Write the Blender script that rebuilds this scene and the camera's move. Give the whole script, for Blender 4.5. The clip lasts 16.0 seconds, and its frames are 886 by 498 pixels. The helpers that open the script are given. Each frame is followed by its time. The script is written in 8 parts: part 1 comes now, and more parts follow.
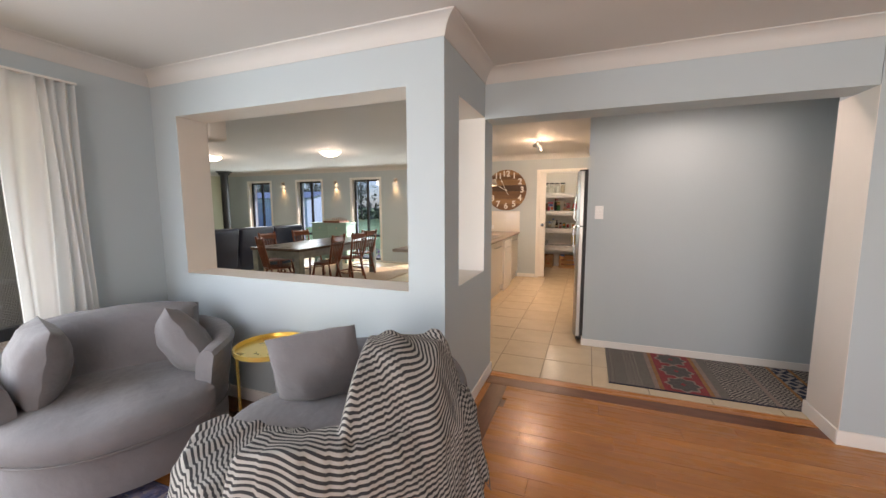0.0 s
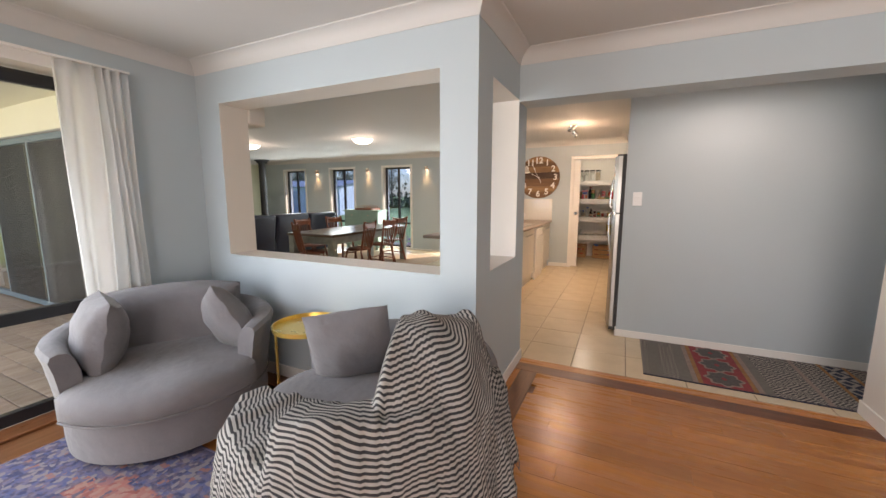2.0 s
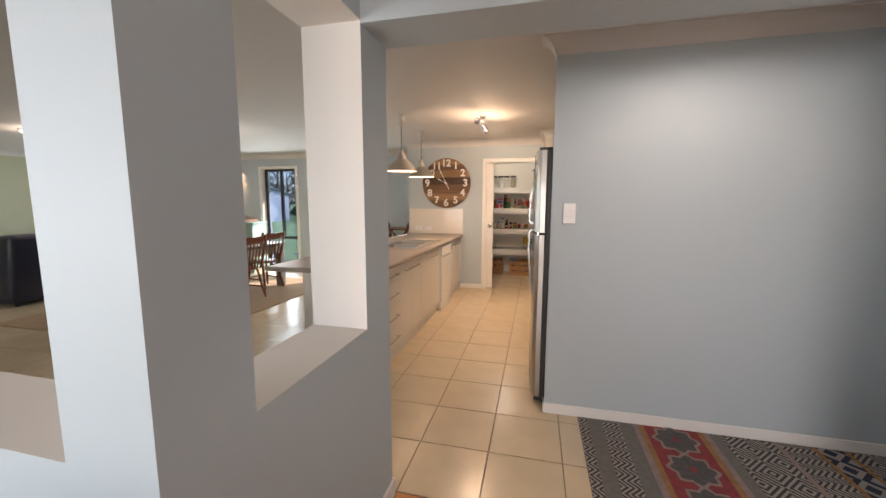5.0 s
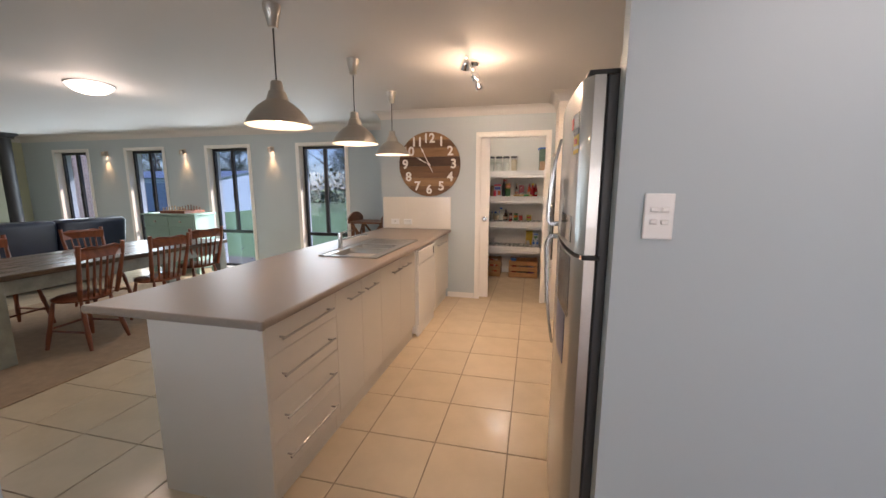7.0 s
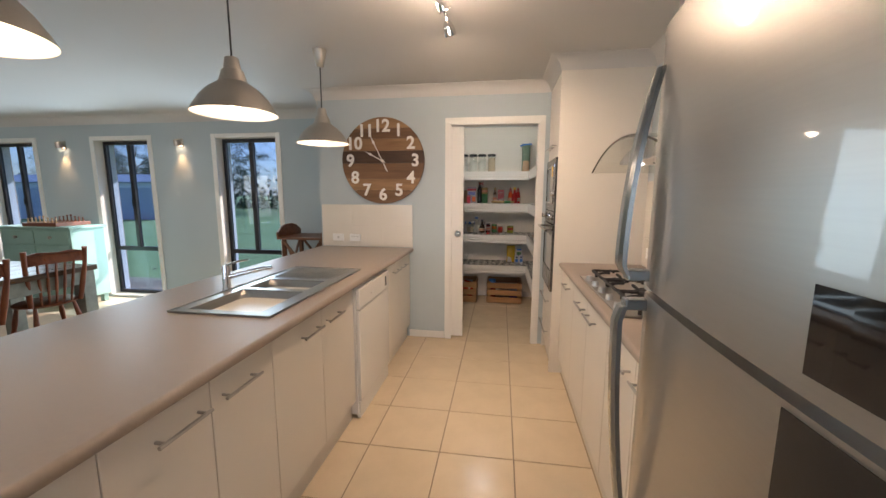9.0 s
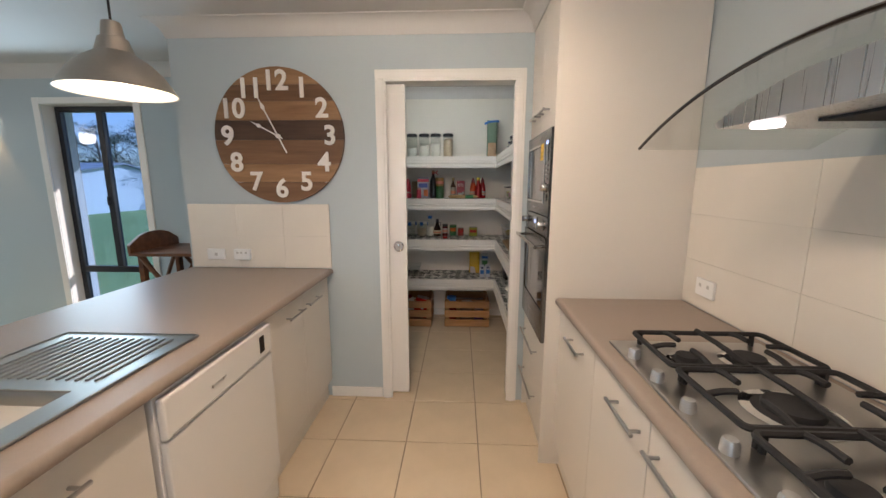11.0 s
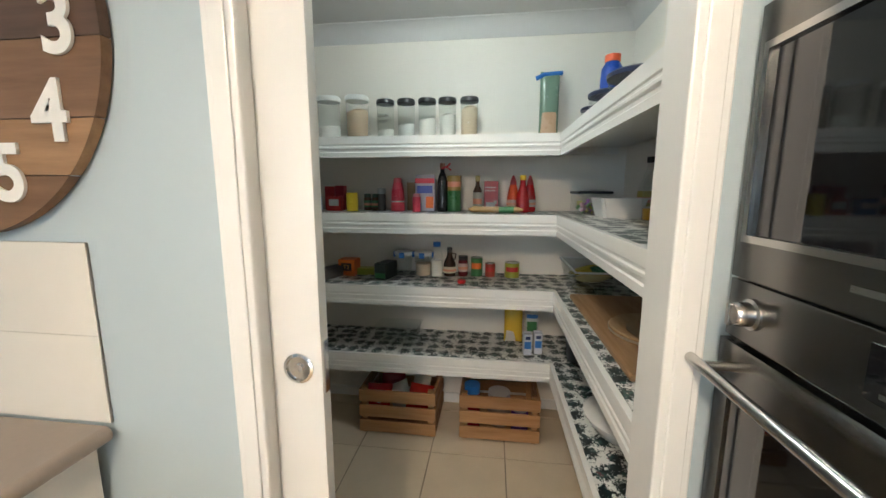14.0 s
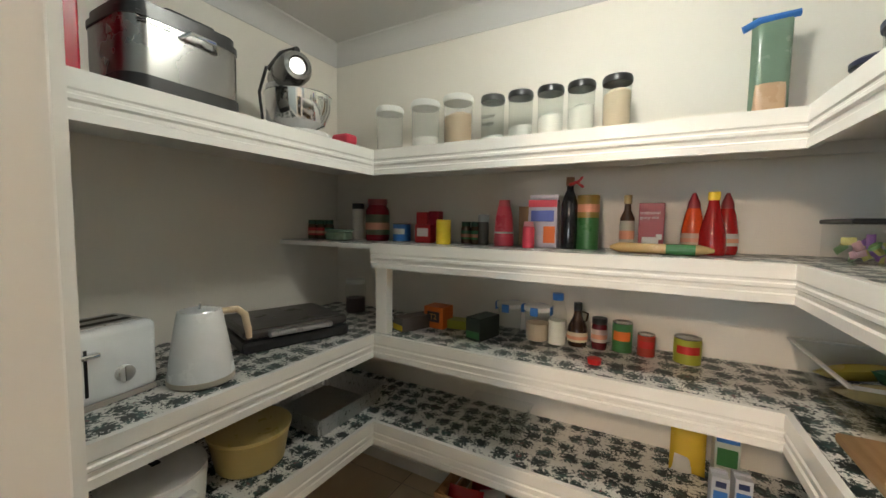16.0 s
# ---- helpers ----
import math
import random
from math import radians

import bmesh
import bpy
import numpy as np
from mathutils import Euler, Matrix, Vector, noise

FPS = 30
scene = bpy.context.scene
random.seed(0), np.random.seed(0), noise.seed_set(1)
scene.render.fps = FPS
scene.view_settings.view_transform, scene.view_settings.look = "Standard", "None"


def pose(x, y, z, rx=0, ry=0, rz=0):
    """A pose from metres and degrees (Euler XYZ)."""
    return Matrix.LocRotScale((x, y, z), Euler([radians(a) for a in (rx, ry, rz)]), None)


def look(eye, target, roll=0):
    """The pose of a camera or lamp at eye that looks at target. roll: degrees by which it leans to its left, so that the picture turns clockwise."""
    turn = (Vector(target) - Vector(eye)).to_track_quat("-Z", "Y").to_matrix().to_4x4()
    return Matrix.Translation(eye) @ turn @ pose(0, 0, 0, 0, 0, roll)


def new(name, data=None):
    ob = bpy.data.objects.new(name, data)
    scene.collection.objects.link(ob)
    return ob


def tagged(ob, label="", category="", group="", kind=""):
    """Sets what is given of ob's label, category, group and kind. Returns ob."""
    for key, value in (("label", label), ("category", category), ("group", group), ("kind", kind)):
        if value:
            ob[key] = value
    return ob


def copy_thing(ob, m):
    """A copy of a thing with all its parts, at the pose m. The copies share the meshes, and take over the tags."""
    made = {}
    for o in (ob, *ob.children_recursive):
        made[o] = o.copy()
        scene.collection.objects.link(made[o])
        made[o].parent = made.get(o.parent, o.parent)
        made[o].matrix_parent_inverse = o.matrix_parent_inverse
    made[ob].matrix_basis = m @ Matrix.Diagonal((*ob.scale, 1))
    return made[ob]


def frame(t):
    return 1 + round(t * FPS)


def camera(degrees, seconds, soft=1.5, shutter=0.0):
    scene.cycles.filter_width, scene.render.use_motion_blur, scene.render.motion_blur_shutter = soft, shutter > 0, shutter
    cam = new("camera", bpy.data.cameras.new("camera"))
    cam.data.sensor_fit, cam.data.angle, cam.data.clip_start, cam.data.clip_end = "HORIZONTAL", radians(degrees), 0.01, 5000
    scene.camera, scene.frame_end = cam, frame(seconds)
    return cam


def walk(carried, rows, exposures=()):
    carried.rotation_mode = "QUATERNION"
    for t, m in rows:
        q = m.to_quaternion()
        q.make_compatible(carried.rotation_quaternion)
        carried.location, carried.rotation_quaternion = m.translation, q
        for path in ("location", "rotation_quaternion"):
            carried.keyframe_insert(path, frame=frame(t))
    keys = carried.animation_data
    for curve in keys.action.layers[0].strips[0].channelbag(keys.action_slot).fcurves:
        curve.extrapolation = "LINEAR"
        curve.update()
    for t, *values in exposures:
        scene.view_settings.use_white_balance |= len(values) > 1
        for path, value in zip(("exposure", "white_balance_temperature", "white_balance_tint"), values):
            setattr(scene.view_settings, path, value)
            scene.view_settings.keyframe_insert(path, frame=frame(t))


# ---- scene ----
cam = camera(99.4, 16.0)
PATH = [
    (0, (0.154, -0.338, 1.412), (-0.56, 1.517, 1.186), -0.2),
    (0.5, (0.141, -0.397, 1.403), (-0.747, 1.38, 1.173), -0.1),
    (1, (0.13, -0.435, 1.396), (-0.864, 1.284, 1.159), -0.1),
    (1.5, (0.13, -0.42, 1.384), (-0.857, 1.301, 1.128), 0.0),
    (2, (0.142, -0.346, 1.379), (-0.712, 1.441, 1.097), 0.0),
    (2.5, (0.134, -0.21, 1.398), (-0.598, 1.632, 1.128), -0.0),
    (3, (0.098, -0.008, 1.402), (-0.549, 1.871, 1.177), -0.1),
    (3.5, (0.104, 0.233, 1.403), (-0.48, 2.134, 1.186), -0.1),
    (4, (0.125, 0.515, 1.41), (-0.441, 2.421, 1.19), -0.1),
    (4.5, (0.091, 0.807, 1.411), (-0.402, 2.732, 1.181), -0.0),
    (7, (-0.087, 2.468, 1.422), (-0.543, 4.389, 1.105), 0.1),
    (7.5, (-0.14, 2.749, 1.411), (-0.596, 4.67, 1.086), 0.1),
    (8, (-0.175, 3.071, 1.409), (-0.614, 4.995, 1.081), 0.1),
    (8.5, (-0.221, 3.374, 1.413), (-0.631, 5.3, 1.063), 0.2),
    (9, (-0.272, 3.675, 1.414), (-0.571, 5.632, 1.127), 0.2),
    (11.5, (-0.289, 5.157, 1.439), (-0.344, 7.127, 1.096), 0.1),
    (12, (-0.306, 5.454, 1.425), (-0.329, 7.428, 1.101), 0.1),
    (12.5, (-0.289, 5.747, 1.416), (-0.344, 7.712, 1.05), 0.1),
    (13, (-0.313, 6.049, 1.417), (-0.38, 8.012, 1.039), 0.1),
    (13.5, (-0.303, 6.292, 1.42), (-0.419, 8.262, 1.095), 0.4),
    (14, (-0.267, 6.537, 1.424), (-0.522, 8.496, 1.116), 0.1),
    (14.5, (-0.289, 6.759, 1.429), (-0.659, 8.701, 1.124), 0.3),
    (15, (-0.289, 6.967, 1.399), (-0.813, 8.879, 1.138), 0.2),
    (15.5, (-0.294, 7.099, 1.402), (-1.018, 8.95, 1.181), 0.5),
    (16, (-0.278, 7.201, 1.395), (-1.239, 8.95, 1.258), 0.8),
]
walk(cam, [(t, look(eye, target, roll)) for t, eye, target, roll in PATH],
     [(0, 0.92, 7800, 27), (4.5, 0.95, 7700, 27), (7.0, 0.80, 7050, 28), (8.0, 0.73, 7050, 29), (9.0, 0.72, 6550, 21), (11.5, 0.68, 6050, 17), (12.5, 0.72, 5850, 12), (13.0, 0.82, 5750, 11), (14.0, 1.38, 5750, 9), (15.4, 1.56, 6150, 8), (16.0, 1.72, 6500, 14)])


# world, sun and window light
world = bpy.data.worlds.new("world")
scene.world = world
world.use_nodes = True
wn = world.node_tree
sky = wn.nodes.new("ShaderNodeTexSky")
sky.sky_type = "NISHITA"
sky.sun_disc = False
SUN = Vector((0.46, 0.70, 0.62)).normalized()
sky.sun_elevation = math.asin(SUN.z)
sky.sun_rotation = math.atan2(SUN.x, SUN.y)
wn.links.new(sky.outputs[0], wn.nodes["Background"].inputs[0])
wn.nodes["Background"].inputs[1].default_value = 0.15


def lamp(name, kind, m, power, colour, **more):
    data = bpy.data.lights.new(name, kind)
    data.energy, data.color = power, colour
    for key, value in more.items():
        if key == "size":
            data.shape, data.size, data.size_y = "RECTANGLE", value[0], value[1]
        elif key == "radius":
            data.shadow_soft_size = value
        elif key == "angle":
            data.angle = value
        elif key == "cone":
            data.spot_size, data.spot_blend = radians(value), 0.6
    ob = new(name, data)
    ob.matrix_world = m
    return ob


WARM = (1.0, 0.78, 0.54)
DAY = (0.68, 0.92, 1.0)
lamp("sun", "SUN", look(SUN * 20, (0, 0, 0)), 5.0, (1.0, 0.94, 0.84), angle=radians(0.5))
# daylight in the openings: the open side of the deck, lounge slider,
lamp("deck_light", "AREA", look((-7.2, -2.35, 1.15), (-7.2, 1.0, 0.9)), 75, (0.95, 1.0, 0.92), size=(8.0, 2.1))
# assumed lounge window behind, dining windows
# the sky through the slider falls downwards, the lawn throws green light up
lamp("slider_light", "AREA", look((-2.78, -0.9, 1.3), (0, -0.3, 0.1)), 52, (0.60, 0.82, 1.0), size=(2.6, 1.4))
lamp("lawn_light", "AREA", look((-2.78, -0.9, 0.58), (-0.4, -0.2, 2.2)), 6, (0.84, 1.0, 0.66), size=(2.6, 0.8))
lamp("assumed_window_light", "AREA", look((0.9, -3.85, 1.2), (1.1, 0, -0.9)), 72, (0.90, 0.97, 1.0), size=(2.6, 1.5))
for wx in (-3.395, -5.175, -6.955, -8.735):
    lamp("window_light", "AREA", look((wx, 7.90, 1.1), (wx, 4, 0.6)), 15, DAY, size=(0.75, 1.9))


# ---- materials ----
def nodes_of(name):
    mat = bpy.data.materials.new(name)
    mat.use_nodes = True
    nt = mat.node_tree
    return mat, nt, nt.nodes["Principled BSDF"]


def coords(nt, scale, kind="Object"):
    tc, mp = nt.nodes.new("ShaderNodeTexCoord"), nt.nodes.new("ShaderNodeMapping")
    mp.inputs["Scale"].default_value = scale if isinstance(scale, tuple) else (scale,) * 3
    nt.links.new(tc.outputs[kind], mp.inputs[0])
    return mp.outputs[0]


def noise_node(nt, vec, scale, detail=4.0, rough=0.55):
    n = nt.nodes.new("ShaderNodeTexNoise")
    n.inputs["Scale"].default_value, n.inputs["Detail"].default_value, n.inputs["Roughness"].default_value = scale, detail, rough
    nt.links.new(vec, n.inputs["Vector"])
    return n.outputs["Fac"]


def ramp(nt, fac, stops, mode="LINEAR"):
    r = nt.nodes.new("ShaderNodeValToRGB")
    r.color_ramp.interpolation = mode
    while len(r.color_ramp.elements) < len(stops):
        r.color_ramp.elements.new(0.5)
    for e, (p, c) in zip(r.color_ramp.elements, stops):
        e.position, e.color = p, (*c, 1) if len(c) == 3 else c
    nt.links.new(fac, r.inputs[0])
    return r.outputs[0]


def mixed(nt, fac, a, b, mode="MIX"):
    m = nt.nodes.new("ShaderNodeMix")
    m.data_type, m.blend_type = "RGBA", mode
    for value, sock in ((fac, m.inputs[0]), (a, m.inputs[6]), (b, m.inputs[7])):
        if isinstance(value, (int, float)):
            sock.default_value = value
        elif isinstance(value, tuple):
            sock.default_value = (*value, 1)
        else:
            nt.links.new(value, sock)
    return m.outputs[2]


def bump(nt, bsdf, height, strength, distance=0.01):
    b = nt.nodes.new("ShaderNodeBump")
    b.inputs["Strength"].default_value, b.inputs["Distance"].default_value = strength, distance
    nt.links.new(height, b.inputs["Height"])
    nt.links.new(b.outputs[0], bsdf.inputs["Normal"])


def tone(c, k):
    return tuple(min(1.0, v * k) for v in c)


def plain(name, colour, rough=0.5, metal=0.0, vary=0.06, scale=6.0, bumps=0.0, bscale=120.0, coat=0.0):
    """A surface with soft variation at two scales and fine relief."""
    mat, nt, b = nodes_of(name)
    vec = coords(nt, 1.0)
    big = noise_node(nt, vec, scale, 5)
    nt.links.new(ramp(nt, big, [(0.3, tone(colour, 1 - vary)), (0.7, tone(colour, 1 + vary))]), b.inputs["Base Color"])
    fine = noise_node(nt, vec, bscale, 3)
    k = min(0.05, vary * 0.9)
    rr = ramp(nt, big, [(0.3, (max(0, rough - k),) * 3), (0.7, (min(1, rough + k),) * 3)])
    nt.links.new(rr, b.inputs["Roughness"])
    b.inputs["Metallic"].default_value = metal
    b.inputs["Coat Weight"].default_value = coat
    if bumps:
        bump(nt, b, fine, bumps, 0.004)
    return mat


def wood(name, dark, light, axis=0, stretch=9.0, rough=0.4, scale=3.0, per_object=0.25, bumps=0.12):
    mat, nt, b = nodes_of(name)
    s = [stretch] * 3
    s[axis] = 0.7
    vec = coords(nt, tuple(s))
    info = nt.nodes.new("ShaderNodeObjectInfo")
    add = nt.nodes.new("ShaderNodeVectorMath")
    mul = nt.nodes.new("ShaderNodeMath")
    mul.operation, mul.inputs[1].default_value = "MULTIPLY", 37.0
    nt.links.new(info.outputs["Random"], mul.inputs[0])
    nt.links.new(vec, add.inputs[0])
    nt.links.new(mul.outputs[0], add.inputs[1])
    grain = noise_node(nt, add.outputs[0], scale, 8, 0.62)
    col = ramp(nt, grain, [(0.28, dark), (0.5, tuple((a + c) / 2 for a, c in zip(dark, light))), (0.72, light)])
    shift = ramp(nt, info.outputs["Random"], [(0.0, (1 - per_object,) * 3), (1.0, (1.0, 1.0, 1.0))])
    nt.links.new(mixed(nt, 1.0, col, shift, "MULTIPLY"), b.inputs["Base Color"])
    nt.links.new(ramp(nt, grain, [(0.3, (rough + 0.1,) * 3), (0.7, (rough - 0.05,) * 3)]), b.inputs["Roughness"])
    bump(nt, b, grain, bumps, 0.003)
    return mat


def fabric(name, colour, wrinkle=0.3):
    """Woven cloth: fine weave, soft creases and slight fading."""
    mat, nt, b = nodes_of(name)
    vec = coords(nt, 1.0)
    big, mid, fine = noise_node(nt, vec, 5, 4), noise_node(nt, vec, 17, 3, 0.45), noise_node(nt, vec, 380, 2)
    col = ramp(nt, big, [(0.3, tone(colour, 0.90)), (0.7, tone(colour, 1.08))])
    nt.links.new(mixed(nt, 0.3, col, ramp(nt, fine, [(0.3, (0.6, 0.6, 0.6)), (0.7, (1, 1, 1))]), "MULTIPLY"), b.inputs["Base Color"])
    b.inputs["Roughness"].default_value = 0.9
    b.inputs["Sheen Weight"].default_value = 0.15
    bump(nt, b, mixed(nt, 0.12, ramp(nt, mid, [(0.3, (0, 0, 0)), (0.7, (1, 1, 1))]), fine), wrinkle, 0.012)
    return mat


def glass(name, tint=(1, 1, 1), rough=0.0, low=0.04, high=0.75):
    mat, nt, b = nodes_of(name)
    out = nt.nodes["Material Output"]
    tr, gl, mx, lw = (nt.nodes.new(k) for k in ("ShaderNodeBsdfTransparent", "ShaderNodeBsdfGlossy", "ShaderNodeMixShader", "ShaderNodeLayerWeight"))
    tr.inputs[0].default_value = (*tint, 1)
    gl.inputs["Roughness"].default_value = rough
    pw, mr = nt.nodes.new("ShaderNodeMath"), nt.nodes.new("ShaderNodeMapRange")
    pw.operation, pw.inputs[1].default_value = "POWER", 5.0
    nt.links.new(lw.outputs["Facing"], pw.inputs[0])
    nt.links.new(pw.outputs[0], mr.inputs["Value"])
    mr.inputs["To Min"].default_value, mr.inputs["To Max"].default_value = low, high
    nt.links.new(mr.outputs[0], mx.inputs[0])
    nt.links.new(tr.outputs[0], mx.inputs[1])
    nt.links.new(gl.outputs[0], mx.inputs[2])
    nt.links.new(mx.outputs[0], out.inputs[0])
    return mat


def glow(name, colour, strength):
    mat, nt, b = nodes_of(name)
    b.inputs["Base Color"].default_value = (0.9, 0.9, 0.88, 1)
    b.inputs["Emission Color"].default_value = (*colour, 1)
    b.inputs["Emission Strength"].default_value = strength
    return mat


def brushed(name, colour, rough, axis=2, metal=1.0, coat=0.0):
    mat, nt, b = nodes_of(name)
    s = [160.0] * 3
    s[axis] = 2.0
    n = noise_node(nt, coords(nt, tuple(s)), 1.0, 3)
    b.inputs["Metallic"].default_value = metal
    b.inputs["Coat Weight"].default_value = coat
    nt.links.new(ramp(nt, n, [(0.3, tone(colour, 0.975)), (0.7, tone(colour, 1.02))]), b.inputs["Base Color"])
    nt.links.new(ramp(nt, n, [(0.3, (rough - 0.012,) * 3), (0.7, (rough + 0.015,) * 3)]), b.inputs["Roughness"])
    return mat


PAINT = plain("wall_paint", (0.45, 0.522, 0.555), 0.55, vary=0.015, scale=1.2, bumps=0.05, bscale=160)
REVEAL = plain("reveal_paint", (0.74, 0.70, 0.65), 0.5, vary=0.02, scale=2, bumps=0.04, bscale=140)
PANTRY_PAINT = plain("pantry_paint", (0.80, 0.76, 0.685), 0.55, vary=0.02, scale=1.5, bumps=0.05)
OLIVE = plain("olive_paint", (0.45, 0.46, 0.33), 0.55, vary=0.03, scale=1.5, bumps=0.05)
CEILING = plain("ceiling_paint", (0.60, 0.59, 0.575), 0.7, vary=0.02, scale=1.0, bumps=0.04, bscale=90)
TRIM = plain("trim_gloss", (0.80, 0.785, 0.755), 0.3, vary=0.006, scale=2)
TILE = plain("floor_tile", (0.64, 0.525, 0.375), 0.22, vary=0.05, scale=5, bumps=0.03, bscale=40)
GROUT = plain("grout", (0.25, 0.20, 0.15), 0.85, vary=0.15, scale=20, bumps=0.2)
PLANK = wood("timber_floor", (0.42, 0.148, 0.038), (0.62, 0.26, 0.075), axis=0, stretch=7, rough=0.26, per_object=0.25)
PLANK_Y = wood("timber_border", (0.12, 0.040, 0.016), (0.23, 0.085, 0.032), axis=1, stretch=7, rough=0.3, per_object=0.2)
PLANK_X = wood("timber_border_cross", (0.12, 0.040, 0.016), (0.23, 0.085, 0.032), axis=0, stretch=7, rough=0.3, per_object=0.2)
BLACK_FRAME = plain("black_aluminium", (0.012, 0.013, 0.016), 0.35, vary=0.1)
PANE = glass("window_glass")
# blue tint only holds down the bright outdoor view, in place of exposure
DINING_PANE = glass("view_dimming_glass", (0.56, 0.68, 0.86), low=0.05)
BRICK = plain("cream_brick", (0.48, 0.36, 0.25), 0.85, vary=0.2, scale=9, bumps=0.5, bscale=50)
DECKWOOD = wood("deck_timber", (0.36, 0.27, 0.22), (0.58, 0.49, 0.42), axis=1, stretch=6, rough=0.6, per_object=0.3)


# ---- mesh helpers ----
def part(name, bm, material, parent=None, label="", smooth=False):
    me = bpy.data.meshes.new(name)
    bmesh.ops.recalc_face_normals(bm, faces=bm.faces)
    if smooth:
        for f in bm.faces:
            f.smooth = True
    bm.to_mesh(me)
    bm.free()
    for m in material if isinstance(material, (list, tuple)) else [material]:
        me.materials.append(m)
    ob = new(name, me)
    if smooth:
        me.set_sharp_from_angle(angle=radians(38))
    if parent is not None:
        ob.parent = parent
    if label:
        ob["label"] = label
    return ob


def thing(name, label, category, group="", at=None):
    ob = new(name)
    ob.empty_display_size = 0.1
    if at is not None:
        ob.matrix_basis = at
    return tagged(ob, label, category, group)


def structure(ob, label, category):
    return tagged(ob, label, category, kind="structure")


def box(bm, x0, x1, y0, y1, z0, z1, bevel=0.0, seg=2, m=None):
    made = bmesh.ops.create_cube(bm, size=1.0)["verts"]
    for v in made:
        v.co = Vector((x0 + (v.co.x + 0.5) * (x1 - x0), y0 + (v.co.y + 0.5) * (y1 - y0), z0 + (v.co.z + 0.5) * (z1 - z0)))
    if bevel:
        edges = list({e for v in made for e in v.link_edges})
        out = bmesh.ops.bevel(bm, geom=edges, offset=bevel, segments=seg, affect="EDGES", profile=0.5)
        made = list({v for f in out["faces"] for v in f.verts} | {v for v in made if v.is_valid})
    if m is not None:
        bmesh.ops.transform(bm, matrix=m, verts=[v for v in made if v.is_valid])
    return made


def boxes(*rows, bevel=0.0, seg=2):
    bm = bmesh.new()
    for r in rows:
        box(bm, *r, bevel=bevel, seg=seg)
    return bm


def lathe(profile, seg=32, bm=None, m=None, cap=True):
    """Turn (radius, z) rows about the z axis."""
    bm = bm or bmesh.new()
    rings = []
    for r, z in profile:
        if r < 1e-6:
            rings.append([bm.verts.new((0, 0, z))])
        else:
            rings.append([bm.verts.new((r * math.cos(2 * math.pi * i / seg), r * math.sin(2 * math.pi * i / seg), z)) for i in range(seg)])
    for a, b in zip(rings, rings[1:]):
        for i in range(seg):
            j = (i + 1) % seg
            if len(a) == 1 and len(b) == 1:
                continue
            if len(a) == 1:
                bm.faces.new((a[0], b[i], b[j]))
            elif len(b) == 1:
                bm.faces.new((a[i], b[0], a[j]))
            else:
                bm.faces.new((a[i], b[i], b[j], a[j]))
    if cap:
        for ring in (rings[0], rings[-1]):
            if len(ring) > 2:
                bm.faces.new(ring)
    if m is not None:
        bmesh.ops.transform(bm, matrix=m, verts=[v for ring in rings for v in ring])
    return bm


def tube(points, radius, seg=10, bm=None, closed=False):
    """A round bar through points; radius is a number or one per point."""
    bm = bm or bmesh.new()
    pts = [Vector(p) for p in points]
    rings, up = [], None
    for i, p in enumerate(pts):
        a, c = pts[max(i - 1, 0)], pts[min(i + 1, len(pts) - 1)]
        d = (c - a).normalized()
        if up is None:
            up = d.orthogonal().normalized()
        up = (up - d * up.dot(d)).normalized()
        side = d.cross(up)
        r = radius[i] if isinstance(radius, (list, tuple)) else radius
        rings.append([bm.verts.new(p + (up * math.cos(2 * math.pi * k / seg) + side * math.sin(2 * math.pi * k / seg)) * r) for k in range(seg)])
    for a, b in zip(rings, rings[1:]):
        for i in range(seg):
            j = (i + 1) % seg
            bm.faces.new((a[i], a[j], b[j], b[i]))
    bm.faces.new(rings[0])
    bm.faces.new(rings[-1])
    return bm


def prism(outline, depth, axis="z", bm=None, at=0.0):
    """Push a closed outline of (a, b) along an axis."""
    bm = bm or bmesh.new()
    put = {"z": lambda a, b, d: (a, b, d), "y": lambda a, b, d: (a, d, b), "x": lambda a, b, d: (d, a, b)}[axis]
    lo = [bm.verts.new(put(a, b, at)) for a, b in outline]
    hi = [bm.verts.new(put(a, b, at + depth)) for a, b in outline]
    bm.faces.new(lo)
    bm.faces.new(hi)
    for i in range(len(lo)):
        j = (i + 1) % len(lo)
        bm.faces.new((lo[i], lo[j], hi[j], hi[i]))
    return bm


def pillow(w, h, d, n=14, puff=2.6, bm=None, m=None):
    """A stuffed cushion: w wide, h high (z), d thick (y), with pinched corners."""
    bm = bm or bmesh.new()
    made = []
    for side in (1, -1):
        grid = {}
        for i in range(n + 1):
            for j in range(n + 1):
                u, v = 2 * i / n - 1, 2 * j / n - 1
                t = max(0.0, (1 - abs(u) ** puff) * (1 - abs(v) ** puff)) ** 0.5
                pin = 1 - 0.04 * (1 - abs(u * v)) * (u * u + v * v) / 2
                grid[i, j] = bm.verts.new((u * w / 2 * pin, side * d / 2 * t, v * h / 2 * pin))
                made.append(grid[i, j])
        for i in range(n):
            for j in range(n):
                bm.faces.new((grid[i, j], grid[i + 1, j], grid[i + 1, j + 1], grid[i, j + 1]))
    if m is not None:
        bmesh.ops.transform(bm, matrix=m, verts=made)
    bmesh.ops.remove_doubles(bm, verts=made, dist=0.0008)
    return bm


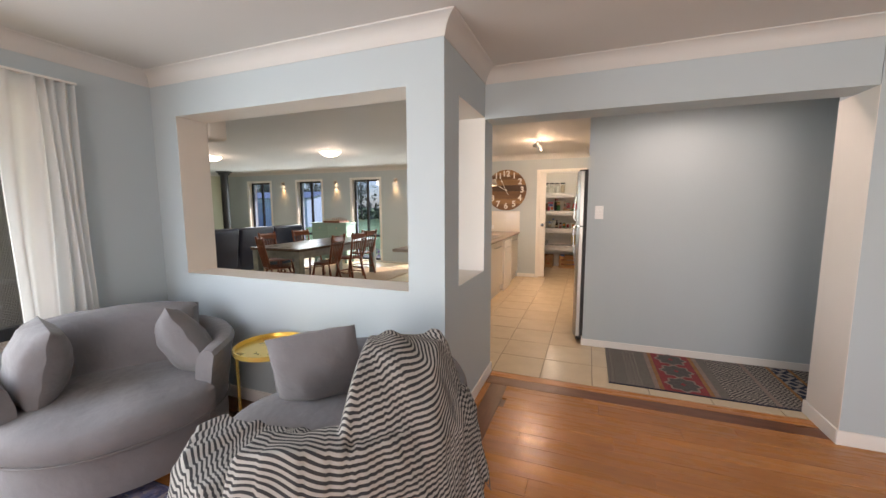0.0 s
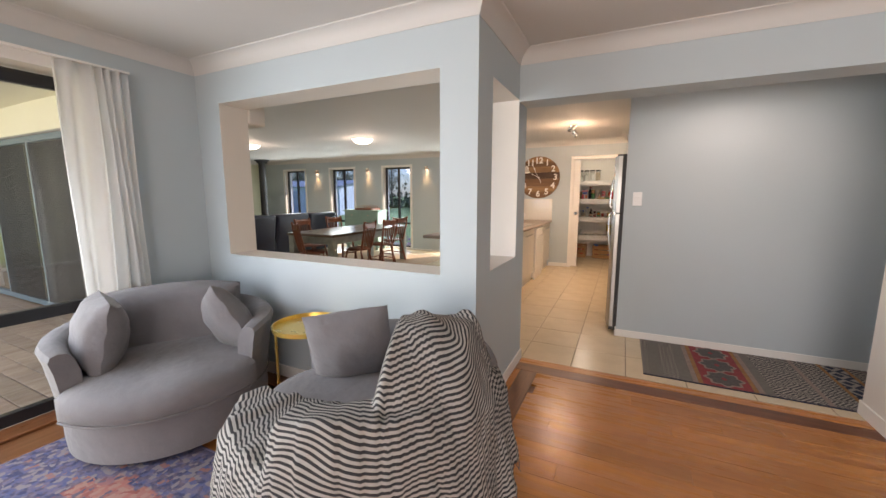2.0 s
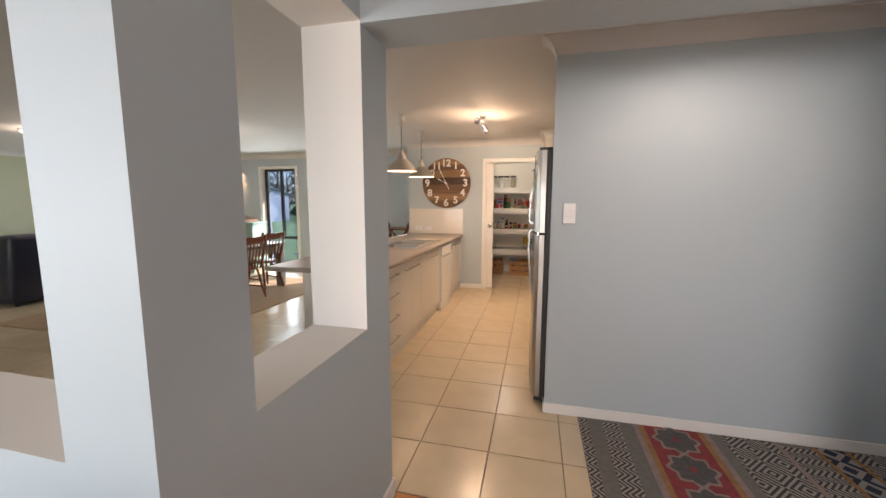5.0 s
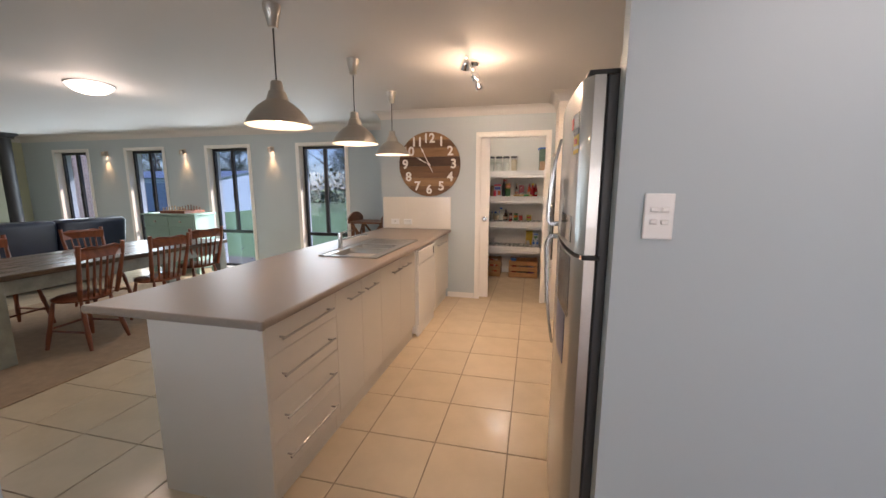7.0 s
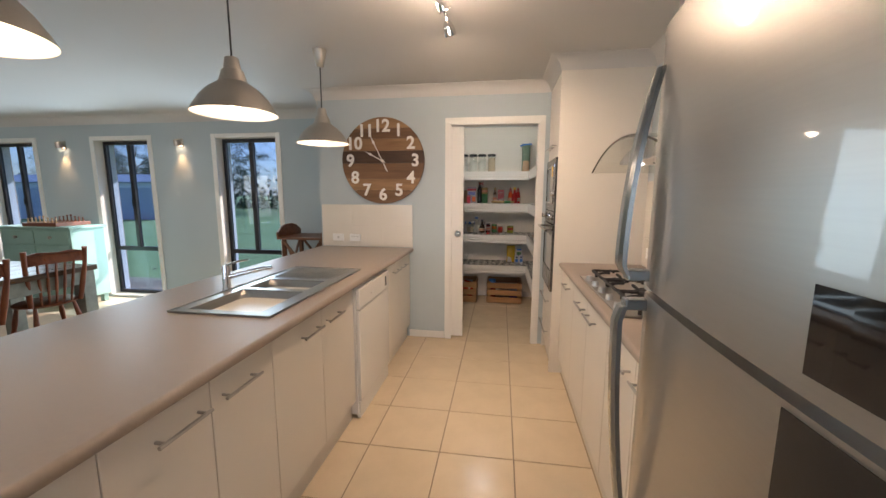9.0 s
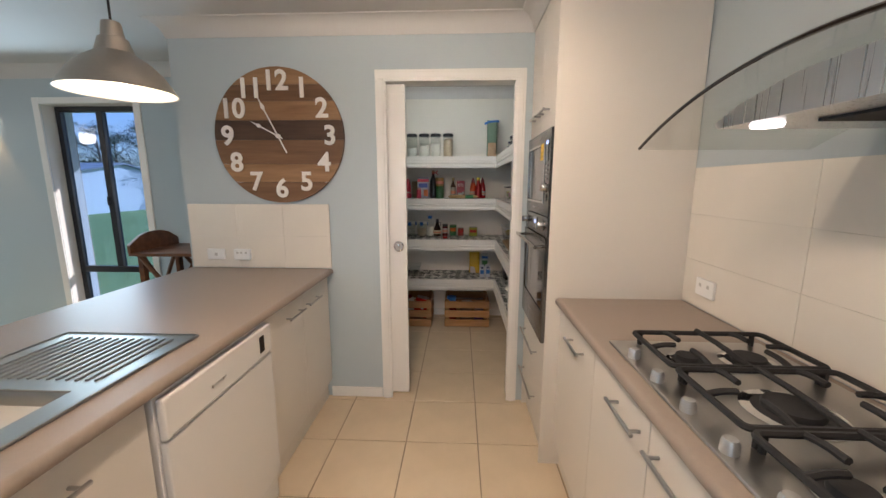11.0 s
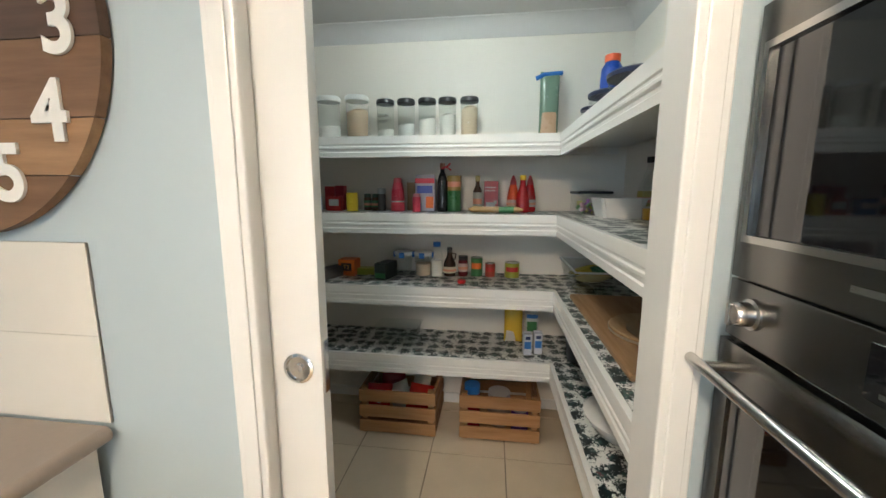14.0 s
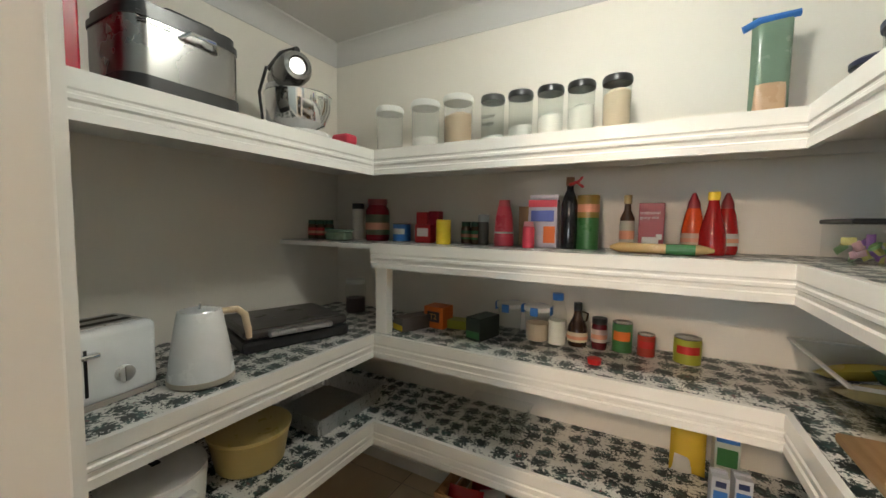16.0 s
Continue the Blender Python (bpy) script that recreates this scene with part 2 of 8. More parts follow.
def wall_mesh(along, c0, c1, a0, a1, z0, z1, openings=()):
    """A wall of real thickness c0..c1; openings (a0, a1, z0, z1) go through it, their reveals in the second material."""
    cuts_a = sorted({a0, a1, *(min(max(v, a0), a1) for o in openings for v in o[:2])})
    cuts_z = sorted({z0, z1, *(min(max(v, z0), z1) for o in openings for v in o[2:])})
    solid = {}
    for i in range(len(cuts_a) - 1):
        for k in range(len(cuts_z) - 1):
            ma, mz = (cuts_a[i] + cuts_a[i + 1]) / 2, (cuts_z[k] + cuts_z[k + 1]) / 2
            solid[i, k] = not any(o[0] < ma < o[1] and o[2] < mz < o[3] for o in openings)
    bm, memo = bmesh.new(), {}

    def vert(a, c, z):
        key = (round(a, 5), round(c, 5), round(z, 5))
        if key not in memo:
            memo[key] = bm.verts.new((a, c, z) if along == "x" else (c, a, z))
        return memo[key]

    def quad(pts, slot):
        f = bm.faces.new([vert(*p) for p in pts])
        f.material_index = slot

    last_a, last_z = len(cuts_a) - 2, len(cuts_z) - 2
    for (i, k), full in solid.items():
        if not full:
            continue
        p, q, r, s = cuts_a[i], cuts_a[i + 1], cuts_z[k], cuts_z[k + 1]
        quad([(p, c0, r), (q, c0, r), (q, c0, s), (p, c0, s)], 0)
        quad([(p, c1, r), (q, c1, r), (q, c1, s), (p, c1, s)], 0)
        for (di, dk), pts in {(-1, 0): [(p, c0, r), (p, c1, r), (p, c1, s), (p, c0, s)], (1, 0): [(q, c0, r), (q, c1, r), (q, c1, s), (q, c0, s)],
                              (0, -1): [(p, c0, r), (q, c0, r), (q, c1, r), (p, c1, r)], (0, 1): [(p, c0, s), (q, c0, s), (q, c1, s), (p, c1, s)]}.items():
            ni, nk = i + di, k + dk
            outer = not (0 <= ni <= last_a and 0 <= nk <= last_z)
            if outer or not solid[ni, nk]:
                quad(pts, 0 if outer else 1)
    return bm


def wall(name, along, c0, c1, a0, a1, z0, z1, openings=(), paint=None, reveal=None, label="painted plaster wall in pale blue grey"):
    return structure(part(name, wall_mesh(along, c0, c1, a0, a1, z0, z1, openings), [paint or PAINT, reveal or REVEAL]), label, "wall")


COVE = [(0, 0), (0, -0.092), (0.005, -0.092), (0.009, -0.078), (0.016, -0.058), (0.028, -0.038), (0.044, -0.022), (0.064, -0.011), (0.084, -0.006), (0.088, 0)]


def cornice(name, p, q, inward, top, start=0.0, end=0.0, size=1.0):
    """A cove cornice from p to q (x, y) under a ceiling; start/end are the mitre shifts (+1 outer corner, -1 inner)."""
    bm = bmesh.new()
    p, q, n = Vector((*p, 0)), Vector((*q, 0)), Vector((*inward, 0))
    d = (q - p).normalized()
    ends = []
    for base, sign, mit in ((p, -1, start), (q, 1, end)):
        ends.append([bm.verts.new(base + n * a * size + d * sign * mit * a * size + Vector((0, 0, top + b * size))) for a, b in COVE])
    k = len(COVE)
    for i in range(k):
        bm.faces.new((ends[0][i], ends[0][(i + 1) % k], ends[1][(i + 1) % k], ends[1][i]))
    bm.faces.new(ends[0])
    bm.faces.new(ends[1])
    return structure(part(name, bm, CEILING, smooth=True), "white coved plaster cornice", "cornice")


def skirting(name, rows):
    bm = boxes(*rows, bevel=0.004, seg=2)
    return structure(part(name, bm, TRIM), "white gloss skirting board", "baseboard")


# ---- large structure ----
CL, CK = 2.387, 2.392          # lounge and kitchen ceilings
LW, PY, LY = -2.93, 1.60, 2.45     # lounge: left wall, pass-through wall, lintel
HY = 3.63                          # hall wall
WIN_L = [-3.86, -5.64, -7.42, -9.20]   # outer left edge of each dining window
wall("wall_lounge_left", "y", LW - 0.25, LW, -4.2, PY, 0, 2.6, [(-2.7, 0.92, 0.0, 2.115)])
wall("wall_pass_through", "x", PY, PY + 0.24, LW - 0.25, -0.582, 0, 2.6, [(-2.67, -0.807, 0.917, 2.068)])
wall("wall_nib", "y", -0.822, -0.582, PY + 0.24, LY + 0.235, 0, 2.6, [(PY + 0.242, LY, 0.915, 2.06)])
wall("wall_lintel", "x", LY, LY + 0.235, -0.582, 1.585, 2.05, 2.6, paint=PAINT)
wall("wall_jamb", "x", LY, LY + 0.36, 1.588, 3.6, 0, 2.6)
wall("jamb_lining", "y", 1.585, 1.588, LY + 0.001, LY + 0.359, 0, 2.05, paint=REVEAL, label="cream painted lining of the wide opening")
wall("wall_lounge_right", "y", 3.4, 3.6, -4.2, LY, 0, 2.6)
wall("wall_lounge_back", "x", -4.2, -3.95, LW, 3.4, 0, 2.6, [(-0.5, 2.3, 0.5, 2.1)])
wall("wall_hall", "x", HY, HY + 0.075, 0.145, 3.6, 0, 2.6)
wall("wall_hall_end", "y", 3.5, 3.6, LY + 0.36, HY, 0, 2.6)
wall("wall_kitchen_right", "y", 0.78, 0.90, HY + 0.075, 7.22, 0, 2.6)
wall("wall_clock", "x", 7.22, 7.34, -2.05, 0.90, 0, 2.6, [(-0.74, 0.047, 0, 2.045)], reveal=TRIM)
wall("wall_pantry_left", "y", -2.05, -1.955, 7.34, 9.12, 0, 2.6)
wall("wall_pantry_back", "x", 8.90, 9.12, -1.955, 0.62, 0, 2.6, paint=PANTRY_PAINT)
wall("wall_pantry_right", "y", 0.50, 0.62, 7.34, 8.90, 0, 2.6, paint=PANTRY_PAINT)
wall("wall_pantry_lining", "y", -1.955, -1.945, 7.34, 8.90, 0, CK, paint=PANTRY_PAINT, label="pale painted plasterboard pantry wall")
wall("wall_windows", "x", 8.01, 8.26, -10.2, -2.05, 0, 2.6, [(w + 0.06, w + 0.87, 0.03, 2.10) for w in WIN_L])
wall("wall_living_left", "y", -10.2, -10.0, PY + 0.24, 8.01, 0, 2.6, paint=OLIVE, label="olive green painted living room wall")
wall("wall_living_front", "x", PY, PY + 0.24, -10.2, LW - 0.25, 0, 2.6, [(-8.38, -4.90, 0, 2.07)], label="painted outer wall with a sliding door")


def slab(name, rows, mat, label, category):
    return structure(part(name, boxes(*rows), mat), label, category)


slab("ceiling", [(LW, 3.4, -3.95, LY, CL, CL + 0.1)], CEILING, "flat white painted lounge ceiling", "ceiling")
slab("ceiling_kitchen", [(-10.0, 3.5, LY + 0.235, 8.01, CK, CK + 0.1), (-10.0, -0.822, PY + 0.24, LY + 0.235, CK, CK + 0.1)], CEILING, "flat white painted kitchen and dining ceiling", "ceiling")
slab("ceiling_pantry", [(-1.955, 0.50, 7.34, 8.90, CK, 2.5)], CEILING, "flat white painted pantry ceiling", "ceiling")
slab("roof", [(-3.3, 4.0, -4.4, PY, 2.62, 2.7), (-10.6, 4.0, PY, 9.4, 2.62, 2.7)], CEILING, "flat roof closing the house above", "roof")

# cornices
cornice("cornice", (LW, -3.95), (LW, PY), (1, 0), CL, 0, -1)
cornice("cornice", (LW, PY), (-0.582, PY), (0, -1), CL, -1, 1)
cornice("cornice", (-0.582, PY), (-0.582, LY), (1, 0), CL, 1, -1)
cornice("cornice", (-0.582, LY), (3.4, LY), (0, -1), CL, -1, -1)
cornice("cornice", (-2.05, 7.22), (0.14, 7.22), (0, -1), CK, 1, -1)
cornice("cornice", (-2.05, 8.01), (-2.05, 7.22), (-1, 0), CK, -1, 1)
cornice("cornice", (-10.0, 8.01), (-2.05, 8.01), (0, -1), CK, -1, -1)
cornice("cornice", (-10.0, PY + 0.24), (-10.0, 8.01), (1, 0), CK, -1, -1)
cornice("cornice", (0.14, 6.63), (0.14, 7.22), (-1, 0), CK, 1, -1)
cornice("cornice", (0.78, 6.63), (0.14, 6.63), (0, -1), CK, -1, 1)
cornice("cornice", (0.78, HY + 0.075), (0.78, 6.63), (-1, 0), CK, -1, -1)
cornice("cornice", (0.145, HY), (3.5, HY), (0, -1), CK, 1, -1)
cornice("cornice", (0.145, HY + 0.075), (0.145, HY), (-1, 0), CK, 0, 1)

# skirtings
skirting("baseboard", [(LW, -0.570, PY - 0.012, PY, 0, 0.09), (-0.582, -0.570, PY, LY + 0.235, 0, 0.09), (-0.822, -0.570, LY + 0.235, LY + 0.247, 0, 0.09)])
skirting("baseboard", [(0.133, 3.5, HY - 0.012, HY, 0, 0.07), (0.133, 0.145, HY, HY + 0.075, 0, 0.07)])
skirting("baseboard", [(1.573, 3.4, LY - 0.012, LY, 0, 0.09), (1.573, 1.585, LY, LY + 0.372, 0, 0.09), (1.585, 3.5, LY + 0.36, LY + 0.372, 0, 0.09)])
skirting("baseboard", [(-1.15, -0.80, 7.208, 7.22, 0, 0.07)])
skirting("baseboard", [(-10.0, -2.05, 7.998, 8.01, 0, 0.03), (-10.0, -9.988, PY + 0.24, 8.0, 0, 0.07)])
skirting("baseboard", [(-1.945, 0.50, 8.888, 8.90, 0, 0.07)])
cornice("cornice", (-1.945, 8.90), (0.50, 8.90), (0, -1), CK, -1, -1)
cornice("cornice", (-1.945, 7.34), (-1.945, 8.90), (1, 0), CK, -1, -1)
cornice("cornice", (0.50, 8.90), (0.50, 7.34), (-1, 0), CK, -1, -1)

# floors: a bed below, pieces further down
slab("floor", [(-10.2, 3.6, 2.70, 9.12, -0.08, -0.006), (-10.2, -0.582, PY + 0.24, 2.70, -0.08, -0.006)], GROUT, "dark grout bed under the floor tiles", "floor")
slab("floor_lounge", [(LW, 3.6, -4.2, 2.70, -0.08, -0.016)], PLANK_Y, "timber subfloor of the lounge", "floor")
slab("foundation", [(-10.2, 3.6, -4.2, 9.12, -0.35, -0.09)], BRICK, "brick foundation under the house", "foundation")


# ---- lounge ----
LINEN = fabric("grey_linen", (0.172, 0.165, 0.174))
PIPING = plain("linen_piping", (0.15, 0.142, 0.146), 0.9, vary=0.05, bumps=0.3, bscale=300)
DARK_FOOT = plain("dark_plinth", (0.02, 0.018, 0.016), 0.6)
GOLD = plain("gold_lacquer", (0.72, 0.50, 0.14), 0.28, metal=0.9, vary=0.05)


def shell_height(delta):
    """Height of the chair's wrap-round arm and back, delta degrees from the front."""
    k = min(max((delta - 70) / 90, 0), 1)
    return 0.645 + 0.025 * k * k * (3 - 2 * k)


def round_chair(at, wide=0.80, high=0.52, mid=0.665, droop=0.015):
    """A wide swivel tub chair; its front is +x."""
    chair = thing("swivel_chair", "wide round tub chair in pale grey linen on the lounge rug", "armchair", "tub chairs", at)
    part("plinth", lathe([(0.30, 0.0), (0.31, 0.012), (0.31, 0.03)], 32), DARK_FOOT, chair, "dark swivel plinth")
    base = []
    for i in range(9):
        base.append((0.525 + 0.006 * math.sin(i / 8 * math.pi), 0.03 + 0.22 * i / 8))
    part("base", lathe([(0.50, 0.026)] + base + [(0.50, 0.256)], 56), LINEN, chair, smooth=True)
    part("seam", lathe([(0.541, 0.247), (0.546, 0.252), (0.541, 0.257)], 56, cap=False), PIPING, chair, smooth=True)
    # arm and back wrap
    bm, rings = bmesh.new(), []
    n = 52
    for i in range(n + 1):
        d = 52 + (308 - 52) * i / n
        h = shell_height(min(d, 360 - d))
        a = radians(d)
        e = 1 - 0.10 * max(0, 1 - min(i, n - i) / 3.0) ** 2
        hh = 0.06 + (h - 0.06) * (1 - 0.04 * max(0, 1 - min(i, n - i) / 3.0) ** 2)
        sect = [(0.515, 0.06), (0.535, 0.25), (0.575, hh - 0.10), (0.592, hh - 0.035), (0.578, hh - 0.008), (0.545, hh), (0.505, hh - 0.01),
                (0.475, hh - 0.045), (0.455, hh - 0.12), (0.445, 0.30), (0.44, 0.10)]
        mid = 0.515
        rings.append([bm.verts.new(((mid + (r - mid) * e) * math.cos(a), (mid + (r - mid) * e) * math.sin(a), z)) for r, z in sect])
    for p, q in zip(rings, rings[1:]):
        for k in range(len(p)):
            j = (k + 1) % len(p)
            bm.faces.new((p[k], p[j], q[j], q[k]))
    for ring in (rings[0], rings[-1]):
        bm.faces.new(ring)
    part("wrap_back", bm, LINEN, chair, smooth=True)
    # seat cushion: soft disc, flattened behind
    prof = [(0, 0.262), (0.40, 0.258), (0.545, 0.262), (0.582, 0.278), (0.60, 0.315), (0.60, 0.36), (0.582, 0.402), (0.54, 0.428), (0.45, 0.442), (0.30, 0.450), (0, 0.454)]
    bm = lathe(prof, 56)
    for v in bm.verts:
        ang = math.atan2(v.co.y, v.co.x)
        r = math.hypot(v.co.x, v.co.y)
        lim = 0.615 if abs(ang) < 0.85 else 0.615 - 0.17 * min(1, (abs(ang) - 0.85) / 0.25)
        if r > lim:
            v.co.x *= lim / r
            v.co.y *= lim / r
        v.co.z += 0.006 * math.sin(7 * ang) * (r / 0.5) + 0.005 * noise.noise(v.co * 5)
    seat = part("seat_cushion", bm, LINEN, chair, smooth=True)
    part("piping", tube([(0.594 * math.cos(a), 0.594 * math.sin(a), 0.285 + 0.003 * math.sin(5 * a)) for a in [-0.84 + 1.68 * i / 30 for i in range(31)]], 0.006, 6), PIPING, seat, smooth=True)
    # back cushion bent to the shell
    bm = pillow(wide, high, 0.26, 26, 7.0)
    for v in bm.verts:
        x = v.co.x
        y = -0.29 + v.co.y + 0.34 * x * x
        v.co = Vector((y - 0.12 * (v.co.z), -x, v.co.z + mid + 0.03 * (1 - (x / 0.45) ** 2) - (droop * (x / 0.45) ** 4 if v.co.z > 0 else 0) + 0.006 * noise.noise(Vector((x * 6, v.co.z * 6, 2)))))
    part("back_cushion", bm, LINEN, chair, smooth=True)
    return chair


def cushion(at, w=0.42, h=0.42, d=0.17, label="square grey linen scatter cushion on a tub chair"):
    bm = pillow(w, h, d, 16, 2.4)
    for v in bm.verts:
        v.co.y += 0.012 * noise.noise(v.co * 9) + 0.006 * noise.noise(v.co * 22)
    ob = tagged(part("cushion", bm, LINEN, smooth=True), label, "cushion", "scatter cushions")
    ob.matrix_basis = at
    part("seam", tube([(w / 2 * 0.965 * cx * (1 - 0.03 * (1 - s * s)), 0, h / 2 * 0.965 * cz * (1 - 0.03 * (1 - s * s))) for cx, cz, s in
                      [(-1 + 2 * i / 8, -1, -1 + i / 4) for i in range(9)] + [(1, -1 + 2 * i / 8, -1 + i / 4) for i in range(1, 9)]
                      + [(1 - 2 * i / 8, 1, -1 + i / 4) for i in range(1, 9)] + [(-1, 1 - 2 * i / 8, -1 + i / 4) for i in range(1, 9)]], 0.004, 6), PIPING, ob, smooth=True)
    return ob


first = round_chair(pose(-2.32, 0.936, 0.012, 0, 0, -36), 0.80, 0.545, 0.69, 0.012)
second = round_chair(pose(-0.861, 1.005, 0.012, 0, 0, -142), 0.84, 0.44, 0.60, 0.08)
for c in (first, second):
    c.scale = (0.965, 0.965, 0.965)
second["label"] = "wide round tub chair in pale grey linen half under a throw"
M1, M2 = pose(-2.32, 0.936, 0.012, 0, 0, -36), pose(-0.861, 1.005, 0.012, 0, 0, -142)
cushion(M1 @ pose(0.064, -0.318, 0.605, -10, 3, 20), 0.39, 0.415, 0.24)
cushion(M1 @ pose(0.064, 0.308, 0.585, 26, -24, 8), 0.40, 0.425, 0.22)
cushion(M2 @ pose(0.106, -0.255, 0.60, -14, 6, -4), 0.425, 0.395, 0.21)


def stripe_material():
    mat, nt, b = nodes_of("striped_cotton")
    tc = nt.nodes.new("ShaderNodeTexCoord")
    sep = nt.nodes.new("ShaderNodeSeparateXYZ")
    nt.links.new(tc.outputs["UV"], sep.inputs[0])
    mul, fr = nt.nodes.new("ShaderNodeMath"), nt.nodes.new("ShaderNodeMath")
    mul.operation, mul.inputs[1].default_value = "MULTIPLY", 1 / 0.0215
    fr.operation = "FRACT"
    nt.links.new(sep.outputs[1], mul.inputs[0])
    nt.links.new(mul.outputs[0], fr.inputs[0])
    col = ramp(nt, fr.outputs[0], [(0.0, (0.36, 0.345, 0.325)), (0.47, (0.36, 0.345, 0.325)), (0.53, (0.026, 0.027, 0.031)), (0.97, (0.026, 0.027, 0.031)), (1.0, (0.36, 0.345, 0.325))])
    vec = coords(nt, 1.0)
    n = noise_node(nt, vec, 300, 2)
    nt.links.new(mixed(nt, 0.25, col, ramp(nt, n, [(0.2, (0.5, 0.5, 0.5)), (0.8, (1, 1, 1))]), "MULTIPLY"), b.inputs["Base Color"])
    b.inputs["Roughness"].default_value = 0.92
    bump(nt, b, n, 0.4, 0.003)
    return mat


def chair_top(x, y):
    """Height of the chair's upper side at a place within its rim."""
    r, d = math.hypot(x, y), abs(math.degrees(math.atan2(y, x)))
    z = 0.464 - 0.03 * min(1, max(0, (r - 0.45) / 0.13)) ** 2
    if d > 48:
        k = min(1, max(0, (r - 0.37) / 0.12)) * min(1, (d - 48) / 10)
        k = k * k * (3 - 2 * k)
        z += (shell_height(d) + 0.022 - z) * k
    d = x - 0.5 * y * y + 0.295
    k = min(1, max(0, (0.27 - d) / 0.13 if d > 0 else (0.34 + d) / 0.20)) * max(0, 1 - (abs(y) / (0.64 if y > 0 else 0.47)) ** 5)
    k = k * k * (3 - 2 * k)
    z = max(z, 0.464 + 0.445 * k)
    return z


def throw_path(u):
    """One line of the throw from its edge inside the chair to its hem: points (x, y, z)."""
    ox, oy = -0.40 + 0.92 * u, 0.30 - 0.42 * u ** 1.5
    a = radians(155 - 122 * u ** 0.9)
    dx, dy = math.cos(a), math.sin(a)
    pts, t = [], 0.0
    while math.hypot(ox + dx * t, oy + dy * t) < 0.612:
        pts.append(Vector((ox + dx * t, oy + dy * t, chair_top(ox + dx * t, oy + dy * t) + 0.008)))
        t += 0.008
    edge = pts[-1].copy()
    out = Vector((edge.x, edge.y, 0)).normalized()
    low = 0.07 + 0.05 * math.sin(u * 8 + 1) + 0.20 * max(0, 0.25 - u) / 0.25
    n = 40
    for i in range(1, n + 1):
        f = i / n
        pts.append(Vector((edge.x, edge.y, 0)) + out * (0.030 * min(1, f * 5) + 0.035 * f) + Vector((0, 0, edge.z + (low - edge.z) * f)))
    return pts


def throw_over(at):
    """A striped throw that lies over half the chair and hangs in folds to the floor."""
    bm = bmesh.new()
    uv = bm.loops.layers.uv.new("UVMap")
    na, ns = 150, 110
    grid, place, hem = {}, {}, []
    for i in range(na + 1):
        u = i / na
        pts = throw_path(u)
        run = [0.0]
        for p, q in zip(pts, pts[1:]):
            run.append(run[-1] + (q - p).length)
        j = 0
        for k in range(ns + 1):
            s = run[-1] * k / ns
            while j < len(run) - 2 and run[j + 1] < s:
                j += 1
            f = (s - run[j]) / max(1e-6, run[j + 1] - run[j])
            p = pts[j].lerp(pts[j + 1], f)
            out = Vector((p.x, p.y, 0)).normalized()
            below = min(1, max(0, (0.50 - p.z) / 0.30)) * (1 if math.hypot(p.x, p.y) > 0.60 else 0)
            fold = 0.5 + 0.5 * math.sin(u * 44 + 2.4 * math.sin(u * 11) + 1.6 * s)
            p = p + out * below * (0.050 * fold + 0.006) * (0.6 + 0.4 * math.sin(u * 6 + 1))
            soft = noise.noise(Vector((u * 9, s * 6, 5)))
            ridge = max(0, math.sin(u * 26 - s * 9 + 2 * math.sin(u * 7))) ** 2
            p.z += (0.012 * soft + 0.020 * ridge) * (1 - below) + 0.008
            p += out * 0.008 * noise.noise(Vector((u * 20, s * 14, 1)))
            v = bm.verts.new((p.x, p.y, max(0.014, p.z)))
            grid[i, k], place[v] = v, (u * 1.9, run[-1] - s + 0.03 * math.sin(u * 6) + 0.008 * math.sin(u * 29) + 0.012 * soft)
        hem.append(grid[i, ns].co.copy())
    for i in range(na):
        for k in range(ns):
            f = bm.faces.new((grid[i, k], grid[i + 1, k], grid[i + 1, k + 1], grid[i, k + 1]))
            f.smooth = True
            for loop in f.loops:
                loop[uv].uv = place[loop.vert]
    ob = part("throw_blanket", bm, stripe_material())
    thick = ob.modifiers.new("thickness", "SOLIDIFY")
    thick.thickness, thick.offset = 0.005, 1
    tagged(ob, "black and white striped cotton throw draped over a tub chair", "blanket")
    ob.matrix_basis = at
    rng = random.Random(3)
    fr = bmesh.new()
    for p in hem[::2]:
        tube([p, p + Vector((rng.uniform(-.008, .008), rng.uniform(-.008, .008), -0.02)), p + Vector((rng.uniform(-.014, .014), rng.uniform(-.014, .014), -min(0.045, p.z - 0.005)))], 0.0022, 4, fr)
    tagged(part("fringe", fr, plain("fringe_cotton", (0.10, 0.10, 0.11), 0.9), ob), kind="stuff")
    return ob


throw_over(M2 @ Matrix.Scale(0.965, 4))

# side table between the chairs
table = thing("side_table", "small round gold metal tray table between the tub chairs", "side table", at=pose(-1.604, 1.343, 0.0))
table.scale = (1.06, 1.06, 1.06)
part("tray", lathe([(0, 0.525), (0.195, 0.525), (0.202, 0.53), (0.202, 0.555), (0.196, 0.555), (0.194, 0.533), (0, 0.533)], 48), GOLD, table, smooth=True)
for k in range(3):
    a = radians(100 + 120 * k)
    part("leg", tube([(0.185 * math.cos(a), 0.185 * math.sin(a), 0.002), (0.185 * math.cos(a), 0.185 * math.sin(a), 0.53)], 0.008, 8), GOLD, table, smooth=True)
part("ring", tube([(0.185 * math.cos(2 * math.pi * i / 32), 0.185 * math.sin(2 * math.pi * i / 32), 0.012) for i in range(33)], 0.006, 6), GOLD, table)


def noise_shift(nt, value, k, shift):
    """value * k + shift."""
    m = nt.nodes.new("ShaderNodeMath")
    m.operation = "MULTIPLY_ADD"
    nt.links.new(value, m.inputs[0])
    m.inputs[1].default_value, m.inputs[2].default_value = k, shift
    return m.outputs[0]


